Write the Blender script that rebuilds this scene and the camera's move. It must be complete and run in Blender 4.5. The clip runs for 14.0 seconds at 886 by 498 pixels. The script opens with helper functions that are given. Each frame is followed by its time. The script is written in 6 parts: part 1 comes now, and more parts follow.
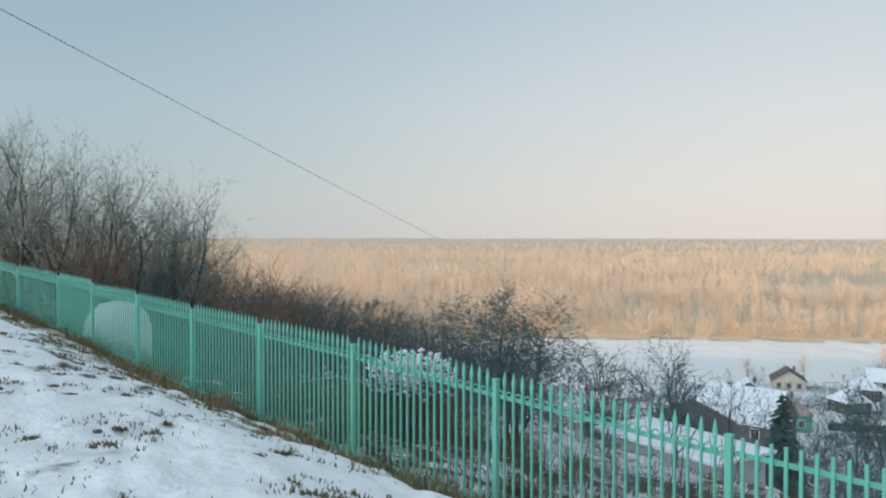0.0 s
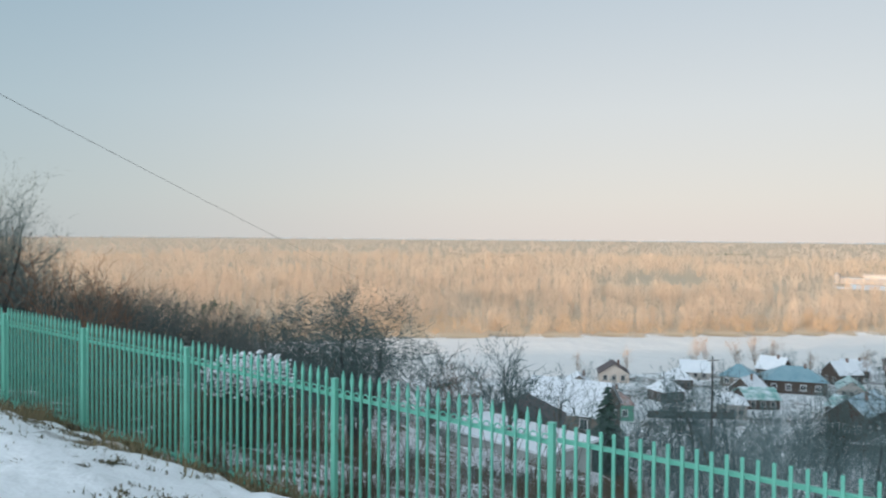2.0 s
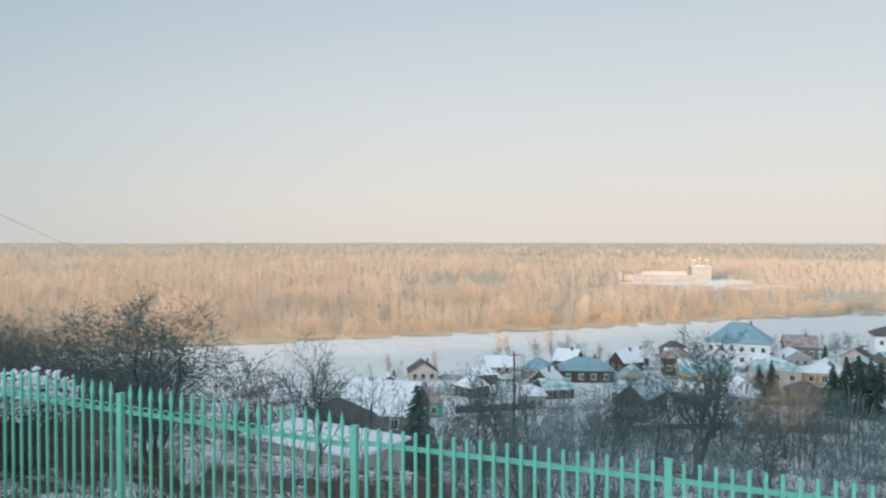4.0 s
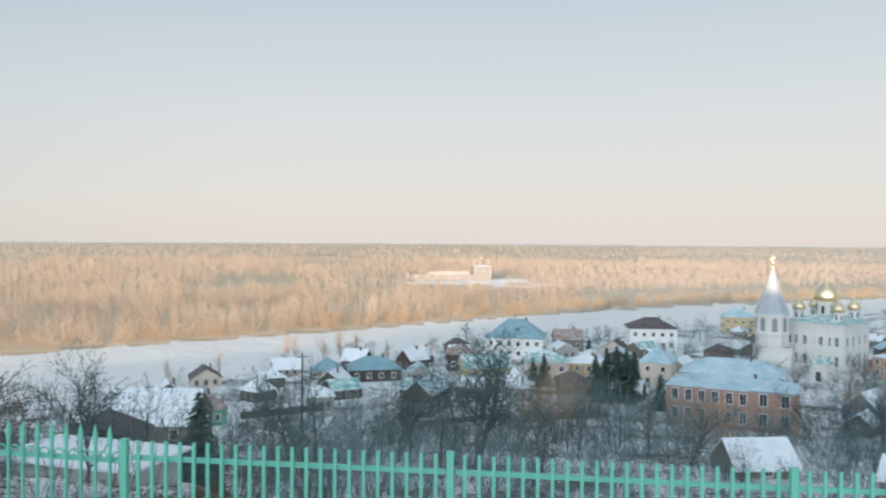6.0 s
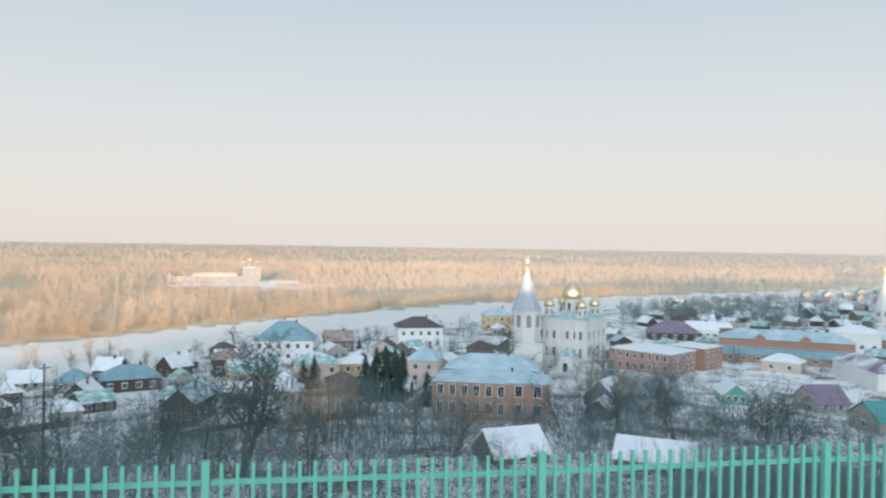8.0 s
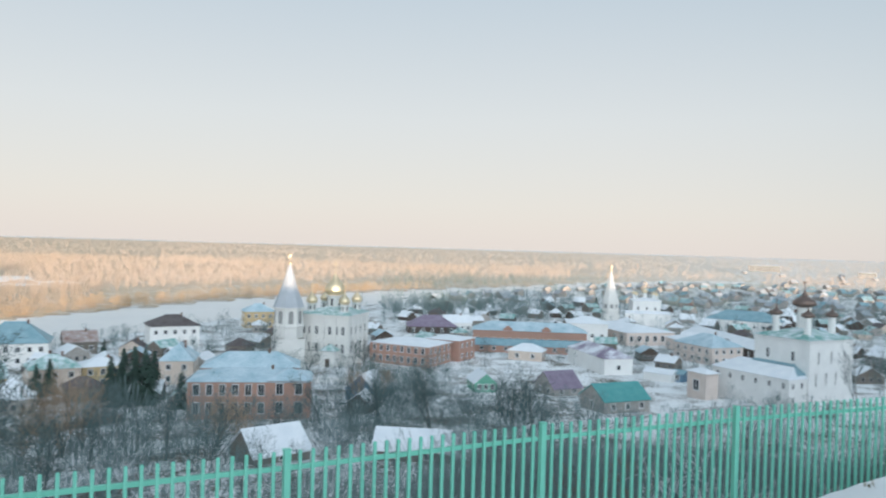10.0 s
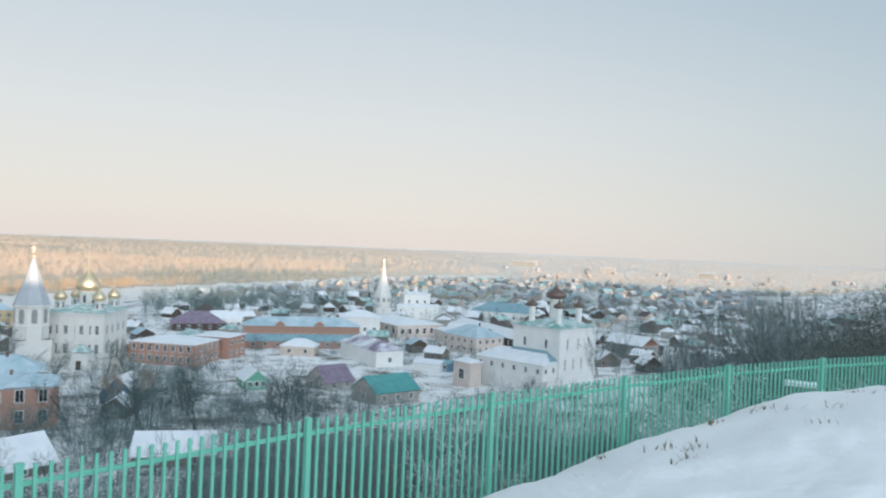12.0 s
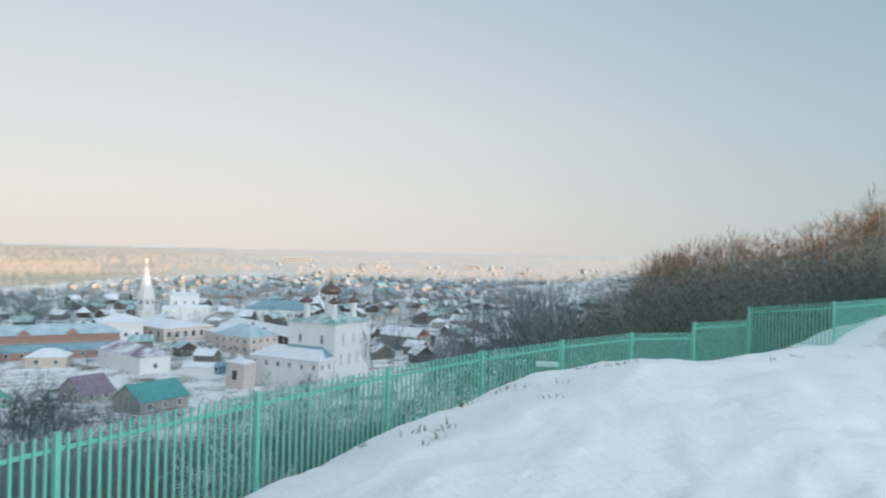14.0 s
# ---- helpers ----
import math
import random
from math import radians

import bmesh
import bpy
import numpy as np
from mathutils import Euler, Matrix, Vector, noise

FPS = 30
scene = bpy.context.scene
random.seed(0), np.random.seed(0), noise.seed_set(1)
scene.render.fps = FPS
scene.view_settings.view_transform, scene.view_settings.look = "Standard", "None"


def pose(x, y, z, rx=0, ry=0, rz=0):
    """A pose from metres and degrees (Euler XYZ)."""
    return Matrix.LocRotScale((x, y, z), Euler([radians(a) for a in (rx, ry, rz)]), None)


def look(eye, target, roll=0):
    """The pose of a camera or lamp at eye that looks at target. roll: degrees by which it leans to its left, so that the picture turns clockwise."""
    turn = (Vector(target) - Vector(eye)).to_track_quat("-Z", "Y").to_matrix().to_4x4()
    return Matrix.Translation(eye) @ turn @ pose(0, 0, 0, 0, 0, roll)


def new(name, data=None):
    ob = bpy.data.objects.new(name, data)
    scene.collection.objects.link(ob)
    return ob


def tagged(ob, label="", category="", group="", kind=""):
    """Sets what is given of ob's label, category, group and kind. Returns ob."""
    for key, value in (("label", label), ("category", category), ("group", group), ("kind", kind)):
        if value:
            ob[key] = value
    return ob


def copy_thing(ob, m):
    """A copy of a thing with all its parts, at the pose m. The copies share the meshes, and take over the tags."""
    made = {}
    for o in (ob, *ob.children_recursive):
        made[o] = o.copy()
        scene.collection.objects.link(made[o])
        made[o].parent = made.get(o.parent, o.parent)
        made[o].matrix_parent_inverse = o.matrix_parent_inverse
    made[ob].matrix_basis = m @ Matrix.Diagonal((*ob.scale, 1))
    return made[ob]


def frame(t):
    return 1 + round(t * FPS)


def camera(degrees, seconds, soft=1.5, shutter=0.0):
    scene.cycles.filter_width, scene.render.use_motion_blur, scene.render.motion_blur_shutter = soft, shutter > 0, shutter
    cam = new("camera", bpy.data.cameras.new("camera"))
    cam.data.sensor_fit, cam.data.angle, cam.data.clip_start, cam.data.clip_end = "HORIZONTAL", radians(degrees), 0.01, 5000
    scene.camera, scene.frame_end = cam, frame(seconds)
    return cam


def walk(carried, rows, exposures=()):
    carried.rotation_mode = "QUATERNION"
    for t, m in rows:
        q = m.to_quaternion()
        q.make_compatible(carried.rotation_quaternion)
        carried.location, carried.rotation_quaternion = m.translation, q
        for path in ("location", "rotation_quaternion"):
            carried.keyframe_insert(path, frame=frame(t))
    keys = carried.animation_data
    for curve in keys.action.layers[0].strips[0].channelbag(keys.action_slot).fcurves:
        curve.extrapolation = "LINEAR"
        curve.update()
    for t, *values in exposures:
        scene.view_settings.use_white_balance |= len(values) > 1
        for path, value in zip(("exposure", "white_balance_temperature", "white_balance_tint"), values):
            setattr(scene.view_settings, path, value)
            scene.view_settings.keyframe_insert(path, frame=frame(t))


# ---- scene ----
EYE = 1.6  # height of the first eye over the snow
cam = camera(60.4, 14.0, soft=2.0, shutter=0.4)
ROWS = [
    (0, 0.000, 0.000, -0.000, 0.00, -1.11, -0.05),
    (0.5, -0.001, -0.065, 0.006, -2.13, -1.10, -0.12),
    (1, 0.002, -0.114, 0.011, -5.00, -1.07, -0.24),
    (1.5, 0.011, -0.137, 0.009, -8.10, -1.05, -0.34),
    (2, 0.034, -0.131, 0.005, -11.72, -1.03, -0.48),
    (2.5, 0.061, -0.111, 0.004, -15.25, -1.00, -0.41),
    (3, 0.093, -0.091, 0.002, -19.03, -0.94, -0.29),
    (5.5, 0.168, -0.059, -0.021, -37.15, -0.68, -0.10),
    (6, 0.179, -0.047, -0.018, -41.74, -0.68, -0.37),
    (6.5, 0.213, -0.033, -0.026, -46.14, -0.58, -0.54),
    (7, 0.258, -0.017, -0.040, -50.72, -0.48, -0.74),
    (7.5, 0.307, -0.001, -0.055, -54.76, -0.42, -0.78),
    (10, 0.168, -0.211, 0.001, -76.45, -0.33, -1.70),
    (10.5, 0.144, -0.244, 0.007, -80.99, -0.29, -1.76),
    (11, 0.147, -0.264, 0.011, -85.45, -0.22, -1.99),
    (11.5, 0.171, -0.279, 0.008, -89.35, -0.15, -2.19),
    (12, 0.178, -0.275, 0.007, -93.34, -0.16, -2.33),
    (12.5, 0.155, -0.286, 0.013, -96.94, -0.18, -2.27),
    (13, 0.086, -0.302, 0.025, -100.97, -0.15, -2.02),
    (13.5, -0.027, -0.322, 0.043, -105.03, -0.10, -1.74),
    (14, -0.166, -0.346, 0.063, -110.20, 0.04, -1.31),
]
walk(cam, [(t, pose(x, y, z + EYE, 90 + pitch, roll, yaw)) for t, x, y, z, yaw, pitch, roll in ROWS], [(0, -0.04), (3, -0.06), (5.5, -0.05), (7.5, 0.0), (14, 0.0)])

# ---- light ----
SUN_AZ, SUN_EL = 240.0, 4.5  # compass bearing from +y, clockwise, and height, degrees
sun_way = Vector((math.sin(radians(SUN_AZ)) * math.cos(radians(SUN_EL)), math.cos(radians(SUN_AZ)) * math.cos(radians(SUN_EL)), math.sin(radians(SUN_EL))))
sun = new("sun", bpy.data.lights.new("sun", "SUN"))
sun.data.energy, sun.data.angle, sun.data.color = 6.5, radians(0.6), (1.0, 0.75, 0.54)
sun.matrix_world = look((0, 0, 400), Vector((0, 0, 400)) - sun_way)
world = bpy.data.worlds.new("sky")
scene.world = world
world.use_nodes = True
wn, wl = world.node_tree.nodes, world.node_tree.links
sky = wn.new("ShaderNodeTexSky")
sky.sky_type, sky.sun_disc = "NISHITA", False
sky.sun_elevation, sky.sun_rotation = radians(SUN_EL), radians(SUN_AZ)
sky.air_density, sky.dust_density, sky.ozone_density, sky.altitude = 1.0, 1.0, 1.0, 100
# thin frosty haze: the clear sky blended with a pale dome, brighter towards the low sun
co, sep = wn.new("ShaderNodeTexCoord"), wn.new("ShaderNodeSeparateXYZ")
wl.new(co.outputs["Generated"], sep.inputs[0])
dome = wn.new("ShaderNodeValToRGB")
wl.new(sep.outputs[2], dome.inputs[0])
stops = [(0.0, (0.81, 0.75, 0.71)), (0.05, (0.79, 0.765, 0.735)), (0.16, (0.72, 0.75, 0.77)), (0.34, (0.535, 0.63, 0.715)), (1.0, (0.50, 0.585, 0.665))]
while len(dome.color_ramp.elements) < len(stops):
    dome.color_ramp.elements.new(0.5)
for el, (at, c) in zip(dome.color_ramp.elements, stops):
    el.position, el.color = at, (*c, 1)
dot = wn.new("ShaderNodeVectorMath")
dot.operation = "DOT_PRODUCT"
dot.inputs[1].default_value = sun_way
wl.new(co.outputs["Generated"], dot.inputs[0])
glow = wn.new("ShaderNodeMapRange")
glow.interpolation_type = "SMOOTHSTEP"
glow.inputs[1].default_value, glow.inputs[2].default_value, glow.inputs[3].default_value, glow.inputs[4].default_value = 0.3, 1.0, 1.0, 4.0
wl.new(dot.outputs["Value"], glow.inputs[0])
lit = wn.new("ShaderNodeVectorMath")
lit.operation = "SCALE"
# deeper blue across the sun's bearing, as in a polarised sky
band, tint = wn.new("ShaderNodeMapRange"), wn.new("ShaderNodeMix")
band.interpolation_type = "SMOOTHSTEP"
away = wn.new("ShaderNodeMath")
away.operation = "ABSOLUTE"
wl.new(dot.outputs["Value"], away.inputs[0])
band.inputs[1].default_value, band.inputs[2].default_value, band.inputs[3].default_value, band.inputs[4].default_value = 0.0, 0.89, 1.0, 0.0
wl.new(away.outputs[0], band.inputs[0])
tint.data_type, tint.blend_type = "RGBA", "MULTIPLY"
tint.inputs[7].default_value = (0.58, 0.725, 0.80, 1)
wl.new(band.outputs[0], tint.inputs[0])
wl.new(dome.outputs[0], tint.inputs[6])
wl.new(tint.outputs[2], lit.inputs[0])
wl.new(glow.outputs[0], lit.inputs["Scale"])
soft_sky = wn.new("ShaderNodeVectorMath")
soft_sky.operation = "SCALE"
soft_sky.inputs["Scale"].default_value = 0.015
wl.new(sky.outputs[0], soft_sky.inputs[0])
both = wn.new("ShaderNodeVectorMath")
both.operation = "ADD"
wl.new(lit.outputs[0], both.inputs[0])
wl.new(soft_sky.outputs[0], both.inputs[1])
wl.new(both.outputs[0], wn["Background"].inputs[0])
wn["Background"].inputs[1].default_value = 0.95
scene.view_settings.exposure = 0.0

# ---- materials ----


def mat(name, a, b=None, scale=3.0, rough=0.8, bump=0.2, fine=8.0, metal=0.0, spread=0.5, vary=0.0, spec=0.3):
    """Two colours mixed by noise at two scales, with relief; vary: brightness by object."""
    m = bpy.data.materials.new(name)
    m.use_nodes = True
    n, l = m.node_tree.nodes, m.node_tree.links
    p = n["Principled BSDF"]
    p.inputs["Roughness"].default_value, p.inputs["Metallic"].default_value = rough, metal
    p.inputs["Specular IOR Level"].default_value = spec
    co = n.new("ShaderNodeTexCoord")
    big, small = n.new("ShaderNodeTexNoise"), n.new("ShaderNodeTexNoise")
    big.inputs["Scale"].default_value, small.inputs["Scale"].default_value = scale, scale * fine
    big.inputs["Detail"].default_value, small.inputs["Detail"].default_value = 5, 3
    for t in (big, small):
        l.new(co.outputs["Object"], t.inputs["Vector"])
    add = n.new("ShaderNodeMath")
    add.operation = "MULTIPLY_ADD"
    l.new(small.outputs[0], add.inputs[0])
    add.inputs[1].default_value = 0.4
    l.new(big.outputs[0], add.inputs[2])
    ramp = n.new("ShaderNodeMapRange")
    ramp.inputs[1].default_value, ramp.inputs[2].default_value = 0.7 - spread / 2, 0.7 + spread / 2
    l.new(add.outputs[0], ramp.inputs[0])
    mix = n.new("ShaderNodeMix")
    mix.data_type = "RGBA"
    b = b or tuple(c * 0.7 for c in a)
    mix.inputs[6].default_value, mix.inputs[7].default_value = (*a, 1), (*b, 1)
    l.new(ramp.outputs[0], mix.inputs[0])
    out = mix.outputs[2]
    if vary:
        info, hsv, mr = n.new("ShaderNodeObjectInfo"), n.new("ShaderNodeHueSaturation"), n.new("ShaderNodeMapRange")
        mr.inputs[3].default_value, mr.inputs[4].default_value = 1 - vary, 1 + vary
        l.new(info.outputs["Random"], mr.inputs[0])
        l.new(mr.outputs[0], hsv.inputs["Value"])
        l.new(out, hsv.inputs["Color"])
        out = hsv.outputs[0]
    l.new(out, p.inputs["Base Color"])
    if bump:
        bn = n.new("ShaderNodeBump")
        bn.inputs["Strength"].default_value, bn.inputs["Distance"].default_value = bump, 0.3 / scale
        l.new(add.outputs[0], bn.inputs["Height"])
        l.new(bn.outputs[0], p.inputs["Normal"])
    return m


def island_mat(name, a, b, rough=0.9, through_=0.0):
    """Colour by loose piece, for joined twigs, blades and far woods; through_: share of light that passes sprays of twigs."""
    m = bpy.data.materials.new(name)
    m.use_nodes = True
    n, l = m.node_tree.nodes, m.node_tree.links
    p = n["Principled BSDF"]
    p.inputs["Roughness"].default_value = rough
    p.inputs["Specular IOR Level"].default_value = 0.1
    geo, mix, tex, co, add = n.new("ShaderNodeNewGeometry"), n.new("ShaderNodeMix"), n.new("ShaderNodeTexNoise"), n.new("ShaderNodeTexCoord"), n.new("ShaderNodeMath")
    mix.data_type = "RGBA"
    mix.inputs[6].default_value, mix.inputs[7].default_value = (*a, 1), (*b, 1)
    tex.inputs["Scale"].default_value, tex.inputs["Detail"].default_value = 0.03, 3.0
    l.new(co.outputs["Object"], tex.inputs["Vector"])
    add.operation = "MULTIPLY_ADD"
    add.inputs[1].default_value = 0.5
    l.new(geo.outputs["Random Per Island"], add.inputs[0])
    sub = n.new("ShaderNodeMapRange")
    sub.inputs[1].default_value, sub.inputs[2].default_value, sub.inputs[3].default_value, sub.inputs[4].default_value = 0.36, 0.64, 0.0, 0.6
    l.new(tex.outputs[0], sub.inputs[0])
    l.new(sub.outputs[0], add.inputs[2])
    l.new(add.outputs[0], mix.inputs[0])
    l.new(mix.outputs[2], p.inputs["Base Color"])
    if through_:
        thin, blend = n.new("ShaderNodeBsdfTranslucent"), n.new("ShaderNodeMixShader")
        blend.inputs[0].default_value = through_
        l.new(mix.outputs[2], thin.inputs["Color"])
        l.new(p.outputs[0], blend.inputs[1])
        l.new(thin.outputs[0], blend.inputs[2])
        l.new(blend.outputs[0], n["Material Output"].inputs["Surface"])
    return m


def ground_mat():
    """Snow, thinned to litter and dry grass by the sheet's own cover value."""
    m = bpy.data.materials.new("snowy_ground")
    m.use_nodes = True
    n, l = m.node_tree.nodes, m.node_tree.links
    p = n["Principled BSDF"]
    p.inputs["Roughness"].default_value = 0.85
    p.inputs["Specular IOR Level"].default_value = 0.2
    co, at = n.new("ShaderNodeTexCoord"), n.new("ShaderNodeAttribute")
    at.attribute_name = "cover"
    sep = n.new("ShaderNodeSeparateColor")
    l.new(at.outputs["Color"], sep.inputs[0])
    heights = []
    for scale, detail in ((0.11, 6), (1.6, 6), (14.0, 4)):
        t = n.new("ShaderNodeTexNoise")
        t.inputs["Scale"].default_value, t.inputs["Detail"].default_value = scale, detail
        l.new(co.outputs["Object"], t.inputs["Vector"])
        heights.append(t.outputs[0])
    mean = n.new("ShaderNodeMath")
    mean.operation = "MULTIPLY_ADD"
    mean.inputs[1].default_value = 0.55
    l.new(heights[1], mean.inputs[0])
    half = n.new("ShaderNodeMath")
    half.operation = "MULTIPLY"
    half.inputs[1].default_value = 0.45
    l.new(heights[0], half.inputs[0])
    l.new(half.outputs[0], mean.inputs[2])
    diff = n.new("ShaderNodeMath")
    diff.operation = "SUBTRACT"
    l.new(mean.outputs[0], diff.inputs[0])
    l.new(sep.outputs[0], diff.inputs[1])
    bare = n.new("ShaderNodeMapRange")
    bare.inputs[1].default_value, bare.inputs[2].default_value = -0.03, 0.05
    l.new(diff.outputs[0], bare.inputs[0])
    soil = n.new("ShaderNodeMix")
    soil.data_type = "RGBA"
    soil.inputs[6].default_value, soil.inputs[7].default_value = (0.06, 0.052, 0.04, 1), (0.16, 0.125, 0.08, 1)
    l.new(heights[2], soil.inputs[0])
    # dry grass, lightened to stand for haze over the plain
    dry = n.new("ShaderNodeMix")
    dry.data_type = "RGBA"
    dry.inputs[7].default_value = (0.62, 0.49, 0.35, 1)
    l.new(sep.outputs[1], dry.inputs[0])
    l.new(soil.outputs[2], dry.inputs[6])
    white = n.new("ShaderNodeMix")
    white.data_type = "RGBA"
    white.inputs[6].default_value, white.inputs[7].default_value = (0.86, 0.855, 0.855, 1), (0.9, 0.9, 0.9, 1)
    l.new(heights[1], white.inputs[0])
    mix = n.new("ShaderNodeMix")
    mix.data_type = "RGBA"
    l.new(bare.outputs[0], mix.inputs[0])
    l.new(white.outputs[2], mix.inputs[6])
    l.new(dry.outputs[2], mix.inputs[7])
    l.new(mix.outputs[2], p.inputs["Base Color"])
    bn = n.new("ShaderNodeBump")
    bn.inputs["Strength"].default_value, bn.inputs["Distance"].default_value = 0.35, 0.05
    l.new(heights[2], bn.inputs["Height"])
    bn2 = n.new("ShaderNodeBump")
    bn2.inputs["Strength"].default_value, bn2.inputs["Distance"].default_value = 0.5, 0.25
    l.new(heights[1], bn2.inputs["Height"])
    l.new(bn.outputs[0], bn2.inputs["Normal"])
    l.new(bn2.outputs[0], p.inputs["Normal"])
    return m


SNOW = mat("snow", (0.88, 0.89, 0.9), (0.8, 0.82, 0.85), 1.2, 0.85, 0.3)
GROUND = ground_mat()
ICE = mat("snowy_ice", (0.87, 0.82, 0.775), (0.76, 0.725, 0.70), 0.02, 0.6, 0.1, spread=0.7)
GREEN = mat("green_paint", (0.205, 0.585, 0.455), (0.15, 0.49, 0.38), 2.0, 0.45, 0.05, spread=0.8)
WHITE = mat("whitewash", (0.86, 0.85, 0.83), (0.76, 0.75, 0.73), 0.35, 0.85, 0.1)
PALE = mat("pale_render", (0.70, 0.60, 0.52), (0.55, 0.45, 0.38), 0.5, 0.85, 0.1)
YELLOW = mat("ochre_render", (0.62, 0.47, 0.27), (0.5, 0.37, 0.22), 0.5, 0.85, 0.1)
BRICK = mat("red_brick", (0.47, 0.275, 0.215), (0.39, 0.24, 0.195), 0.6, 0.85, 0.1, fine=20)
DARKWOOD = mat("dark_log_wood", (0.11, 0.085, 0.07), (0.07, 0.055, 0.048), 1.5, 0.85, 0.2)
GREYWOOD = mat("weathered_wood", (0.25, 0.22, 0.19), (0.15, 0.13, 0.11), 1.5, 0.9, 0.2)
PALEWOOD = mat("frosted_pale_boards", (0.46, 0.43, 0.40), (0.30, 0.28, 0.26), 1.2, 0.9, 0.2)
GREENWALL = mat("green_boards", (0.17, 0.42, 0.31), (0.13, 0.33, 0.25), 1.5, 0.7, 0.1)
BLUEWALL = mat("blue_boards", (0.16, 0.27, 0.36), (0.12, 0.2, 0.28), 1.5, 0.7, 0.1)
CONCRETE = mat("grey_panel", (0.33, 0.33, 0.31), (0.24, 0.24, 0.23), 0.8, 0.9, 0.1)
PANEL = mat("pale_grey_panel", (0.50, 0.52, 0.50), (0.36, 0.38, 0.37), 0.8, 0.9, 0.15)
GLASS = mat("dark_glass", (0.03, 0.035, 0.045), (0.02, 0.025, 0.03), 1.0, 0.08, 0.0, spec=0.6)
TRIM = mat("white_trim", (0.8, 0.8, 0.79), (0.7, 0.7, 0.69), 2.0, 0.6, 0.0)
GOLD = mat("gilded_metal", (0.86, 0.72, 0.50), (0.78, 0.64, 0.43), 0.8, 0.42, 0.0, metal=1.0)
BLACKDOME = mat("brown_weathered_copper", (0.26, 0.19, 0.16), (0.16, 0.12, 0.105), 2.0, 0.38, 0.1, metal=0.7)
R_BLUE = mat("snow_dusted_blue_metal", (0.27, 0.43, 0.50), (0.66, 0.74, 0.79), 0.22, 0.6, 0.1, spread=0.6)
R_SLATE = mat("slate_blue_metal_roof", (0.17, 0.31, 0.36), (0.30, 0.44, 0.49), 0.35, 0.5, 0.1, spread=0.6)
R_VSNOW = mat("violet_metal_roof_half_snowed", (0.25, 0.19, 0.27), (0.78, 0.79, 0.83), 0.16, 0.7, 0.1, spread=0.25)
LIMEWASH = mat("greyed_limewash", (0.76, 0.75, 0.72), (0.67, 0.66, 0.635), 0.35, 0.85, 0.1)
SOFTGLASS = mat("dusty_grey_glass", (0.13, 0.14, 0.15), (0.09, 0.10, 0.11), 1.0, 0.25, 0.0)
PINK = mat("faded_pink_render", (0.72, 0.62, 0.56), (0.60, 0.50, 0.45), 0.4, 0.85, 0.1)
# solid panels painted as the hazy shade inside open bell arches
ARCHSHADE = mat("grey_bell_openings", (0.34, 0.34, 0.33), (0.24, 0.24, 0.24), 1.0, 0.9, 0.0)
TENT = mat("pale_blue_grey_tent", (0.46, 0.49, 0.53), (0.40, 0.43, 0.465), 0.6, 0.75, 0.1)
R_FROST = mat("dull_frosted_roof", (0.45, 0.46, 0.48), (0.30, 0.34, 0.37), 0.1, 0.85, 0.0, spread=0.4)
FARWALL = mat("distant_mixed_walls", (0.38, 0.34, 0.31), (0.28, 0.265, 0.255), 0.05, 0.9, 0.0, spread=0.2)
R_TEAL = mat("teal_metal_roof", (0.07, 0.30, 0.29), (0.13, 0.37, 0.36), 0.5, 0.45, 0.1)
R_DARK = mat("dark_patched_roof", (0.10, 0.08, 0.08), (0.16, 0.14, 0.14), 0.5, 0.8, 0.1)
R_RED = mat("rusty_red_roof", (0.25, 0.13, 0.10), (0.5, 0.45, 0.44), 0.6, 0.7, 0.1)
R_PURPLE = mat("violet_metal_roof", (0.20, 0.15, 0.21), (0.30, 0.25, 0.32), 0.5, 0.6, 0.1)
R_SNOW = mat("snow_covered_roof", (0.87, 0.88, 0.9), (0.72, 0.75, 0.79), 0.4, 0.85, 0.15, spread=0.7)
R_GREEN = mat("green_snowy_roof", (0.16, 0.36, 0.32), (0.7, 0.76, 0.78), 0.5, 0.7, 0.1, spread=0.3)
BARK = mat("grey_brown_bark", (0.12, 0.138, 0.132), (0.078, 0.092, 0.09), 3.0, 0.95, 0.3, vary=0.25)
DARKBARK = mat("damp_dark_bark", (0.085, 0.088, 0.082), (0.052, 0.055, 0.052), 3.0, 0.95, 0.2)
# twigs tinted teal to carry the cast of the shade
TWIG = mat("dark_twigs", (0.125, 0.17, 0.166), (0.083, 0.12, 0.118), 2.0, 0.95, 0.0, vary=0.25)
RUSTTWIG = mat("reddish_twigs", (0.24, 0.14, 0.09), (0.15, 0.095, 0.07), 2.0, 0.95, 0.0, vary=0.25)
BIRCH = mat("birch_bark", (0.62, 0.6, 0.56), (0.25, 0.23, 0.21), 2.0, 0.9, 0.1)
NEEDLES = mat("spruce_needles", (0.045, 0.082, 0.066), (0.075, 0.12, 0.098), 2.0, 0.9, 0.1, vary=0.2)
# woods beyond the river: low sun's gold put into the twig colour
WOODS = island_mat("sun_gold_winter_woods", (0.47, 0.365, 0.275), (0.74, 0.605, 0.485), through_=0.45)
# distant woods: haze is put into paler, less contrasted twig colours
FARWOODS = island_mat("haze_paled_woods", (0.54, 0.445, 0.375), (0.66, 0.555, 0.475), through_=0.45)
# teal, lifted tone of hazy shade put into the thicket's colour
THICKET = island_mat("shade_teal_thicket", (0.096, 0.148, 0.15), (0.21, 0.27, 0.27))
DEADWEED = island_mat("dead_weed_stalks", (0.075, 0.068, 0.055), (0.20, 0.15, 0.105))
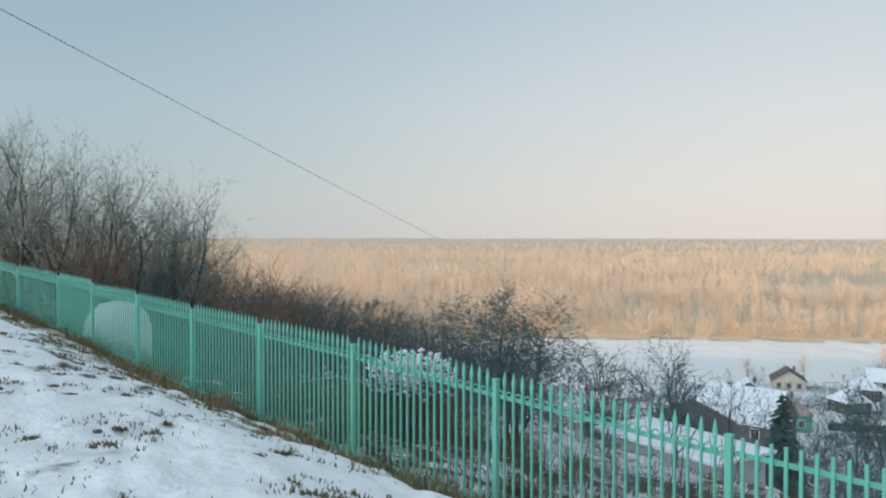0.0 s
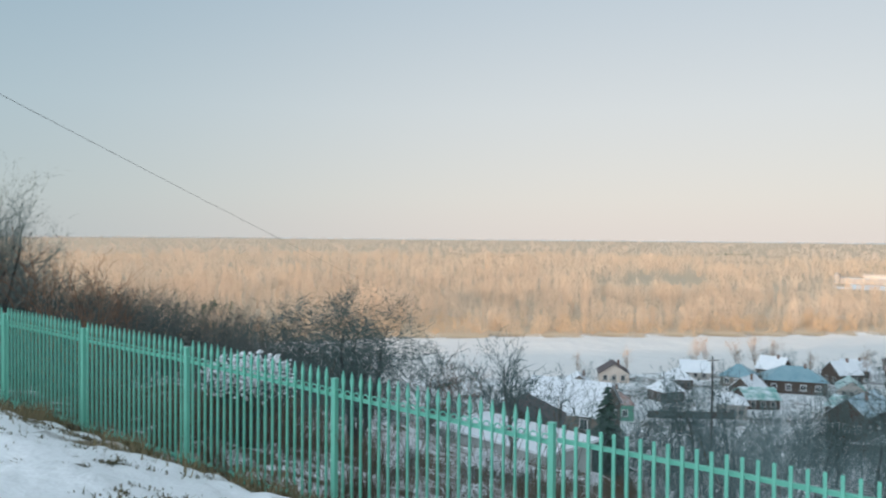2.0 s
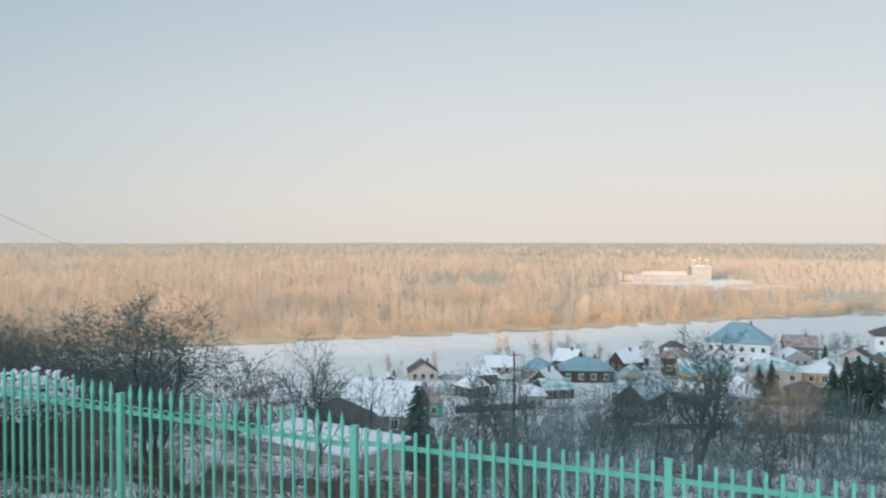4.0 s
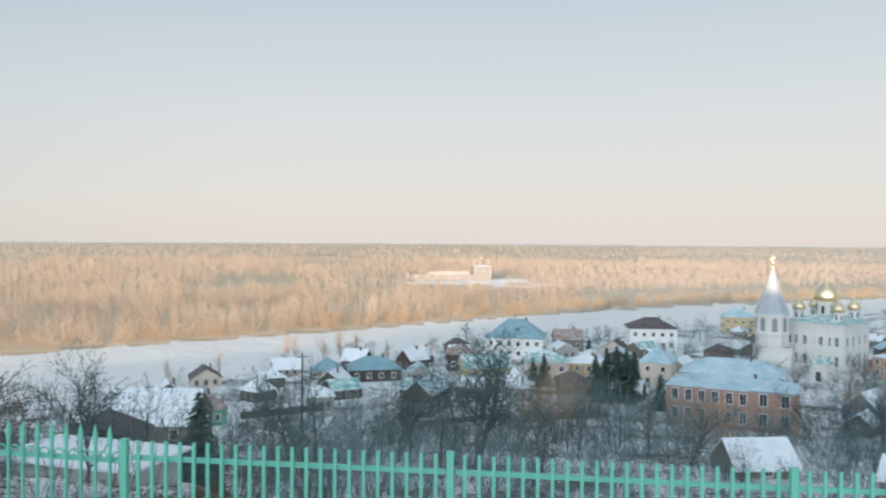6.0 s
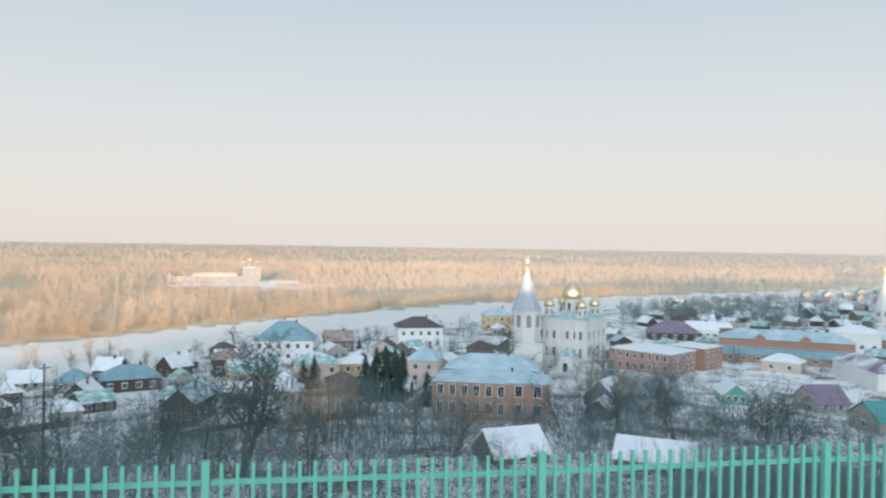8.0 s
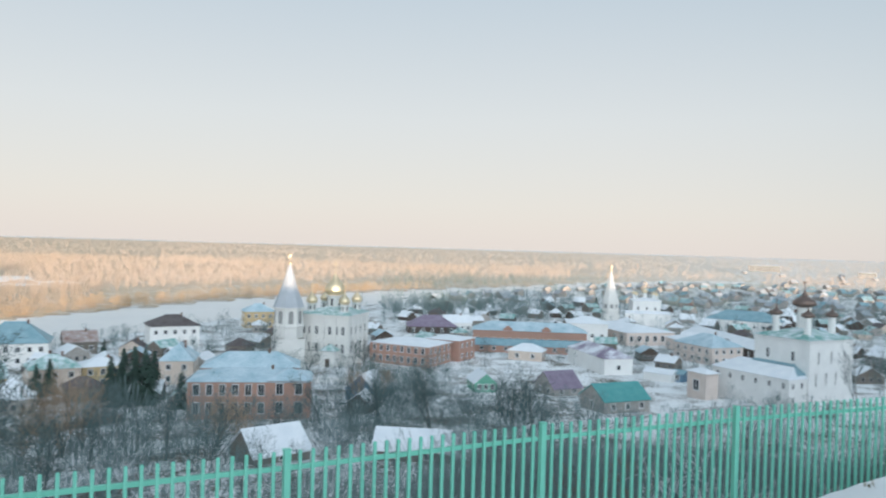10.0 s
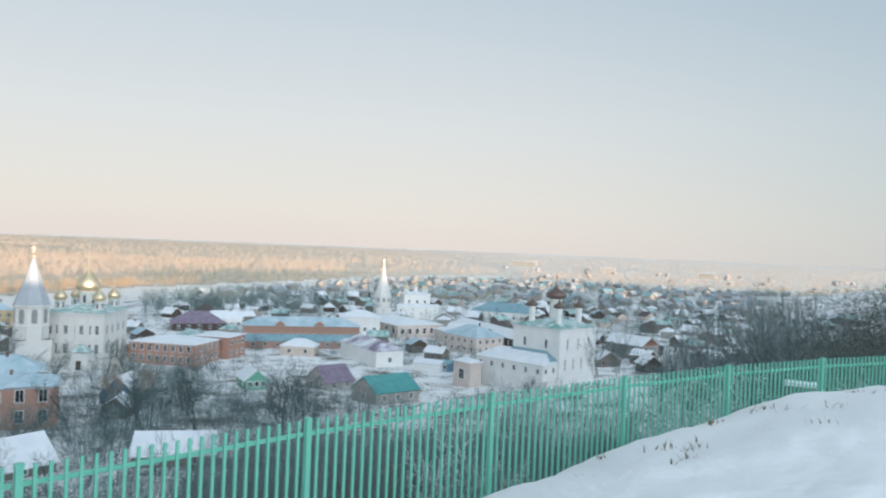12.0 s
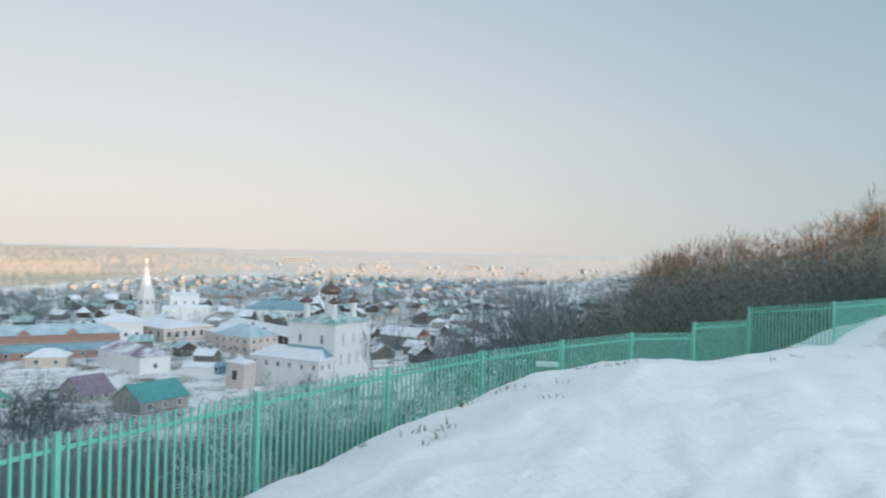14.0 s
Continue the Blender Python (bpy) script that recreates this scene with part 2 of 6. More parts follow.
# farthest woods, palest copy: distance haze painted into the twigs
HAZEWOODS = island_mat("haze_tinted_distant_woods", (0.68, 0.55, 0.455), (0.75, 0.62, 0.53), through_=0.45)
COLDTWIG = mat("cold_dark_twigs", (0.215, 0.26, 0.248), (0.15, 0.185, 0.178), 2.0, 0.95, 0.0, vary=0.2)
# crest twigs: the low sun's orange is put into the colour
SUNTWIG = island_mat("sunlit_hill_twigs", (0.19, 0.125, 0.08), (0.34, 0.23, 0.155))
COPSE = island_mat("pale_teal_copse", (0.15, 0.20, 0.205), (0.30, 0.345, 0.35))
# same hill's twigs below the crest, shade put into the colour
SHADETWIG = island_mat("shaded_hillside_twigs", (0.10, 0.125, 0.115), (0.185, 0.205, 0.188))
WARMTWIG = mat("warm_brown_twigs", (0.42, 0.30, 0.21), (0.28, 0.205, 0.15), 2.0, 0.95, 0.0, vary=0.2)
BRUSH = island_mat("grey_brown_brush", (0.078, 0.102, 0.1), (0.175, 0.175, 0.16))
# river-bank crowns: golden sunlight put into the twig colour
SUNLITTWIG = mat("sunlit_birch_twigs", (0.42, 0.29, 0.19), (0.3, 0.2, 0.13), 2.0, 0.95, 0.0, vary=0.2)
# whitewash darkened so the distant sunlit walls look dulled by haze
HAZEWHITE = mat("haze_dulled_whitewash", (0.33, 0.30, 0.28), (0.27, 0.25, 0.23), 0.2, 0.9, 0.1)
FRAME = mat("grey_window_frames", (0.42, 0.41, 0.39), (0.32, 0.31, 0.3), 2.0, 0.7, 0.0)
FLUE = mat("sooty_brick", (0.26, 0.17, 0.14), (0.17, 0.12, 0.1), 1.0, 0.9, 0.1)
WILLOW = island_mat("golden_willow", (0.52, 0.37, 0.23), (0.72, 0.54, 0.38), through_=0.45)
STRAW = island_mat("dry_grass_blades", (0.27, 0.215, 0.125), (0.09, 0.078, 0.05))
TUFT = island_mat("withered_tufts", (0.085, 0.09, 0.06), (0.28, 0.22, 0.135))
SNOWTWIG = mat("snow_laden_twigs", (0.9, 0.91, 0.93), (0.62, 0.63, 0.66), 4.0, 0.9, 0.0)
WIRE = mat("black_cable", (0.03, 0.03, 0.03), (0.04, 0.04, 0.04), 1.0, 0.6, 0.0)

# ---- relief ----
FENCE = [(-18.7, 28.7, -2.1, -1.0), (-15.3, 25.0, -2.2, -1.1), (-11.9, 21.3, -2.35, -1.2), (-9.4, 18.6, -2.45, -1.3), (-7.7, 16.7, -2.5, -1.4), (-5.92, 14.73, -2.75, -1.5), (-4.25, 12.89, -2.8, -1.6), (-2.69, 11.17, -2.85, -1.6),
         (-1.12, 9.47, -2.9, -1.6), (0.54, 7.71, -3.0, -1.6), (2.25, 5.95, -3.1, -1.6), (4.02, 4.16, -3.15, -1.6), (5.76, 2.36, -3.2, -1.6), (7.43, 0.51, -3.2, -1.6),
         (8.98, -1.43, -3.2, -1.4), (10.46, -3.45, -3.2, -1.2), (11.84, -5.52, -3.2, -1.38), (13.04, -7.73, -3.2, -1.80), (14.05, -10.01, -3.2, -1.95), (14.92, -12.36, -3.12, -1.93), (15.71, -14.74, -2.85, -1.85),
         (15.75, -17.2, -2.7, -1.15), (15.7, -19.7, -2.6, -1.3), (15.8, -22.2, -2.5, -1.3)]
def along(x, y):
    """Signed distance from the fence line (positive on the knoll), the ground's height at the fence and the knoll's height."""
    f = np.array(FENCE)
    a = f[:-1].copy(); b = f[1:].copy()
    a[0, :2] -= (b[0, :2] - a[0, :2]) * 60
    b[-1, :2] += (b[-1, :2] - a[-1, :2]) * 60
    best = np.full(x.shape, 1e18); s = np.zeros(x.shape); zf = np.zeros(x.shape); zp = np.zeros(x.shape)
    for p, q in zip(a, b):
        d = q[:2] - p[:2]
        k = np.clip(((x - p[0]) * d[0] + (y - p[1]) * d[1]) / (d @ d), 0, 1)
        ex, ey = x - p[0] - k * d[0], y - p[1] - k * d[1]
        r = ex * ex + ey * ey
        m = r < best
        best = np.where(m, r, best)
        side = d[0] * ey - d[1] * ex
        s = np.where(m, np.where(side < 0, 1, -1) * np.sqrt(r), s)
        zf = np.where(m, p[2] + k * (q[2] - p[2]), zf)
        zp = np.where(m, p[3] + k * (q[3] - p[3]), zp)
    return s, zf, zp
def relief(x, y):
    s, zf, zp = along(x, y)
    t = np.clip(s / 5.2, 0, 1)
    z = zf + (zp - zf) * (1 - (1 - t) ** np.interp(x, [6, 9, 12], [2.7, 3.0, 5.0]))
    v = -0.5 * x + 0.866 * y
    # unseen rise behind the eye, shaped to throw its shadow over the town
    z = z + np.interp(s, [7, 20, 60, 130, 300, 600], [0, 2.5, 11, 18, 19, 19]) * np.interp(v, [-320, -200, -90, -10, 25, 60], [0.6, 0.5, 0.6, 1.0, 0.6, 0])
    out = np.interp(-s, [0, 3, 10, 25, 50, 80, 110, 150, 200], [0, -1.4, -5.5, -12, -20, -26, -30, -33.2, -35.0])
    bank = np.interp(-s, [0, 3, 10, 20, 28, 36, 50, 80, 110, 150, 200], [0, -0.75, -3.1, -6.0, -8.4, -11.5, -18, -26, -30, -33.2, -35.0])
    side = np.interp(np.degrees(np.arctan2(x, y)), [-20, -8, 24, 40], [0, 1, 1, 0]) * (y > 0)
    out = out + (bank - out) * side
    low = -38.0 - zf
    z = np.where(s < 0, zf + out * (low / -35.0), z)
    # ground to the left sunk so the low sun reaches the river woods
    z = np.maximum(z - np.interp(v, [42, 77, 116, 159, 210, 400], [0, 6.5, 15, 19, 24, 40]), -38)
    for bx, by, bz, br in ((62, -84, 31, 48), (125, -170, 45, 85), (116, -60, 21, 30), (180, -305, 54, 85), (300, -330, 43, 90), (465, -420, 40, 90), (640, -455, 18, 80)):  # the wooded hill, then four unseen rises added to shade the far quarters
        z = np.maximum(z, -38 + bz * np.exp(-(np.hypot(x - bx, y - by) / br) ** 2))
    for px, py, pz, pr in PADS:
        w = np.clip(1.6 - np.hypot(x - px, y - py) / pr, 0, 1); w = w * w * (3 - 2 * w)
        z = z * (1 - w) + pz * w
    return z


PADS = [(11.0, 36.5, -12.7, 4.5)]
NEAR_BANK = [(-2500, 205), (70, 199), (170, 199), (255, 190), (320, 186), (450, 155), (567, 122), (700, 70), (900, -40), (1100, -200)]
FAR_BANK = [(-2500, 290), (66, 281), (180, 268), (300, 262), (420, 243), (579, 190), (654, 147), (780, 85), (980, -20), (1200, -180)]


def hill(x, y):
    """Height of the ground in world metres, for arrays or numbers."""
    x, y = np.asarray(x, float), np.asarray(y, float)
    z = relief(x, y)
    nb, fb = np.array(NEAR_BANK), np.array(FAR_BANK)
    lo, hi = np.interp(x, nb[:, 0], nb[:, 1]), np.interp(x, fb[:, 0], fb[:, 1])
    wet = np.clip(np.minimum(y - lo, hi - y) / 4 + 0.5, 0, 1)
    z = np.where(z < -30, z - 1.8 * wet, z)
    r = np.hypot(x, y)
    z = z + np.where(z < -30, np.interp(r, [2600, 4700], [0, 16]), 0)
    return z + EYE


def gz(x, y):
    return float(hill(np.array([x]), np.array([y]))[0])


def in_river(x, y, edge=0.0):
    nb, fb = np.array(NEAR_BANK), np.array(FAR_BANK)
    lo, hi = np.interp(x, nb[:, 0], nb[:, 1]), np.interp(x, fb[:, 0], fb[:, 1])
    return (y > lo - edge) & (y < hi + edge)


# ---- mesh helpers ----
def mesh(name, verts, faces, material, smooth=False):
    me = bpy.data.meshes.new(name)
    me.from_pydata([tuple(v) for v in verts], [], [tuple(f) for f in faces])
    me.materials.append(material)
    if smooth:
        me.polygons.foreach_set("use_smooth", [True] * len(me.polygons))
    me.update()
    return me


def part(name, me, parent, label="", m=None):
    ob = new(name, me)
    ob.parent = parent
    if m is not None:
        ob.matrix_basis = m
    if label:
        tagged(ob, label)
    return ob


def thing(name, label, category, m, group="", kind=""):
    ob = new(name)
    ob.matrix_basis = m
    ob.empty_display_size = 0.2
    return tagged(ob, label, category, group, kind)


class Shape:
    """Vertices and faces of one part."""

    def __init__(self):
        self.v, self.f = [], []

    def box(self, x0, y0, z0, x1, y1, z1):
        k = len(self.v)
        self.v += [(x, y, z) for z in (z0, z1) for x, y in ((x0, y0), (x1, y0), (x1, y1), (x0, y1))]
        self.f += [(k, k + 3, k + 2, k + 1), (k + 4, k + 5, k + 6, k + 7)] + [(k + i, k + (i + 1) % 4, k + 4 + (i + 1) % 4, k + 4 + i) for i in range(4)]
        return self

    def prism(self, points, z0, z1):
        """Upright walls over a plan, with flat ends; z1 may be a list."""
        k, n = len(self.v), len(points)
        tops = z1 if isinstance(z1, (list, tuple)) else [z1] * n
        self.v += [(x, y, z0) for x, y in points] + [(x, y, t) for (x, y), t in zip(points, tops)]
        self.f += [tuple(range(k + n - 1, k - 1, -1)), tuple(range(k + n, k + 2 * n))] + [(k + i, k + (i + 1) % n, k + n + (i + 1) % n, k + n + i) for i in range(n)]
        return self

    def slab(self, quad, thick):
        """A sloping plate: four or three corners, thickened downwards."""
        k, n = len(self.v), len(quad)
        self.v += [tuple(p) for p in quad] + [(x, y, z - thick) for x, y, z in quad]
        self.f += [tuple(range(k, k + n)), tuple(range(k + 2 * n - 1, k + n - 1, -1))] + [(k + (i + 1) % n, k + i, k + n + i, k + n + (i + 1) % n) for i in range(n)]
        return self

    def lathe(self, profile, n=16, cx=0.0, cy=0.0, turn=0.0):
        k = len(self.v)
        for r, z in profile:
            self.v += [(cx + r * math.cos(turn + 2 * math.pi * i / n), cy + r * math.sin(turn + 2 * math.pi * i / n), z) for i in range(n)]
        for j in range(len(profile) - 1):
            a, b = k + j * n, k + (j + 1) * n
            self.f += [(a + i, a + (i + 1) % n, b + (i + 1) % n, b + i) for i in range(n)]
        self.f += [tuple(range(k + n - 1, k - 1, -1)), tuple(range(k + (len(profile) - 1) * n, k + len(profile) * n))]
        return self

    def mesh(self, name, material, smooth=False):
        return mesh(name, self.v, self.f, material, smooth)


def tubes(segments, sides=3):
    """Tapered twigs: rows of x0 y0 z0 r0 x1 y1 z1 r1."""
    s = np.array(segments, float)
    a, b = s[:, 0:3], s[:, 4:7]
    d = b - a
    d /= np.linalg.norm(d, axis=1, keepdims=True) + 1e-9
    ref = np.where(np.abs(d[:, 2:3]) > 0.9, [[1.0, 0, 0]], [[0, 0, 1.0]])
    u = np.cross(d, ref)
    u /= np.linalg.norm(u, axis=1, keepdims=True)
    w = np.cross(d, u)
    rings = []
    for p, r in ((a, s[:, 3]), (b, s[:, 7])):
        for i in range(sides):
            c = 2 * math.pi * i / sides
            rings.append(p + (u * math.cos(c) + w * math.sin(c)) * r[:, None])
    v = np.stack(rings, 1).reshape(-1, 3)
    base = np.arange(len(s))[:, None, None] * (2 * sides)
    f = np.array([(i, (i + 1) % sides, sides + (i + 1) % sides, sides + i) for i in range(sides)])[None] + base
    return v, f.reshape(-1, 4)


def fast_mesh(name, v, f, material, smooth=False):
    """A mesh from arrays whose faces all have the same number of corners."""
    me = bpy.data.meshes.new(name)
    k = f.shape[1]
    me.vertices.add(len(v))
    me.vertices.foreach_set("co", np.ascontiguousarray(v, dtype=np.float32).ravel())
    me.loops.add(f.size)
    me.loops.foreach_set("vertex_index", np.ascontiguousarray(f, dtype=np.int32).ravel())
    me.polygons.add(len(f))
    me.polygons.foreach_set("loop_start", np.arange(0, f.size, k, dtype=np.int32))
    me.update(calc_edges=True)
    me.materials.append(material)
    if smooth:
        me.polygons.foreach_set("use_smooth", [True] * len(f))
    return me


# ---- ground, river ----
def build_ground():
    rad = np.concatenate([[0.0], np.geomspace(0.6, 30, 120), np.geomspace(30.6, 420, 100), np.geomspace(428, 4700, 50)])
    ang = np.radians(np.concatenate([np.linspace(-45, 155, 440), np.linspace(155, 315, 62)[1:-1]]))
    n = len(ang)
    R, A = np.meshgrid(rad[1:], ang, indexing="ij")
    x, y = (R * np.sin(A)).ravel(), (R * np.cos(A)).ravel()
    x, y = np.append(x, 0.0), np.append(y, 0.0)
    z = hill(x, y)
    s, _, _ = along(x, y)
    # wind-packed unevenness of the snow on the knoll
    near = np.hypot(x, y) < 32
    rough = np.zeros(len(x))
    for i in np.nonzero(near)[0]:
        p = Vector((x[i], y[i], 0.0))
        k = 0.55 if x[i] > 4 else 1.5
        rough[i] = 0.09 * noise.noise(p * 0.9) + k * 0.05 * noise.noise(p * 2.6) + k * 0.028 * noise.noise(p * 6.0)
    z = z + rough * np.clip(np.hypot(x, y) / 1.5, 0.2, 1)
    v = np.stack([x, y, z], 1)
    m = len(rad) - 1
    i, j = np.meshgrid(np.arange(m - 1), np.arange(n), indexing="ij")
    k = (j + 1) % n
    f = np.stack([i * n + j, i * n + k, (i + 1) * n + k, (i + 1) * n + j], -1).reshape(-1, 4)[:, ::-1]
    centre = np.stack([np.full(n, len(x) - 1), np.arange(n), (np.arange(n) + 1) % n, (np.arange(n) + 1) % n], 1)
    me = bpy.data.meshes.new("ground")
    me.from_pydata(v.tolist(), [], f.tolist() + [(len(x) - 1, int(q), int((q + 1) % n)) for q in range(n)])
    me.materials.append(GROUND)
    me.polygons.foreach_set("use_smooth", [True] * len(me.polygons))
    # cover: red, how much of the ground the snow hides; green, share of dry grass paled for haze
    red = np.interp(s, [-200, -110, -60, -12, -1.0, 0.2, 1.2, 2.4], [0.53, 0.52, 0.51, 0.53, 0.52, 0.42, 0.52, 0.62])
    red = np.where((s > 1.2) & (x > 3), 0.72, red)
    red = np.where((s > 0.1) & (x > 6), np.maximum(red, 0.62), red)
    red = np.where((s < -0.8) & (s > -45) & (x > 0.5) & (y > 0), red - 0.01, red)
    red = np.where((s < -0.8) & (s > -45) & (x < 0.5) & (y > 0), red - 0.05, red)
    red = np.where(x < -1.5, red - 0.03, red)
    red = np.where((s < -4) & (s > -110) & (np.degrees(np.arctan2(x, y)) > 36), red + np.interp(np.degrees(np.arctan2(x, y)), [36, 46, 60, 84], [0.0, 0.0, 0.01, -0.035]), red)
    red = np.where((s < -1) & (s > -48) & (np.degrees(np.arctan2(x, y)) > 24), red - 0.045, red)
    fb = np.array(FAR_BANK)
    over = y > np.interp(x, fb[:, 0], fb[:, 1])
    red = np.where(over & (z < -25), np.interp(np.degrees(np.arctan2(x, y)), [35, 55], [0.35, 0.42]), red)
    red = np.where((np.hypot(x, y) > 850) & (z < -25), np.interp(np.degrees(np.arctan2(x, y)), [40, 60, 85, 100], [0.36, 0.41, 0.44, 0.49]), red)
    over = over | (np.hypot(x, y) > 850)
    wooded = np.exp(-(np.hypot(x - 62, y + 84) / 55) ** 2) + np.exp(-(np.hypot(x - 125, y + 170) / 95) ** 2)
    bearing = np.degrees(np.arctan2(x, y))
    red = np.where((wooded > 0.2) & (s < -4), np.interp(bearing, [119, 124], [0.52, 0.42]), red)
    red = np.where((np.hypot((x - 478) / 70, (y - 497) / 42) < 1) | (np.hypot((x - 470) / 60, (y - 430) / 14) < 1), 0.62, red)
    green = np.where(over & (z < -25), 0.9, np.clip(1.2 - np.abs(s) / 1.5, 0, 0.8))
    col = me.color_attributes.new("cover", "FLOAT_COLOR", "POINT")
    col.data.foreach_set("color", np.stack([red, green, np.zeros(len(x)), np.ones(len(x))], 1).astype(np.float32).ravel())
    tagged(new("ground", me), "snow-covered hill knoll and wooded slope above a flat valley", "ground", kind="structure")


def build_river():
    nb, fb = np.array(NEAR_BANK, float), np.array(FAR_BANK, float)
    xs = np.linspace(-2500, 1100, 240)
    lo, hi = np.interp(xs, nb[:, 0], nb[:, 1]) - 6, np.interp(xs, fb[:, 0], fb[:, 1]) + 6
    v = [(x, y0 + (y1 - y0) * k / 6, -38.0 - 0.9 + EYE) for x, y0, y1 in zip(xs, lo, hi) for k in range(7)]
    f = [(i * 7 + k, (i + 1) * 7 + k, (i + 1) * 7 + k + 1, i * 7 + k + 1) for i in range(239) for k in range(6)]
    tagged(new("water", mesh("water", v, f, ICE)), "frozen river covered with wind-streaked snow", "river", kind="structure")


build_ground()
build_river()

# ---- fence ----


def post_mesh(h, material):
    s = Shape().box(-0.027, -0.027, -0.5, 0.027, 0.027, h).box(-0.031, -0.031, h, 0.031, 0.031, h + 0.012)
    return s.mesh("post", material)


def flat_picket(h):
    return Shape().box(-0.0125, -0.011, 0.0, 0.0125, 0.011, h).mesh("picket", GREEN)


def spear_picket(h):
    s = Shape().box(-0.0085, -0.012, 0.0, 0.0085, 0.012, h - 0.17)
    k = len(s.v)
    for z, w, d in ((h - 0.17, 0.0085, 0.012), (h - 0.11, 0.0175, 0.0125), (h - 0.075, 0.0145, 0.011), (h, 0.002, 0.002)):
        s.v += [(-w, -d, z), (w, -d, z), (w, d, z), (-w, d, z)]
    for j in range(3):
        a = k + 4 * j
        s.f += [(a + i, a + (i + 1) % 4, a + 4 + (i + 1) % 4, a + 4 + i) for i in range(4)]
    s.f.append((k + 12, k + 13, k + 14, k + 15))
    return s.mesh("picket", GREEN)


def hoop_mesh(span, z0):
    """A round-headed hoop that ties two pickets over the top rail."""
    pts = [(-span / 2, 0, z0)] + [(span / 2 * -math.cos(a), 0, z0 + 0.03 + span / 2 * math.sin(a)) for a in np.linspace(0, math.pi, 9)] + [(span / 2, 0, z0)]
    v, f = [], []
    for i, p in enumerate(pts):
        q0, q1 = Vector(pts[max(i - 1, 0)]), Vector(pts[min(i + 1, len(pts) - 1)])
        d = (q1 - q0).normalized()
        side = Vector((-d.z, 0, d.x))
        v += [tuple(Vector(p) + side * 0.007), tuple(Vector(p) + Vector((0, 0.007, 0))), tuple(Vector(p) - side * 0.007), tuple(Vector(p) - Vector((0, 0.007, 0)))]
        if i:
            k = 4 * i
            f += [(k - 4 + j, k - 4 + (j + 1) % 4, k + (j + 1) % 4, k + j) for j in range(4)]
    v, f = np.array(v), np.array(f)
    return fast_mesh("hoop", v, f, GREEN)


def fence(rows, tall, spears, label, first=True, last=True):
    """A run of fence: rows of x, y and base height; panels lean with the ground."""
    x0, y0, z0 = rows[0]
    ob = thing("fence", label, "fence", pose(x0, y0, z0), "fence runs along the hill's edge")
    picket = spear_picket(tall) if spears else flat_picket(tall)
    post = post_mesh(tall - 0.03 if spears else tall + 0.085, GREEN)
    hoops, spaces = {}, 21 if spears else 23
    for i, (x, y, z) in enumerate(rows):
        if (i == 0 and not first) or (i == len(rows) - 1 and not last):
            continue
        nx, ny, _ = rows[min(i + 1, len(rows) - 1)]
        px, py, _ = rows[max(i - 1, 0)]
        part("post", post, ob, m=pose(x - x0, y - y0, z - z0, 0, 0, math.degrees(math.atan2(ny - py, nx - px))))
    for (xa, ya, za), (xb, yb, zb) in zip(rows, rows[1:]):
        run, turn = math.hypot(xb - xa, yb - ya), math.atan2(yb - ya, xb - xa)
        for k in range(1, spaces):
            q = k / spaces
            part("picket", picket, ob, m=pose(xa + (xb - xa) * q - x0, ya + (yb - ya) * q - y0, za + (zb - za) * q - z0 + 0.08, 0, 0, math.degrees(turn)))
        tops = (tall - 0.2, 0.16) if spears else (tall - 0.145 + 0.08, 0.2)
        for h in tops:
            s = Shape()
            s.slab([(0.04, -0.016, h + 0.02), (run - 0.04, -0.016, h + 0.02 + zb - za), (run - 0.04, 0.016, h + 0.02 + zb - za), (0.04, 0.016, h + 0.02)], 0.036)
            part("rail", s.mesh("rail", GREEN), ob, m=pose(xa - x0, ya - y0, za - z0, 0, 0, math.degrees(turn)) @ pose(0, 0.0325, 0))
        if spears:
            key = round(run, 2)
            hoops.setdefault(key, hoop_mesh(run / spaces * 0.62, tall - 0.19))
            for k in range(0, spaces):
                q = (k + 0.5) / spaces
                part("hoop", hoops[key], ob, m=pose(xa + (xb - xa) * q - x0, ya + (yb - ya) * q - y0, za + (zb - za) * q - z0, 0, 0, math.degrees(turn)))
    return ob


POSTS = [(x, y, z + EYE) for x, y, z, _ in FENCE]
TURN = [(15.71, -14.74, -2.84 + EYE), (13.3, -15.02, -2.53 + EYE), (13.86, -17.4, -2.47 + EYE), (14.5, -19.8, -2.41 + EYE), (15.2, -22.2, -2.35 + EYE)]  # the run that turns in over the rise
fence([(x, y, z - 0.06) for x, y, z in POSTS[0:5]], 1.5, True, "pale green metal picket fence with spear points, standing higher")
fence([(x, y, POSTS[5][2] + 0.1) for x, y, z in POSTS[4:6]], 1.5, True, "pale green spear-topped metal fence panel stepping down", first=False)
fence(POSTS[5:11], 1.55, True, "pale green metal picket fence with spear points and hoops", first=False)
fence(POSTS[10:19] + [(POSTS[19][0], POSTS[19][1], POSTS[19][2] - 0.2)], 1.445, False, "pale green painted metal fence with flat-topped pickets", first=False, last=False)
fence([POSTS[19], (POSTS[20][0], POSTS[20][1], POSTS[20][2] - 0.29)], 1.48, False, "pale green flat-topped metal fence panel on the step", last=False)
fence(TURN, 1.5, False, "pale green flat-topped metal fence, stepped up on the rise")


# ---- buildings ----
window_meshes = {}


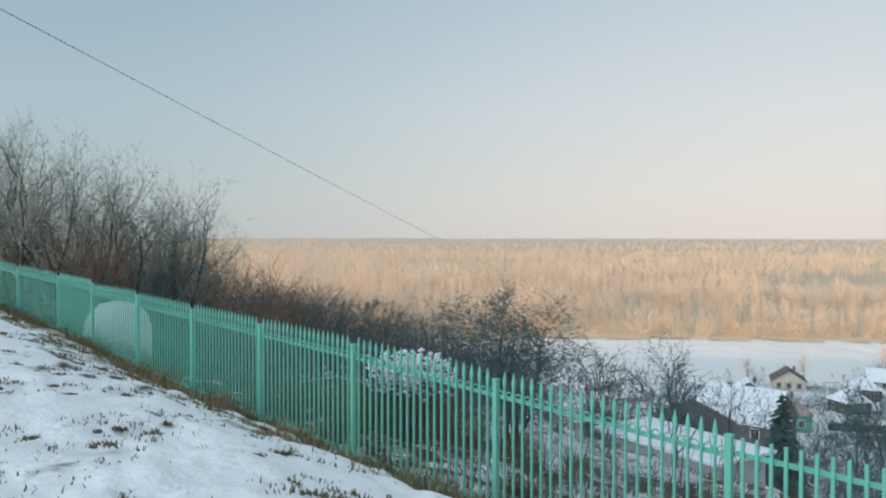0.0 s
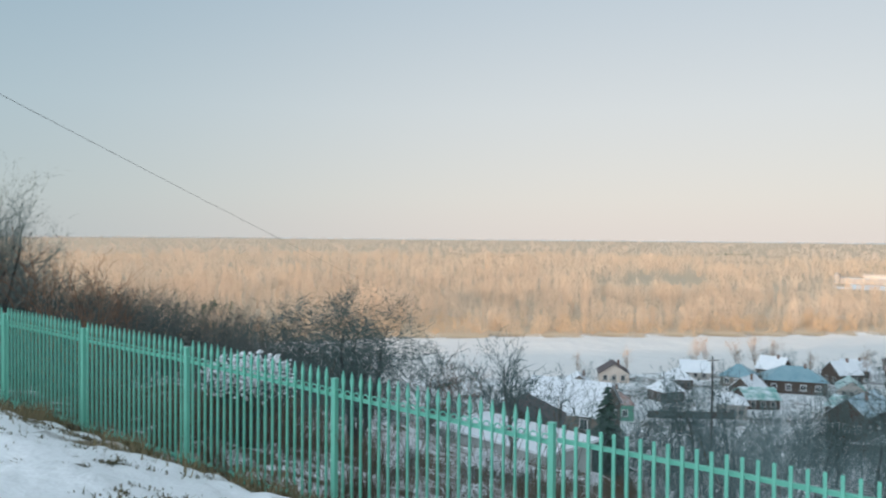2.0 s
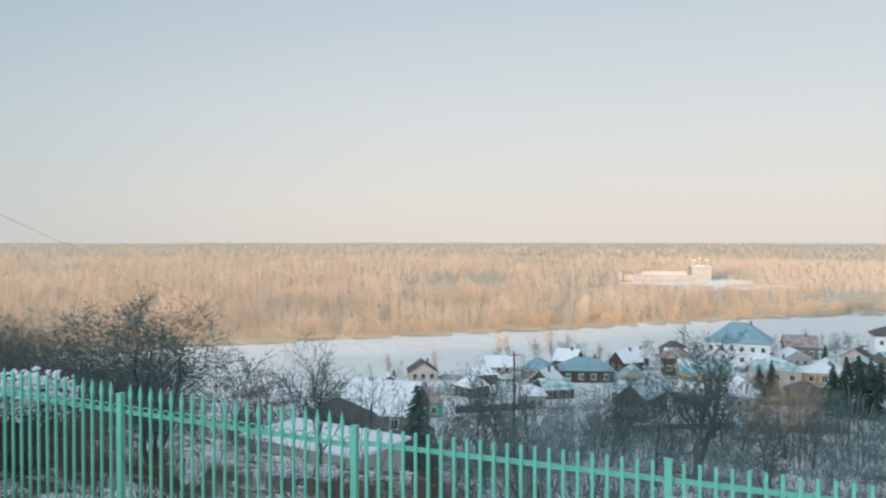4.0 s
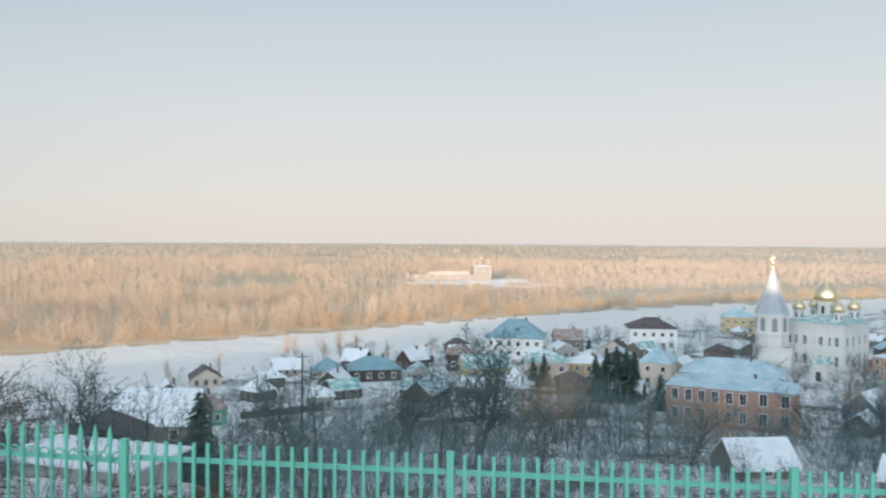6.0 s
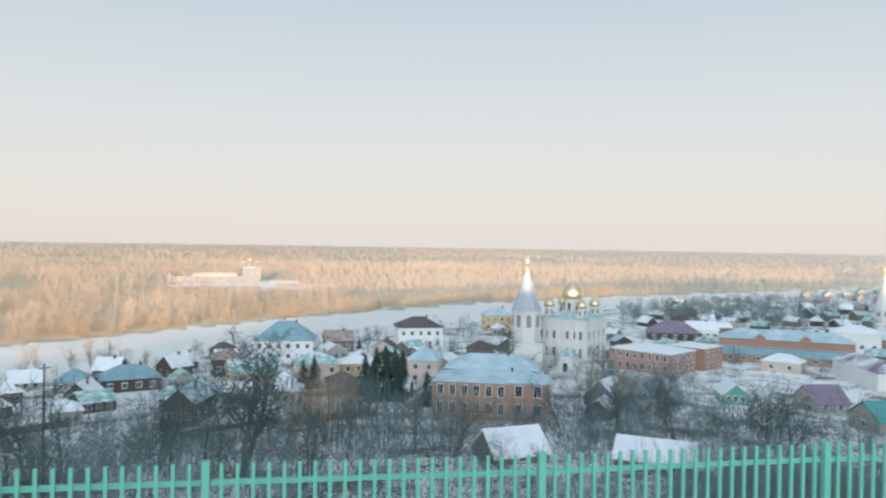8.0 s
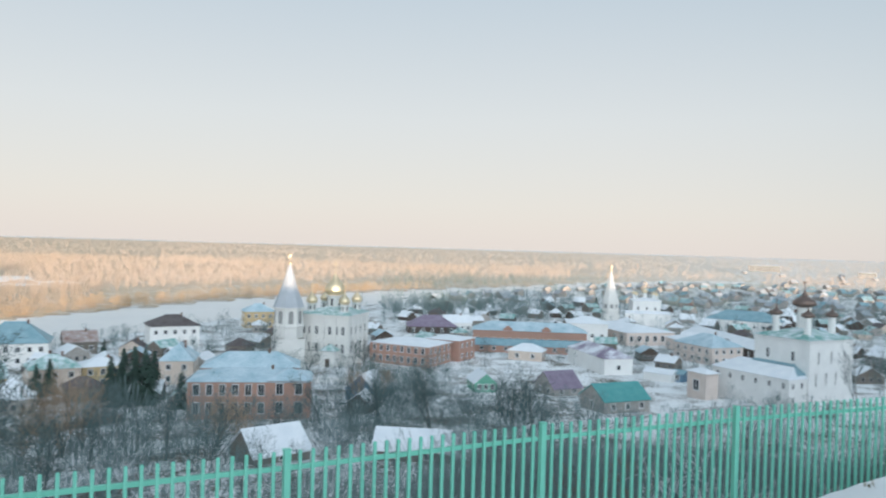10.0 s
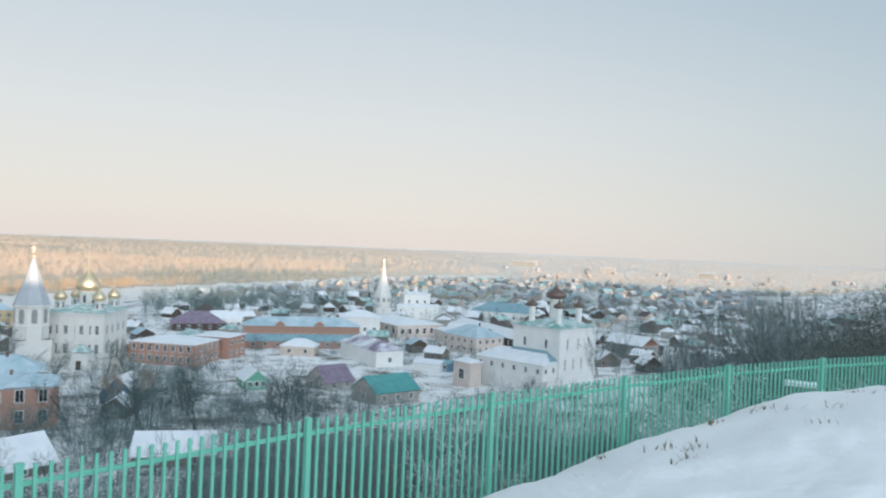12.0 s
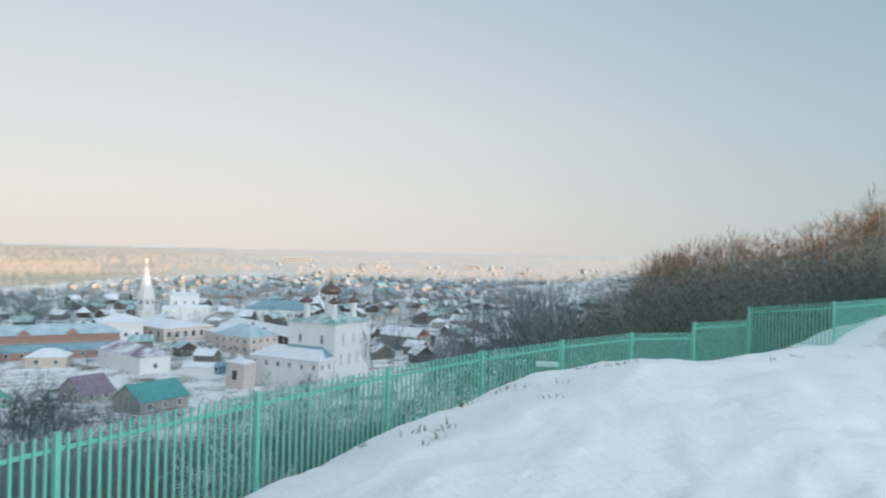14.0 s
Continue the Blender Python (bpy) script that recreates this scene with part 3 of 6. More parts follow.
def window_pair(w, h, trim):
    key = (round(w, 2), round(h, 2), trim.name)
    if key not in window_meshes:
        b, s = 0.15, Shape()
        gx, gh = [-w / 2 - b, -w / 2, -0.04, 0.04, w / 2, w / 2 + b], [-b, 0.0, h, h + b]
        s.v += [(x, y, z) for y in (-0.08, 0.02) for z in gh for x in gx]
        solid = lambda i, j: 0 <= i < 5 and 0 <= j < 3 and (i, j) not in ((1, 1), (3, 1))
        for i in range(5):
            for j in range(3):
                if solid(i, j):
                    q = j * 6 + i
                    s.f.append((q, q + 1, q + 7, q + 6))
                    for di, dj, p, r in ((-1, 0, q + 6, q), (1, 0, q + 1, q + 7), (0, -1, q, q + 1), (0, 1, q + 7, q + 6)):
                        if not solid(i + di, j + dj):
                            s.f.append((r, p, p + 24, r + 24))
        pane = Shape().box(-w / 2, -0.03, 0.0, w / 2, -0.005, h)
        window_meshes[key] = s.mesh("window", trim), pane.mesh("pane", SOFTGLASS if trim is LIMEWASH else GLASS)
    return window_meshes[key]


def windows(ob, count, x0, x1, z, w, h, m, trim=None):
    """A row of windows on the face whose frame is m (x along the wall, -y outwards)."""
    fr, pn = window_pair(w, h, trim or TRIM)
    for i in range(count):
        x = x0 + (x1 - x0) * (i + 0.5) / count
        win = part("window", fr, ob, m=m @ pose(x, 0, z))
        part("pane", pn, win)


def house(name, label, x, y, az, w, d, eave, ridge, wall, roof, skew=0.0, style="gable", axis="x", cols=3, rows=1, side=2, chimney=True, over=0.35, trim=None, group="", category="house", sink=1.2, z=None, wz=1.0, wh=1.3):
    """A house whose front's middle stands at x, y and looks back along the bearing az."""
    base = gz(x, y) if z is None else z
    ob = thing(name, label, category, pose(x, y, base, 0, 0, -az + skew), group)
    s, hw = Shape(), w / 2
    if style == "gable" and axis == "y":  # gables at front and back
        k = len(s.v)
        s.v += [(-hw, 0, -sink), (hw, 0, -sink), (hw, 0, eave), (0, 0, ridge - 0.12), (-hw, 0, eave), (-hw, d, -sink), (hw, d, -sink), (hw, d, eave), (0, d, ridge - 0.12), (-hw, d, eave)]
        s.f += [(0, 1, 2, 3, 4), (9, 8, 7, 6, 5), (1, 6, 7, 2), (5, 0, 4, 9), (0, 5, 6, 1), (2, 7, 8, 3), (4, 3, 8, 9)]
    elif style == "gable":
        s.v += [(-hw, 0, -sink), (-hw, d, -sink), (-hw, d, eave), (-hw, d / 2, ridge - 0.12), (-hw, 0, eave), (hw, 0, -sink), (hw, d, -sink), (hw, d, eave), (hw, d / 2, ridge - 0.12), (hw, 0, eave)]
        s.f += [(4, 3, 2, 1, 0), (5, 6, 7, 8, 9), (0, 5, 9, 4), (2, 7, 6, 1), (1, 6, 5, 0), (4, 9, 8, 3), (3, 8, 7, 2)]
    else:
        s.box(-hw, 0, -sink, hw, d, eave)
        s.box(-hw - 0.12, -0.12, eave - 0.25, hw + 0.12, d + 0.12, eave - 0.02)
    part("wall", s.mesh("wall", wall), ob)
    r, o = Shape(), over
    if style == "gable" and axis == "y":
        drop = (ridge - eave) / hw * o
        for q in (-1, 1):
            r.slab([(0, -o, ridge), (0, d + o, ridge), (q * (hw + o), d + o, eave - drop), (q * (hw + o), -o, eave - drop)][::-q], 0.16)
    elif style == "gable":
        drop = (ridge - eave) / (d / 2) * o
        r.slab([(-hw - o, -o, eave - drop), (hw + o, -o, eave - drop), (hw + o, d / 2, ridge), (-hw - o, d / 2, ridge)], 0.16)
        r.slab([(hw + o, d + o, eave - drop), (-hw - o, d + o, eave - drop), (-hw - o, d / 2, ridge), (hw + o, d / 2, ridge)], 0.16)
    else:
        long, t = max(w, d), min(w, d) / 2
        a, b = ((-(hw - t), d / 2), (hw - t, d / 2)) if w >= d else ((0, t), (0, d - t))
        c = [(-hw - o, -o, eave), (hw + o, -o, eave), (hw + o, d + o, eave), (-hw - o, d + o, eave)]
        A, B = (*a, ridge), (*b, ridge)
        if w >= d:
            quads = [(c[0], c[1], B, A), (c[1], c[2], B), (c[2], c[3], A, B), (c[3], c[0], A)]
        else:
            quads = [(c[0], c[1], A), (c[1], c[2], B, A), (c[2], c[3], B), (c[3], c[0], A, B)]
        for q in quads:
            r.slab(q, 0.14)
    part("roof", r.mesh("roof", roof), ob)
    if chimney:
        cx, cy = (w * 0.18, d * 0.45)
        c = Shape().box(cx - 0.25, cy - 0.25, eave, cx + 0.25, cy + 0.25, ridge + 0.55).box(cx - 0.3, cy - 0.3, ridge + 0.45, cx + 0.3, cy + 0.3, ridge + 0.6)
        part("chimney", c.mesh("chimney", FLUE), ob, "brick chimney")
    gap = (eave - 0.3) / rows
    for q in range(rows):
        zz = q * gap + gap * 0.32
        hh = min(wh, gap * 0.58)
        if cols:
            windows(ob, cols, -hw + 0.4, hw - 0.4, zz, wz, hh, pose(0, 0, 0), trim)
        if side:
            windows(ob, side, -d + 0.5, -0.5, zz, wz, hh, pose(-hw, 0, 0, 0, 0, -90), trim)
            windows(ob, side, 0.5, d - 0.5, zz, wz, hh, pose(hw, 0, 0, 0, 0, 90), trim)
    return ob


def corner_house(name, label, x, y, turn, left, right, *more, **kw):
    """A house by its corner nearest the hill: right is the length of the face that runs off at turn, left that of the other."""
    a = radians(turn)
    return house(name, label, x + math.cos(a) * right / 2, y + math.sin(a) * right / 2, -turn, right, left, *more, **kw)


def onion(r, h):
    """Profile of an onion dome of greatest radius r and height h, from its neck."""
    return [(r * 0.72, 0), (r * 0.95, h * 0.1), (r, h * 0.22), (r * 0.93, h * 0.36), (r * 0.7, h * 0.52), (r * 0.4, h * 0.68), (r * 0.18, h * 0.83), (r * 0.07, h * 0.95), (r * 0.03, h)]


def cross_mesh(h, material, t=0.1):
    s = Shape().box(-t / 2, -t / 2, -0.3, t / 2, t / 2, h)
    s.box(-h * 0.28, -t / 2, h * 0.62, -t / 2, t / 2, h * 0.62 + t).box(t / 2, -t / 2, h * 0.62, h * 0.28, t / 2, h * 0.62 + t)
    return s.mesh("cross", material)


def dome_set(ob, x, y, z, r, drum, material, cross_h, body=None, wins=True, squat=False):
    """A whitewashed drum with cornice, an onion dome and a cross."""
    k = 0.75 if squat else 1.0
    b = Shape().lathe([(r * 0.72 * k, 0), (r * 0.72 * k, drum * 0.88), (r * 0.84 * k, drum * 0.9), (r * 0.84 * k, drum * 0.97), (r * 0.7 * k, drum)], 14)
    dr = part("drum", b.mesh("drum", body or WHITE), ob, m=pose(x, y, z))
    if wins:
        slit = Shape().box(-r * 0.1, -0.03, drum * 0.25, r * 0.1, 0.03, drum * 0.75).mesh("slit", GLASS)
        for j in range(6):
            a = j * 60.0
            part("slit", slit, dr, m=pose(0, 0, 0, 0, 0, a) @ pose(0, -r * 0.72 * k, 0))
    h = r * (1.75 if squat else 2.1)
    prof = [(r * 0.55, 0), (r * 0.95, h * 0.1), (r, h * 0.2), (r * 0.88, h * 0.34), (r * 0.55, h * 0.46), (r * 0.26, h * 0.58), (r * 0.13, h * 0.74), (r * 0.06, h * 0.9), (r * 0.03, h)] if squat else onion(r, h)
    dm = part("dome", Shape().lathe(prof, 20).mesh("dome", material, True), ob, m=pose(x, y, z + drum))
    part("cross", cross_mesh(cross_h, material, max(0.1, r * 0.06)), dm, m=pose(0, 0, h))


def cathedral():
    """The white cathedral with five gilded domes."""
    x, y = 219.0, 89.6
    ob = thing("cathedral", "white stone cathedral with five gilded onion domes", "church", pose(x, y, gz(x, y), 0, 0, -90))
    w, d, e = 16.2, 18.0, 15.4
    part("wall", Shape().box(-w / 2, 0, -1.5, w / 2, d, e).mesh("wall", LIMEWASH), ob)
    pil = Shape().box(-0.35, -0.25, -1.5, 0.35, 0.05, e - 0.7).mesh("pilaster", LIMEWASH)
    for k in range(5):
        part("pilaster", pil, ob, m=pose(-w / 2 + 0.35 + k * (w - 0.7) / 4, 0, 0))
        for q in (-1, 1):
            part("pilaster", pil, ob, m=pose(q * w / 2, 0.35 + k * (d - 0.7) / 4, 0, 0, 0, 90 * q))
    part("cornice", Shape().box(-w / 2 - 0.4, -0.4, e - 0.7, w / 2 + 0.4, d + 0.4, e + 0.1).mesh("cornice", LIMEWASH), ob)
    part("plinth", Shape().box(-w / 2 - 0.3, -0.3, -1.5, w / 2 + 0.3, d + 0.3, 0.8).mesh("plinth", LIMEWASH), ob)
    r, o = Shape(), 0.55
    c = [(-w / 2 - o, -o, e + 0.12), (w / 2 + o, -o, e + 0.12), (w / 2 + o, d + o, e + 0.12), (-w / 2 - o, d + o, e + 0.12)]
    p = (0, d / 2, e + 2.6)
    for k in range(4):
        r.slab((c[k], c[(k + 1) % 4], p), 0.12)
    part("roof", r.mesh("roof", R_GREEN), ob)
    dome_set(ob, 0, d / 2, e + 1.2, 3.4, 4.4, GOLD, 4.0, LIMEWASH)
    for qx in (-1, 1):
        for qy in (-1, 1):
            dome_set(ob, qx * 5.4, d / 2 + qy * 5.6, e + 0.5, 1.8, 2.7, GOLD, 2.6, LIMEWASH)
    for zz, hh in ((4.0, 2.6), (9.4, 2.4)):
        windows(ob, 7, -w / 2 + 0.6, w / 2 - 0.6, zz, 0.9, hh, pose(0, 0, 0), LIMEWASH)
        windows(ob, 4, 0.6, d - 0.6, zz, 1.0, hh, pose(w / 2, 0, 0, 0, 0, 90), LIMEWASH)
        windows(ob, 4, -d + 0.6, -0.6, zz, 1.0, hh, pose(-w / 2, 0, 0, 0, 0, -90), LIMEWASH)
    porch = Shape().box(1.0, -4.2, -1.5, 5.6, -0.02, 5.0)
    pw = part("porch", porch.mesh("porch", LIMEWASH), ob)
    part("porch_roof", Shape().slab([(0.6, -4.6, 5.0), (6.0, -4.6, 5.0), (6.0, -0.3, 5.0), (0.6, -0.3, 5.0)], 0.12).slab([(0.6, -4.6, 5.02), (6.0, -4.6, 5.02), (3.3, -2.0, 6.9)], 0.1).slab([(6.0, -4.6, 5.02), (6.0, -0.3, 5.02), (3.3, -2.0, 6.9)], 0.1).slab([(0.6, -0.3, 5.02), (0.6, -4.6, 5.02), (3.3, -2.0, 6.9)], 0.1).mesh("porch_roof", R_GREEN), pw)
    part("door", Shape().box(2.6, -4.26, -0.3, 4.0, -4.21, 2.6).mesh("door", DARKWOOD), pw)


def bell_tower(name, label, x, y, az, w, shaft, total, roof):
    """A tent-roofed bell tower: square foot, eight-sided bell stage with arches, stone tent, gilded ball and cross."""
    ob = thing(name, label, "bell tower", pose(x, y, gz(x, y), 0, 0, -az + 10))
    r8 = w / 2 / math.cos(math.pi / 8)
    low = shaft * 0.48
    s = Shape().box(-w / 2, -w / 2, -1.5, w / 2, w / 2, low).box(-w / 2 - 0.25, -w / 2 - 0.25, low - 0.5, w / 2 + 0.25, w / 2 + 0.25, low)
    part("base", s.mesh("base", LIMEWASH), ob)
    t8 = math.pi / 8
    stage = shaft - low
    b = Shape().lathe([(r8 * 0.97, low), (r8 * 0.97, low + stage * 0.35), (r8 * 1.03, low + stage * 0.36), (r8 * 1.03, low + stage * 0.42), (r8 * 0.95, low + stage * 0.43), (r8 * 0.95, shaft - 0.5), (r8 * 1.06, shaft - 0.45), (r8 * 1.06, shaft)], 8, turn=t8)
    part("bell_stage", b.mesh("bell_stage", LIMEWASH), ob)
    ap = r8 * 0.95 * math.cos(t8)
    aw, a0, a1 = w * 0.17, low + stage * 0.48, shaft - 1.0
    arch = Shape()
    prof = [(-aw / 2, a0), (aw / 2, a0)] + [(aw / 2 * math.cos(a), a1 - aw / 2 + aw / 2 * math.sin(a)) for a in np.linspace(0, math.pi, 7)]
    k = len(arch.v)
    arch.v += [(px, -0.04, pz) for px, pz in prof] + [(px, 0.3, pz) for px, pz in prof]
    n = len(prof)
    arch.f += [tuple(range(n)), tuple(range(2 * n - 1, n - 1, -1))] + [((i + 1) % n, i, n + i, n + (i + 1) % n) for i in range(n)]
    am = arch.mesh("bell_opening", ARCHSHADE)
    for k in range(8):
        part("bell_opening", am, ob, "arched grey panel painted as a bell opening's shade", pose(0, 0, 0, 0, 0, k * 45) @ pose(0, -ap, 0))
    tip = total * 0.94
    part("tent", Shape().lathe([(r8 * 1.02, shaft + 0.01), (r8 * 0.5, shaft + (tip - shaft) * 0.5), (0.32, tip)], 8, turn=t8).mesh("tent", roof), ob)
    dm = part("dome", Shape().lathe([(a, q) for a, q in onion(0.62, 1.5)], 12).mesh("dome", GOLD, True), ob, m=pose(0, 0, tip - 0.1))
    part("cross", cross_mesh(2.0, GOLD, 0.12), dm, m=pose(0, 0, 1.5))


def copper_domed_church():
    """A tall white cube on a corner, with a long gallery under a lean-to roof along one side."""
    x, y = 202.5, -49.5
    ob = thing("church", "whitewashed cube church with five dark copper onion domes", "church", pose(x, y, gz(x, y), 0, 0, -48))
    w, d, e = 16.5, 15.6, 15.1
    part("wall", Shape().box(-w / 2, 0, -2, w / 2, d, e).mesh("wall", WHITE), ob)
    part("cornice", Shape().box(-w / 2 - 0.3, -0.3, e - 0.5, w / 2 + 0.3, d + 0.3, e).mesh("cornice", WHITE), ob)
    pil = Shape().box(-0.4, -0.15, -2, 0.4, 0.05, e - 0.5).mesh("pilaster", WHITE)
    for k in (0, 3):
        part("pilaster", pil, ob, m=pose(-w / 2 + 0.4 + k * (w - 0.8) / 3, 0, 0))
        part("pilaster", pil, ob, m=pose(-w / 2, 0.4 + k * (d - 0.8) / 3, 0, 0, 0, -90))
        part("pilaster", pil, ob, m=pose(w / 2, 0.4 + k * (d - 0.8) / 3, 0, 0, 0, 90))
    r, o = Shape(), 0.5
    c = [(-w / 2 - o, -o, e + 0.02), (w / 2 + o, -o, e + 0.02), (w / 2 + o, d + o, e + 0.02), (-w / 2 - o, d + o, e + 0.02)]
    for k in range(4):
        r.slab((c[k], c[(k + 1) % 4], (0, d / 2, e + 2.4)), 0.12)
    part("roof", r.mesh("roof", R_GREEN), ob)
    dome_set(ob, 0, d / 2, e + 1.6, 2.9, 5.6, BLACKDOME, 1.6, None, False, True)
    for qx in (-1, 1):
        for qy in (-1, 1):
            dome_set(ob, qx * 4.6, d / 2 + qy * 4.5, e + 0.6, 1.6, 4.4, BLACKDOME, 1.1, None, False, True)
    # two dark windows high on the side above the gallery, slits on the other
    fr, pn = window_pair(0.8, 2.2, WHITE)
    for k in (4.0, 11.2):
        part("pane", pn, part("window", fr, ob, m=pose(-w / 2, d - k, 9.7, 0, 0, -90)))
    fr, pn = window_pair(0.45, 3.0, WHITE)
    for zz, count in ((9.2, 3), (4.0, 4)):
        for k in range(count):
            part("pane", pn, part("window", fr, ob, m=pose(-w / 2 + w * (k + 0.7) / (count + 0.4), 0, zz)))
    # the gallery
    X0, X1, Y0, Y1, E = -w / 2 - 6.5, -w / 2 - 0.02, 0.4, 23.0, 6.0
    g_ = part("gallery", Shape().box(X0, Y0, -2, X1, Y1, E).box(X0 - 0.2, Y0 - 0.2, E - 0.4, X1, Y1 + 0.2, E + 0.02).mesh("gallery", WHITE), ob)
    top = E + 2.6
    roof_ = Shape().slab([(X0 - 0.4, Y1 + 0.4, E + 0.1), (X0 - 0.4, Y0 - 0.4, E + 0.1), (X1, Y0 + 3.5, top), (X1, Y1 - 3.0, top)], 0.14)
    roof_.slab([(X0 - 0.4, Y0 - 0.4, E + 0.1), (X1, Y0 - 0.4, E + 0.1), (X1, Y0 + 3.5, top)], 0.14).slab([(X1, Y1 + 0.4, E + 0.1), (X0 - 0.4, Y1 + 0.4, E + 0.1), (X1, Y1 - 3.0, top)], 0.14)
    part("gallery_roof", roof_.mesh("gallery_roof", R_SNOW), g_)
    rim = Shape().slab([(X1 - 0.9, Y0 + 3.3, top - 0.1), (X1, Y0 + 3.3, top + 0.3), (X1, d, top + 0.3), (X1 - 0.9, d, top - 0.1)], 0.2).slab([(X0 + 3.2, Y0 + 0.2, E + 0.75), (X1, Y0 + 0.2, E + 0.85), (X1, Y0 + 3.5, top + 0.12), (X1 - 0.6, Y0 + 3.4, top + 0.05)], 0.12)
    part("flashing", rim.mesh("flashing", R_SLATE), g_, "bare blue-grey metal along the wall")
    fr, pn = window_pair(0.75, 1.3, WHITE)
    for k in range(6):
        part("pane", pn, part("window", fr, ob, m=pose(X0, Y1 - 1.6 - k * 3.9, 3.7, 0, 0, -90)))
    for k in (1.4, 4.6):
        part("pane", pn, part("window", fr, ob, m=pose(X0 + k, Y0, 3.7)))
    # rounded apse on the far side
    ap = Shape().lathe([(5.0, -2), (5.0, 8.6), (5.3, 8.7), (5.3, 9.0)], 16, w / 2 + 0.6, d / 2)
    av = part("apse", ap.mesh("apse", WHITE), ob)
    part("apse_roof", Shape().lathe([(5.5, 9.02), (0.2, 10.6)], 16, w / 2 + 0.6, d / 2).mesh("apse_roof", R_SNOW), av)


cathedral()
bell_tower("bell_tower", "white tent-roofed bell tower beside the cathedral", 213.4, 98.6, 65, 8.6, 17.8, 32.6, TENT)
bell_tower("bell_tower", "whitewashed tent-roofed bell tower in the town", 398.0, 6.9, 89, 8.0, 11.4, 28.6, LIMEWASH)
copper_domed_church()


def small_church(x, y, az, w, e, material, label, top, r, wings=True):
    """A low church with a row of small gilded domes."""
    ob = thing("church", label, "church", pose(x, y, gz(x, y), 0, 0, -az + 12))
    body = Shape().box(-w / 2, 0, -1, w / 2, w * 0.8, e).box(-w / 2 - 0.3, -0.3, e - 0.5, w / 2 + 0.3, w * 0.8 + 0.3, e + 0.05)
    if wings:
        body.box(-w * 0.8, -w * 0.25, -1, w * 0.8, -0.02, e * 0.5)
    part("wall", body.mesh("wall", material), ob)
    rf = Shape()
    c = [(-w / 2 - 0.5, -0.5, e + 0.1), (w / 2 + 0.5, -0.5, e + 0.1), (w / 2 + 0.5, w * 0.8 + 0.5, e + 0.1), (-w / 2 - 0.5, w * 0.8 + 0.5, e + 0.1)]
    for k in range(4):
        rf.slab((c[k], c[(k + 1) % 4], (0, w * 0.4, e + 1.5)), 0.1)
    part("roof", rf.mesh("roof", R_SNOW), ob)
    if wings:
        part("side_roof", Shape().slab([(-w * 0.8 - 0.3, -w * 0.25 - 0.3, e * 0.5 + 0.02), (w * 0.8 + 0.3, -w * 0.25 - 0.3, e * 0.5 + 0.02), (w * 0.8 + 0.3, -0.35, e * 0.5 + 1.2), (-w * 0.8 - 0.3, -0.35, e * 0.5 + 1.2)], 0.12).mesh("side_roof", R_SNOW), ob)
    for qx, qy, k in ((-0.36, 0.15, 0.7), (0.36, 0.15, 0.7), (0, 0.4, 1.0), (-0.36, 0.65, 0.7), (0.36, 0.65, 0.7)):
        dome_set(ob, qx * w, qy * w, e + 0.5, r * k, top * k, GOLD, 1.4 * k, material, False)
    windows(ob, 3, -w / 2 + 0.6, w / 2 - 0.6, e * 0.62, 0.8, 1.6, pose(0, 0, 0), WHITE)


small_church(400.9, -11.2, 92, 14.0, 12.5, WHITE, "whitewashed church with small gilded domes in the town", 3.2, 1.4)
small_church(508.3, 512.6, 45, 17.0, 13.0, HAZEWHITE, "white monastery church beyond the frozen river", 6.0, 1.9, False)


def monastery_wall():
    ob = thing("monastery_wall", "long white monastery wall with a corner turret beyond the river", "wall", pose(487.1, 530.3, gz(487.1, 530.3), 0, 0, -43))
    part("wall", Shape().box(-42, 0, -1, 20, 1.0, 5.0).mesh("wall", HAZEWHITE), ob)
    part("coping", Shape().slab([(-42.2, -0.4, 5.05), (20.2, -0.4, 5.05), (20.2, 1.4, 5.6), (-42.2, 1.4, 5.6)], 0.2).mesh("coping", R_FROST), ob)
    part("turret", Shape().lathe([(2.6, -1), (2.6, 6.5), (3.0, 6.6), (0.2, 10)], 8, -43, 0.5).mesh("turret", HAZEWHITE), ob)
    part("long_building", Shape().box(-24, 4, -1, 14, 12, 6.2).slab([(-24.5, 3.5, 6.22), (14.5, 3.5, 6.22), (14.5, 8, 8.2), (-24.5, 8, 8.2)], 0.2).mesh("long_building", PALE), ob)


monastery_wall()

T = "houses of the town"
rng0 = random.Random(3)
# brick and public buildings
house("brick_house", "two-storey red brick house with a snow-dusted blue metal roof", 139.4, 72.6, 68.7, 23.6, 13, 7.6, 9.4, BRICK, R_BLUE, 0, "hip", cols=9, rows=2, side=4, group=T, wh=2.2, wz=1.1)
house("brick_house", "brick end bay with a blue hip roof on the corner", 142.1, 65.0, 68.7, 8.4, 8, 7.8, 9.6, BRICK, R_BLUE, 0, "hip", cols=2, rows=2, side=0, chimney=False, group=T, wh=2.2, wz=1.3)
house("brick_house", "brick wing with a pale blue metal roof behind the larger house", 154.5, 80.0, 66, 21.0, 10, 8.3, 11.2, BRICK, R_BLUE, 0, "hip", cols=6, rows=2, side=3, group=T)
house("brick_house", "low two-storey brick building with a snowy flat-pitched roof", 228.5, 68.2, 104, 21.0, 16, 6.4, 8.0, BRICK, R_SNOW, 0, "hip", cols=8, rows=2, side=5, chimney=False, group=T, wh=2.0)
house("brick_house", "brick wing with a flat snowy roof behind the low building", 243.5, 57.5, 104, 12.0, 12, 6.9, 7.9, BRICK, R_SNOW, 0, "hip", cols=0, rows=2, side=3, chimney=False, group=T)
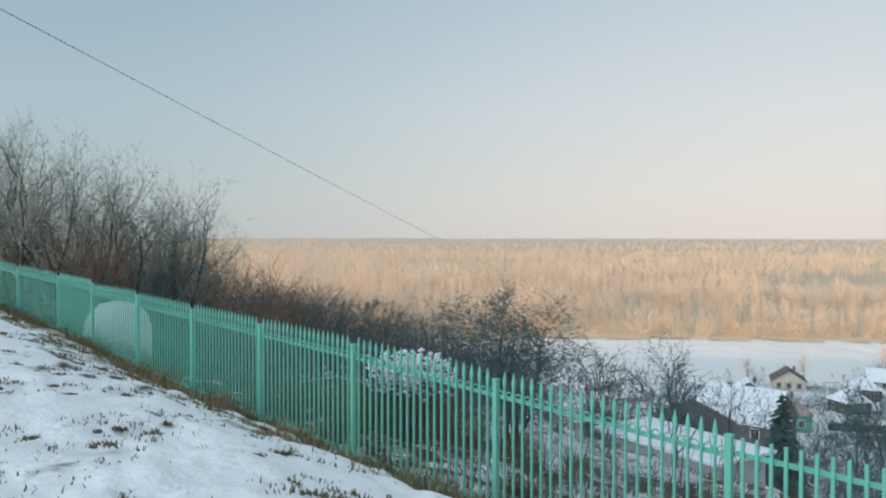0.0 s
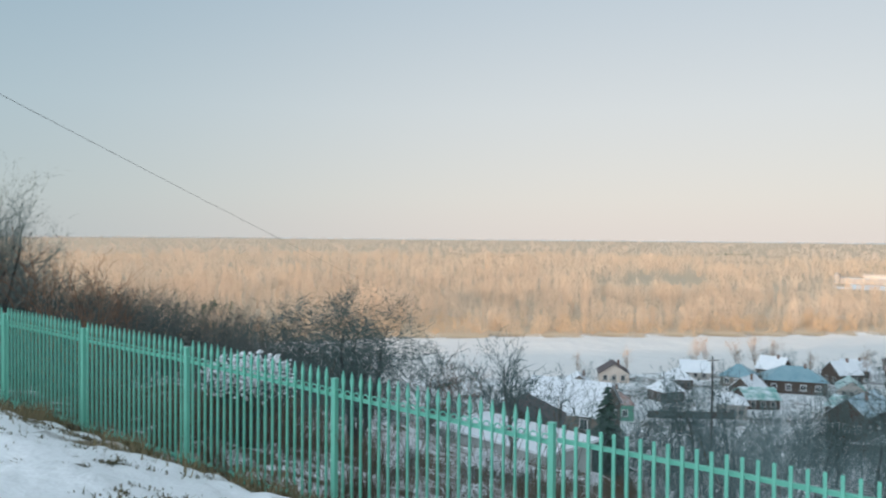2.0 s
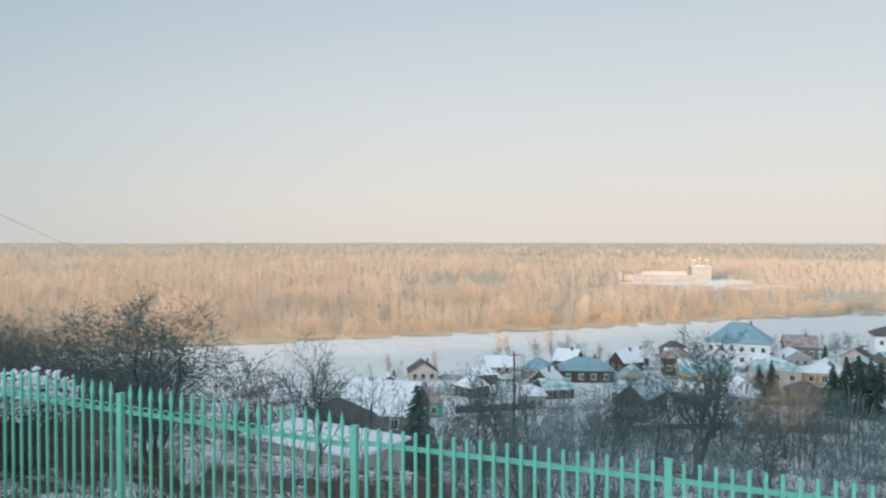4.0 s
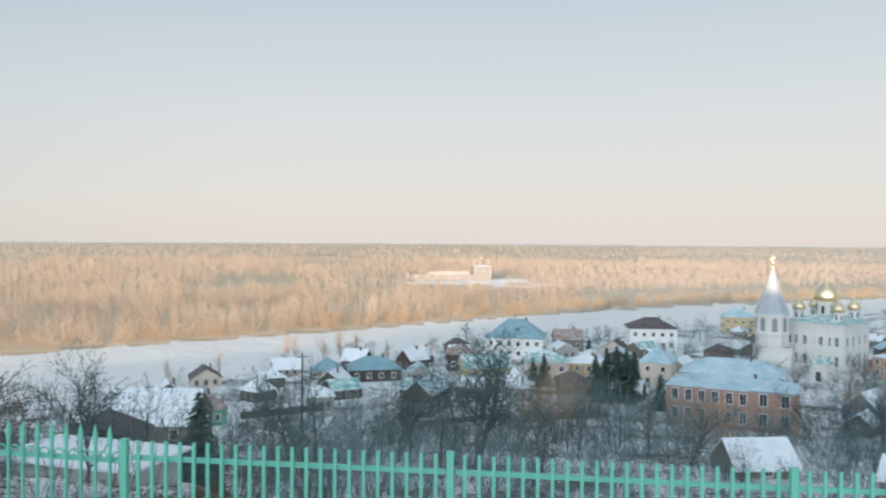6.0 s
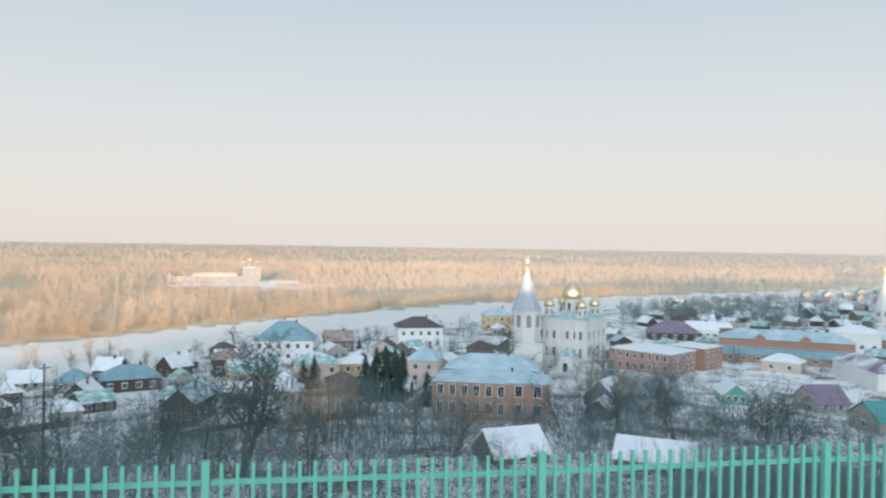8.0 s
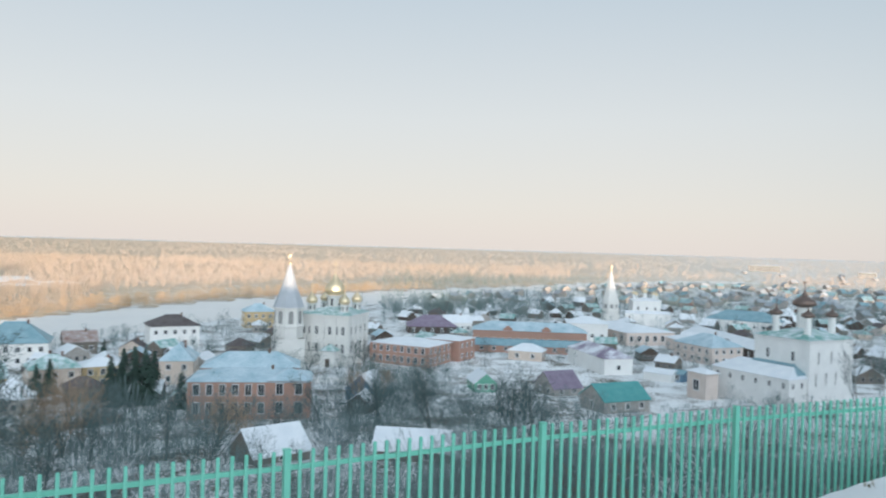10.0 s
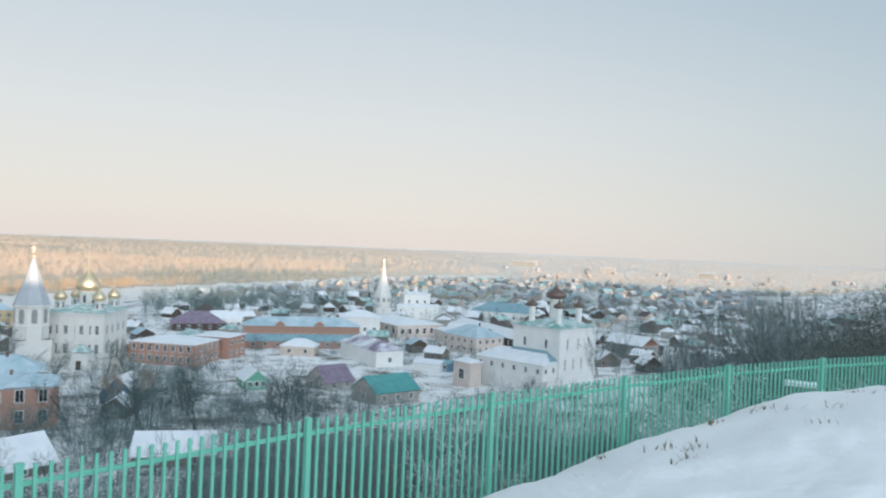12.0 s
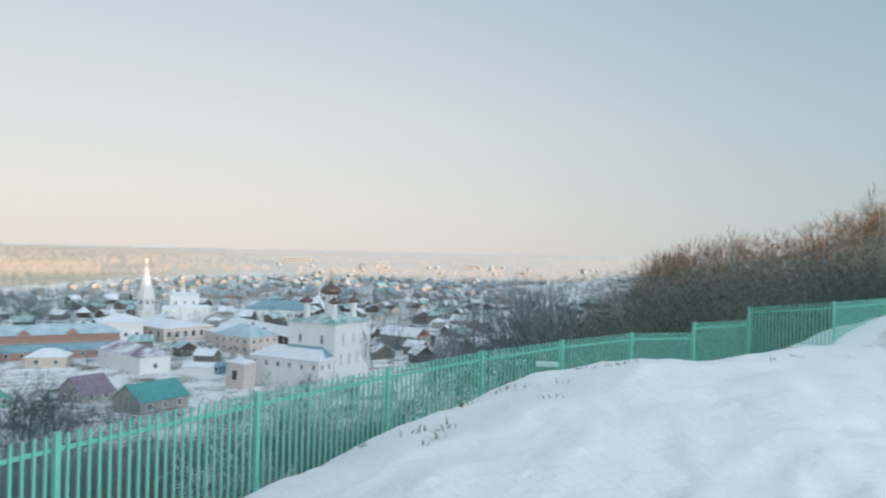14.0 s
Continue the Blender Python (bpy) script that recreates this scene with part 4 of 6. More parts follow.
hall = house("brick_hall", "long red brick building with a blue metal roof", 279.0, 33.3, 79.8, 41.6, 12, 7.2, 10.0, BRICK, R_BLUE, 0, "hip", cols=14, rows=1, side=3, chimney=False, group=T, category="building", wz=1.5, wh=2.2)
for k in (-8.0, 6.0):  # small brick attic gables over the eave
    part("attic_gable", Shape().prism([(k - 1.6, -0.35), (k + 1.6, -0.35), (k + 1.6, 0.5), (k - 1.6, 0.5)], 7.0, 8.1).prism([(k - 0.8, -0.34), (k + 0.8, -0.34), (k + 0.8, 0.49), (k - 0.8, 0.49)], 8.1, 8.8).mesh("attic_gable", BRICK), hall)
house("annex", "low annex with a teal-blue metal roof before the brick hall", 272.4, 32.1, 79.8, 40.0, 6, 2.8, 4.6, BRICK, R_SLATE, 0, cols=9, side=1, chimney=False, group=T, category="building")
house("shed", "small pale shed under thick snow", 254.4, 31.8, 83, 11.4, 8, 3.2, 5.4, PALE, R_SNOW, -12, "hip", cols=2, chimney=False, group=T, category="shed")
house("wooden_house", "small bright green wooden house with a snowy roof", 191.9, 33.6, 80, 5.8, 9, 2.5, 4.9, GREENWALL, R_SNOW, 14, axis="y", cols=3, group=T, chimney=False, wz=0.9)
corner_house("wooden_house", "wooden house with a violet metal roof", 192.0, 16.3, -50, 9.0, 8.5, 2.2, 5.8, PALEWOOD, R_PURPLE, group=T, cols=2, chimney=False)
corner_house("wooden_house", "wooden house with a bright teal metal roof", 172.5, 3.4, -52, 9.5, 12.5, 3.0, 6.1, PALEWOOD, R_TEAL, group=T, cols=3, side=1, chimney=False)
corner_house("storehouse", "white masonry storehouse with a half-snowed violet roof", 234.5, 5.2, -62, 27.0, 9.5, 5.0, 7.6, WHITE, R_VSNOW, style="hip", cols=1, side=0, chimney=False, group=T, category="building")
corner_house("monastery_building", "long pale pink building with a broad snowy roof", 311.0, -1.4, -60, 38.0, 22.0, 5.2, 7.4, PINK, R_SNOW, style="hip", cols=6, rows=1, side=6, chimney=False, group=T, category="building", wz=1.5, wh=2.2)
corner_house("monastery_building", "lower pale pink wing beside the long building", 297.5, -22.0, -66, 14.0, 12.0, 4.6, 6.6, PINK, R_SNOW, style="hip", cols=4, rows=1, side=3, chimney=False, group=T, category="building")
house("monastery_building", "white building beside the tent-roofed bell tower", 312.0, 14.0, 88, 16.0, 12, 8.0, 10.5, WHITE, R_SNOW, 4, "hip", cols=4, side=2, chimney=False, group=T, category="building")
corner_house("merchant_house", "pale pink masonry house with a patched snowy hip roof", 268.5, -29.0, -54, 19.0, 13.5, 6.0, 9.6, PINK, R_BLUE, style="hip", cols=4, rows=2, side=5, group=T)
corner_house("porch_building", "weathered pink brick porch building with a snowy roof", 201.0, -20.5, -52, 6.5, 4.2, 6.6, 7.6, PINK, R_SNOW, style="hip", cols=0, side=1, chimney=False, group=T, category="building", wz=1.8, wh=2.6)
house("kiosk", "small white hut with blue doors", 229.0, -10.0, 92, 8.5, 5, 2.6, 3.6, WHITE, R_SNOW, -25, cols=0, side=0, chimney=False, group=T, category="hut")
house("kiosk", "small blue hut beside the white one", 229.5, -15.6, 92, 3.4, 4, 2.6, 3.4, BLUEWALL, R_SLATE, -25, cols=1, side=0, chimney=False, group=T, category="hut")
corner_house("long_house", "long dark-walled row under a snowy roof", 290.4, -45.4, -71, 58.0, 9.0, 3.9, 6.4, DARKWOOD, R_SNOW, axis="y", cols=2, side=10, chimney=False, group=T, over=0.5)
house("long_house", "big white building with a slate blue roof", 398.0, -56.0, 98, 34.0, 16, 5.0, 9.5, WHITE, R_SLATE, -12, "hip", cols=8, rows=1, side=3, chimney=False, group=T, category="building")
gabled = corner_house("wooden_house", "grey three-storey house with a red brick gable and a snowy roof", 261.0, -86.5, -58, 17.0, 9.0, 5.0, 7.8, CONCRETE, R_SNOW, axis="y", cols=3, rows=2, side=6, chimney=False, group=T)
part("gable_end", Shape().slab([(-4.3, -0.06, 5.0), (4.3, -0.06, 5.0), (0, -0.06, 7.55)], 0.01).prism([(-4.2, -0.07), (4.2, -0.07), (4.2, -0.02), (-4.2, -0.02)], 4.6, 5.05).mesh("gable_base", BRICK), gabled, "red brick gable")
house("manor", "white house with a tall slate blue hip roof near the river", 180.0, 167.0, 48, 18.5, 13, 6.6, 12.2, WHITE, R_SLATE, -6, "hip", cols=6, rows=2, side=3, group=T)
house("wooden_house", "house with a dark red roof near the river", 206.9, 166.0, 51, 9.7, 8, 4.2, 7.2, GREYWOOD, R_RED, 8, cols=3, group=T)
house("masonry_house", "white house with a dark patched hip roof", 231.5, 148.7, 57, 16.3, 12, 7.6, 11.0, WHITE, R_DARK, 10, "hip", cols=5, rows=2, side=3, group=T)
house("masonry_house", "ochre house with a blue hip roof", 299.1, 151.7, 63, 12.7, 10, 7.0, 10.2, YELLOW, R_BLUE, 8, "hip", cols=4, rows=2, side=3, group=T)
house("log_house", "dark log house with white window frames and a snowy roof", 104.4, 124.9, 60, 6.6, 14, 5.0, 7.8, DARKWOOD, R_BLUE, 0, axis="y", cols=3, side=3, group=T)
house("wooden_house", "house with a dark red hip roof", 150.6, 160.1, 43, 8.2, 8, 5.0, 7.6, DARKWOOD, R_RED, 6, "hip", cols=3, group=T)
house("wooden_house", "house with a pale teal roof", 147.0, 146.0, 44, 13.0, 9, 3.4, 6.4, YELLOW, R_GREEN, 10, group=T)
house("masonry_house", "pale ochre two-storey house among spruces", 152.6, 129.2, 50, 11.0, 9, 6.0, 8.8, PALE, R_GREEN, 8, "hip", cols=3, rows=2, group=T)
house("masonry_house", "ochre house with a flat snowy roof", 164.0, 125.0, 53, 9.4, 8, 5.4, 7.2, YELLOW, R_SNOW, 8, "hip", cols=3, rows=2, group=T)
house("masonry_house", "house with a blue hip roof and pale wall", 174.0, 111.1, 57, 8.4, 12, 6.2, 10.2, PALE, R_BLUE, -8, "hip", cols=2, rows=2, group=T)
house("barn", "weathered dark barn with a snowy gable roof", 168.0, 59.0, 71, 7.5, 9, 2.8, 6.2, BLUEWALL, R_SNOW, -22, axis="y", cols=1, side=1, chimney=False, group=T, category="barn")
house("shed", "small dark shed with a snowy gable roof", 152.5, 54.0, 71, 5.0, 6, 2.4, 4.3, DARKWOOD, R_SNOW, -14, axis="y", cols=1, side=0, chimney=False, group=T, category="shed")
house("shed", "sagging shed with a broken snow-covered roof", 102.5, 47.5, 65, 9.0, 8, 1.5, 4.7, GREYWOOD, R_SNOW, 28, cols=1, side=0, chimney=False, group=T, category="shed")
house("shed", "long low shed under smooth snow", 107.0, 29.5, 74, 11.0, 7, 1.8, 4.2, GREYWOOD, R_SNOW, -8, cols=2, side=0, chimney=False, group=T, category="shed")
house("wooden_house", "house with a rusty red roof and teal trim", 66.0, 146.0, 25, 9.5, 8, 3.4, 6.4, GREENWALL, R_RED, 10, "hip", group=T)
house("wooden_house", "broad house with a snow-laden roof", 39.0, 104.0, 20, 12.0, 11, 3.0, 6.8, GREYWOOD, R_SNOW, -20, group=T, chimney=False, sink=5, z=-28.3 + EYE)
house("barn", "dark barn with a low gable above the garden", 21.8, 68.6, 18, 7.4, 7, 2.2, 3.9, DARKWOOD, R_DARK, -6, axis="y", cols=0, side=0, chimney=False, group=T, category="barn", sink=6, z=-20.2 + EYE)
house("wooden_house", "broad dark house with a violet metal roof", 314.5, 79.0, 76, 21.0, 14, 3.0, 7.4, DARKWOOD, R_PURPLE, 6, "hip", cols=5, group=T, chimney=False)
house("wooden_house", "white house with a snowy roof beyond the brick building", 324.0, 69.5, 78, 12.0, 10, 4.4, 7.4, WHITE, R_SNOW, 20, cols=4, group=T)
house("wooden_house", "dark wooden house with a slate blue hip roof near the river", 122.2, 163.5, 37, 14.0, 9, 3.2, 6.2, DARKWOOD, R_SLATE, 8, "hip", cols=4, group=T)
house("wooden_house", "small house with a blue metal roof on the bank", 112.9, 174.0, 33, 8.0, 7, 2.6, 5.4, GREYWOOD, R_SLATE, -10, "hip", cols=3, group=T, chimney=False)
house("garage", "grey panel garage with thick snow on its flat roof", 10.2, 36.7, 58, 7.2, 3.6, 2.2, 2.5, PANEL, SNOW, 0, "hip", cols=0, side=0, chimney=False, category="garage", sink=4, z=-12.3 + EYE)

for x, y, az, w, h in ((1760, -290, 99, 62, 13), (1500, -420, 106, 30, 10), (1350, -560, 113, 24, 9)):
    house("apartment_block", "distant pale flat-roofed apartment block in low sunlight", x, y, az, w, 14, h, h + 0.8, CONCRETE, R_SNOW, rng0.uniform(-20, 20), "hip", cols=int(w / 5), rows=max(2, int(h / 3.2)), side=2, chimney=False, group="distant blocks", category="building")

# scattered houses of the low town
rng = random.Random(7)
walls = [GREYWOOD, DARKWOOD, PALEWOOD, GREYWOOD, DARKWOOD, PALEWOOD, PALE, DARKWOOD]
roofs = [R_SNOW, R_SNOW, R_SNOW, R_SNOW, R_BLUE, R_BLUE, R_GREEN, R_DARK, R_SNOW]
taken = [(o.matrix_basis.translation.x, o.matrix_basis.translation.y) for o in scene.objects if o.type == "EMPTY"]
kinds = []
for k in range(16):
    w, d = rng.uniform(5.5, 8.5), rng.uniform(5.5, 9)
    e = rng.uniform(2.2, 3.4)
    kinds.append((w, d, e, e + rng.uniform(1.7, 2.9), walls[k % 8], roofs[rng.randrange(9)], rng.choice("xy"), rng.choice(["gable", "gable", "hip"])))
WORD = {PALEWOOD.name: "frosted pale wooden", GREYWOOD.name: "weathered wooden", DARKWOOD.name: "dark wooden", PALE.name: "pale rendered", YELLOW.name: "ochre", GREENWALL.name: "green", BLUEWALL.name: "blue", WHITE.name: "white", BRICK.name: "brick"}
ROOFWORD = {R_SNOW.name: "snow-covered", R_BLUE.name: "snow-dusted blue", R_GREEN.name: "snowy green", R_RED.name: "rusty red", R_DARK.name: "dark", R_PURPLE.name: "violet"}
models = {}


def scatter_houses(count, a0, a1, r0, r1, space, wins=True):
    placed = 0
    for _ in range(count * 12):
        if placed >= count:
            break
        a, r = radians(rng.uniform(a0, a1)), math.sqrt(rng.uniform(r0 * r0, r1 * r1))
        x, y = r * math.sin(a), r * math.cos(a)
        if in_river(x, y, 12) or y > np.interp(x, [p[0] for p in FAR_BANK], [p[1] for p in FAR_BANK]):
            continue
        if open_lot(x, y) or any((x - u) ** 2 + (y - v) ** 2 < space * space for u, v in taken):
            continue
        taken.append((x, y))
        k = rng.randrange(16)
        w, d, e, rd, wl_, rf, ax, st = kinds[k]
        az = math.degrees(a)
        skew = rng.choice([-25, -10, 5, 20, 40])
        if not wins:
            k += 100
        if k not in models:
            models[k] = house("small_house", "small %s house with a %s roof" % (WORD[wl_.name], ROOFWORD[rf.name]), x, y, az, w, d, e, rd, wl_, rf, skew, st, ax, cols=3 if wins else 0, side=2 if wins else 0, group=T, trim=FRAME, chimney=k % 3 == 0, wz=0.8, wh=1.1)
        else:
            copy_thing(models[k], pose(x, y, gz(x, y), 0, 0, -az + skew))
        placed += 1


def open_lot(x, y):
    """The snowy yards that lie open before the brick hall and below the storehouse."""
    a, d = math.degrees(math.atan2(x, y)), math.hypot(x, y)
    return (77.5 < a < 86.5 and 228 < d < 256) or (86 < a < 97 and 182 < d < 226) or (79 < a < 88 and 176 < d < 188)


taken += [(186, 34), (181, 31), (177, 36), (184, 26), (175, 27), (99, 118), (103, 115), (96, 112), (108, 117), (47, 107), (52, 100), (60, 85), (50, 116)]
scatter_houses(38, 22, 62, 168, 260, 12)
scatter_houses(20, 62, 96, 236, 330, 16)
scatter_houses(22, 97, 118, 215, 330, 13)
scatter_houses(130, 74, 126, 330, 520, 13, False)


def far_quarter(name, label, count, a0, a1, r0, r1, space, roof, seed):
    """Hundreds of small distant gabled houses, too many to count, as one mesh of walls and roofs."""
    g_, V, F, M = random.Random(seed), [], [], []
    placed = 0
    for _ in range(count * 10):
        if placed >= count:
            break
        a, r = radians(g_.uniform(a0, a1)), math.sqrt(g_.uniform(r0 * r0, r1 * r1))
        x, y = r * math.sin(a), r * math.cos(a)
        if in_river(x, y, 12) or y > np.interp(x, [p[0] for p in FAR_BANK], [p[1] for p in FAR_BANK]) or any(abs(x - u) < space and abs(y - v) < space for u, v in taken):
            continue
        taken.append((x, y))
        placed += 1
        w, d, e = g_.uniform(5, 9) / 2, g_.uniform(5, 8) / 2, g_.uniform(2.2, 3.4)
        t, z, top, o = radians(g_.choice((20, 35, 50, 110, 125)) + g_.uniform(-6, 6)), gz(x, y), e + g_.uniform(1.8, 3.0), 0.4
        if z > EYE - 37:  # none on the ridge
            continue
        k = len(V)
        for px, py, pz in ((-w, -d, -0.5), (w, -d, -0.5), (w, d, -0.5), (-w, d, -0.5), (-w, -d, e), (w, -d, e), (w, d, e), (-w, d, e), (-w, 0, top - 0.15), (w, 0, top - 0.15),
                           (-w - o, -d - o, e - o * 0.5), (w + o, -d - o, e - o * 0.5), (w + o, d + o, e - o * 0.5), (-w - o, d + o, e - o * 0.5), (-w - o, 0, top), (w + o, 0, top)):
            V.append((x + px * math.cos(t) - py * math.sin(t), y + px * math.sin(t) + py * math.cos(t), z + pz))
        F += [tuple(k + q for q in f) for f in ((0, 1, 5, 4), (2, 3, 7, 6), (1, 2, 6, 9, 5), (3, 0, 4, 8, 7), (10, 11, 15, 14), (12, 13, 14, 15))]
        M += [0, 0, 0, 0, 1, 1]
    me = mesh(name, V, F, FARWALL)
    me.materials.append(roof)
    me.polygons.foreach_set("material_index", M)
    tagged(new(name, me), label, "houses", kind="stuff")


far_quarter("far_houses", "rows of small distant houses under frosted roofs", 190, 76, 126, 500, 900, 10, R_FROST, 5)
far_quarter("far_houses", "small distant houses with blue-grey metal roofs", 90, 76, 126, 480, 900, 10, R_SLATE, 6)
far_quarter("far_houses", "scattered distant houses in the low sun", 34, 82, 124, 880, 1600, 22, R_FROST, 8)


# ---- trees and woods ----
def grow(seed, height, levels=3, kids=(3, 2, 2, 2), wide=(30, 60), r0=0.03, up=0.12, first=0.25, wob=0.18, taper=0.62, stems=1, cuts=(6, 4, 3, 2, 1)):
    """Rows of trunk and of branch pieces of one bare tree, foot at the origin."""
    g = random.Random(seed)
    trunk, crown = [], []

    def branch(p, d, length, r, lev):
        n = cuts[lev]
        for i in range(n):
            d = (d + Vector((g.uniform(-wob, wob), g.uniform(-wob, wob), g.uniform(-wob, wob) + up))).normalized()
            q = p + d * (length / n)
            r1 = max(r * (1 - 0.75 / n), 0.008)
            (trunk if lev == 0 else crown).append((*p, r, *q, r1))
            if lev < levels and (lev > 0 or (i + 1) / n > first):
                for _ in range(kids[lev]):
                    a = radians(g.uniform(*wide))
                    side = d.orthogonal().normalized()
                    side.rotate(Matrix.Rotation(g.uniform(0, 2 * math.pi), 3, d))
                    branch(q, d * math.cos(a) + side * math.sin(a), length * g.uniform(0.38, taper) * (1.0 - 0.35 * i / n if lev == 0 else 1), r1 * 0.62, lev + 1)
            p, r = q, r1

    for k in range(stems):
        tilt = 0.06 if stems == 1 else 0.55
        branch(Vector((0, 0, -0.3)), Vector((g.uniform(-tilt, tilt), g.uniform(-tilt, tilt), 1)).normalized(), height * 0.8 * g.uniform(0.8, 1.0) if stems > 1 else height * 0.75, r0 * height, 0)
    return trunk, crown


class Planter:
    """The first tree of a kind is moved to its place; later ones are copies, scaled to their height."""

    def __init__(self, model, tall):
        self.model, self.tall, self.used = model, tall, False

    def put(self, x, y, turn, height):
        m = pose(x, y, gz(x, y) - 0.05, 0, 0, turn)
        if self.used:
            ob = copy_thing(self.model, m)
        else:
            ob, self.used = self.model, True
            ob.matrix_basis = m
        k = height / self.tall
        ob.scale = (k, k, k)
        return ob


def ribbons(segments, g, least=0.02):
    """Far twigs as slim tapered slivers of three corners."""
    q = np.array(segments, float)
    a, b = q[:, 0:3], q[:, 4:7]
    d = b - a
    side = np.cross(d, g.normal(0, 1, d.shape))
    side /= np.linalg.norm(side, axis=1, keepdims=True) + 1e-9
    w = np.maximum(q[:, 3], least)[:, None] * 1.35
    return np.stack([a - side * w, a + side * w, b + d * 0.12], 1)


def bare_tree(name, label, category, seed, height, bark=None, twig=None, group="", thin=0.0, least=0.007, **kw):
    ob = thing(name, label, category, pose(0, 0, -500), group)
    t, c = grow(seed, height, **kw)
    v, f = tubes(t, 5)
    part("trunk", fast_mesh("trunk", v, f, bark or BARK, True), ob)
    v, f = tubes([q for q in c if q[3] >= thin], 3)
    if thin:
        tri = ribbons([q for q in c if q[3] < thin], np.random.RandomState(seed), least)
        f = np.concatenate([np.array(f)[:, [0, 1, 2]], np.array(f)[:, [0, 2, 3]], len(v) + np.arange(len(tri) * 3).reshape(-1, 3)]) if np.array(f).shape[1] == 4 else np.concatenate([np.array(f), len(v) + np.arange(len(tri) * 3).reshape(-1, 3)])
        v = np.concatenate([np.array(v), tri.reshape(-1, 3)])
    part("crown", fast_mesh("crown", v, f, twig or TWIG), ob, "leafless twiggy crown")
    return Planter(ob, max(q[6] for q in t + c))


G1, G2, G3 = "bare trees on the slope", "bare trees in the town", "shrubs behind the fence"
fine = [bare_tree("bare_tree", "tall leafless tree with a vase-shaped twiggy crown behind the fence", "tree", 11 + k, 12.0, bark=DARKBARK, twig=COLDTWIG, group=G1, thin=0.022, least=0.007, levels=4, kids=(2, 2, 2, 1), wide=(20, 52), up=0.07, first=0.2, r0=0.016, wob=0.2, taper=0.56, stems=3) for k in range(4)]
mid = [bare_tree("bare_tree", "leafless dark tree on the snowy slope", "tree", 31 + k, 8.0, group=G1, thin=0.03, least=0.014, levels=4, kids=(2, 2, 2, 1), cuts=(5, 3, 2, 2, 1), wide=(22, 55), r0=0.016, first=0.12) for k in range(4)]
town = [bare_tree("bare_tree", "leafless grey tree between the houses", "tree", 51 + k, 9.0, group=G2, thin=0.05, least=0.028, levels=4, kids=(2, 2, 2, 1), cuts=(6, 3, 2, 1, 1), wide=(22, 55), r0=0.018, first=0.15) for k in range(4)]
golden = bare_tree("bare_tree", "leafless birch on the river bank, sunlight painted into its crown", "tree", 61, 11.0, twig=SUNLITTWIG, group=G2, thin=0.05, least=0.022, levels=4, kids=(3, 2, 2, 1), cuts=(6, 3, 2, 1, 1), wide=(18, 45), r0=0.013, first=0.2)
bush = [bare_tree("shrub", "tangled leafless shrub with snow beneath it", "shrub", 71 + k, 3.2, group=G3, thin=0.006, levels=3, kids=(2, 2, 1), cuts=(4, 3, 2, 1), wide=(20, 60), r0=0.0055, first=0.05, stems=5, up=0.04, wob=0.25, twig=(TWIG, RUSTTWIG, TWIG)[k]) for k in range(3)]
rusty = [bare_tree("shrub", "reddish leafless shrub behind the fence", "shrub", 91 + k, 5.0, group=G3, levels=3, kids=(2, 2, 1), cuts=(4, 3, 2, 1), wide=(20, 50), r0=0.008, first=0.05, stems=4, twig=RUSTTWIG) for k in range(2)]


def polar(az, d):
    return d * math.sin(radians(az)), d * math.cos(radians(az))


def beyond(az, d, gap=2.0):
    """The least distance from d on at which the bearing lies outside the fence."""
    while float(along(*(np.array([q]) for q in polar(az, d)))[0][0]) > -gap:
        d += 0.5
    return d


def clear_of_houses(x, y, gap):
    return all((x - u) ** 2 + (y - v) ** 2 > gap * gap for u, v in taken)


rng = random.Random(21)
# tall trees at the wood's edge beyond the high end of the fence
for az, d, el in ((-32.2, 36, 0.150), (-29.7, 35, 0.155), (-27.6, 37, 0.146), (-25.2, 35, 0.125), (-22.9, 36, 0.104), (-20.6, 35, 0.085), (-19.3, 37, 0.068), (-30.6, 46, 0.13), (-31.2, 40, 0.15), (-28.6, 41, 0.148), (-26.4, 42, 0.132), (-24.2, 40, 0.112), (-21.8, 41, 0.094), (-19.8, 39, 0.074), (-23.4, 45, 0.1), (-16.6, 40, 0.005)):
    d = beyond(az, d)
    x, y = polar(az, d)
    fine[rng.randrange(4)].put(x, y, rng.uniform(0, 360), d * el + EYE - gz(x, y))
# darker growth that falls away below them
for k in range(22):
    az, d = rng.uniform(-24, 3), rng.uniform(30, 58)
    x, y = polar(az, d)
    top = -d * np.interp(az, [-33, -18, -12, -5, 2], [0.03, 0.03, 0.045, 0.075, 0.11]) - rng.uniform(0, 1.5)
    h = min(max(top + EYE - gz(x, y), 3.0), 13)
    rng.choice(mid).put(x, y, rng.uniform(0, 360), h)
for k in range(7):
    az, d = rng.uniform(-34, -8), rng.uniform(22, 34)
    d = beyond(az, d)
    x, y = polar(az, d)
    rng.choice(rusty).put(x, y, rng.uniform(0, 360), rng.uniform(3, 5.0))

# the old apple tree
apple = bare_tree("apple_tree", "old spreading leafless apple tree with crooked limbs", "tree", 5, 6.0, bark=DARKBARK, twig=TWIG, thin=0.016, levels=4, kids=(2, 3, 2, 2), cuts=(5, 4, 3, 2, 1), wide=(25, 70), r0=0.012, up=0.0, first=0.25, wob=0.32, taper=0.62, stems=5)
x, y = polar(5.3, 21)
ob = apple.put(x, y, 40, (-1.1 + EYE - gz(x, y)))
ob.scale = (ob.scale.x * 1.35, ob.scale.y * 1.35, ob.scale.z)
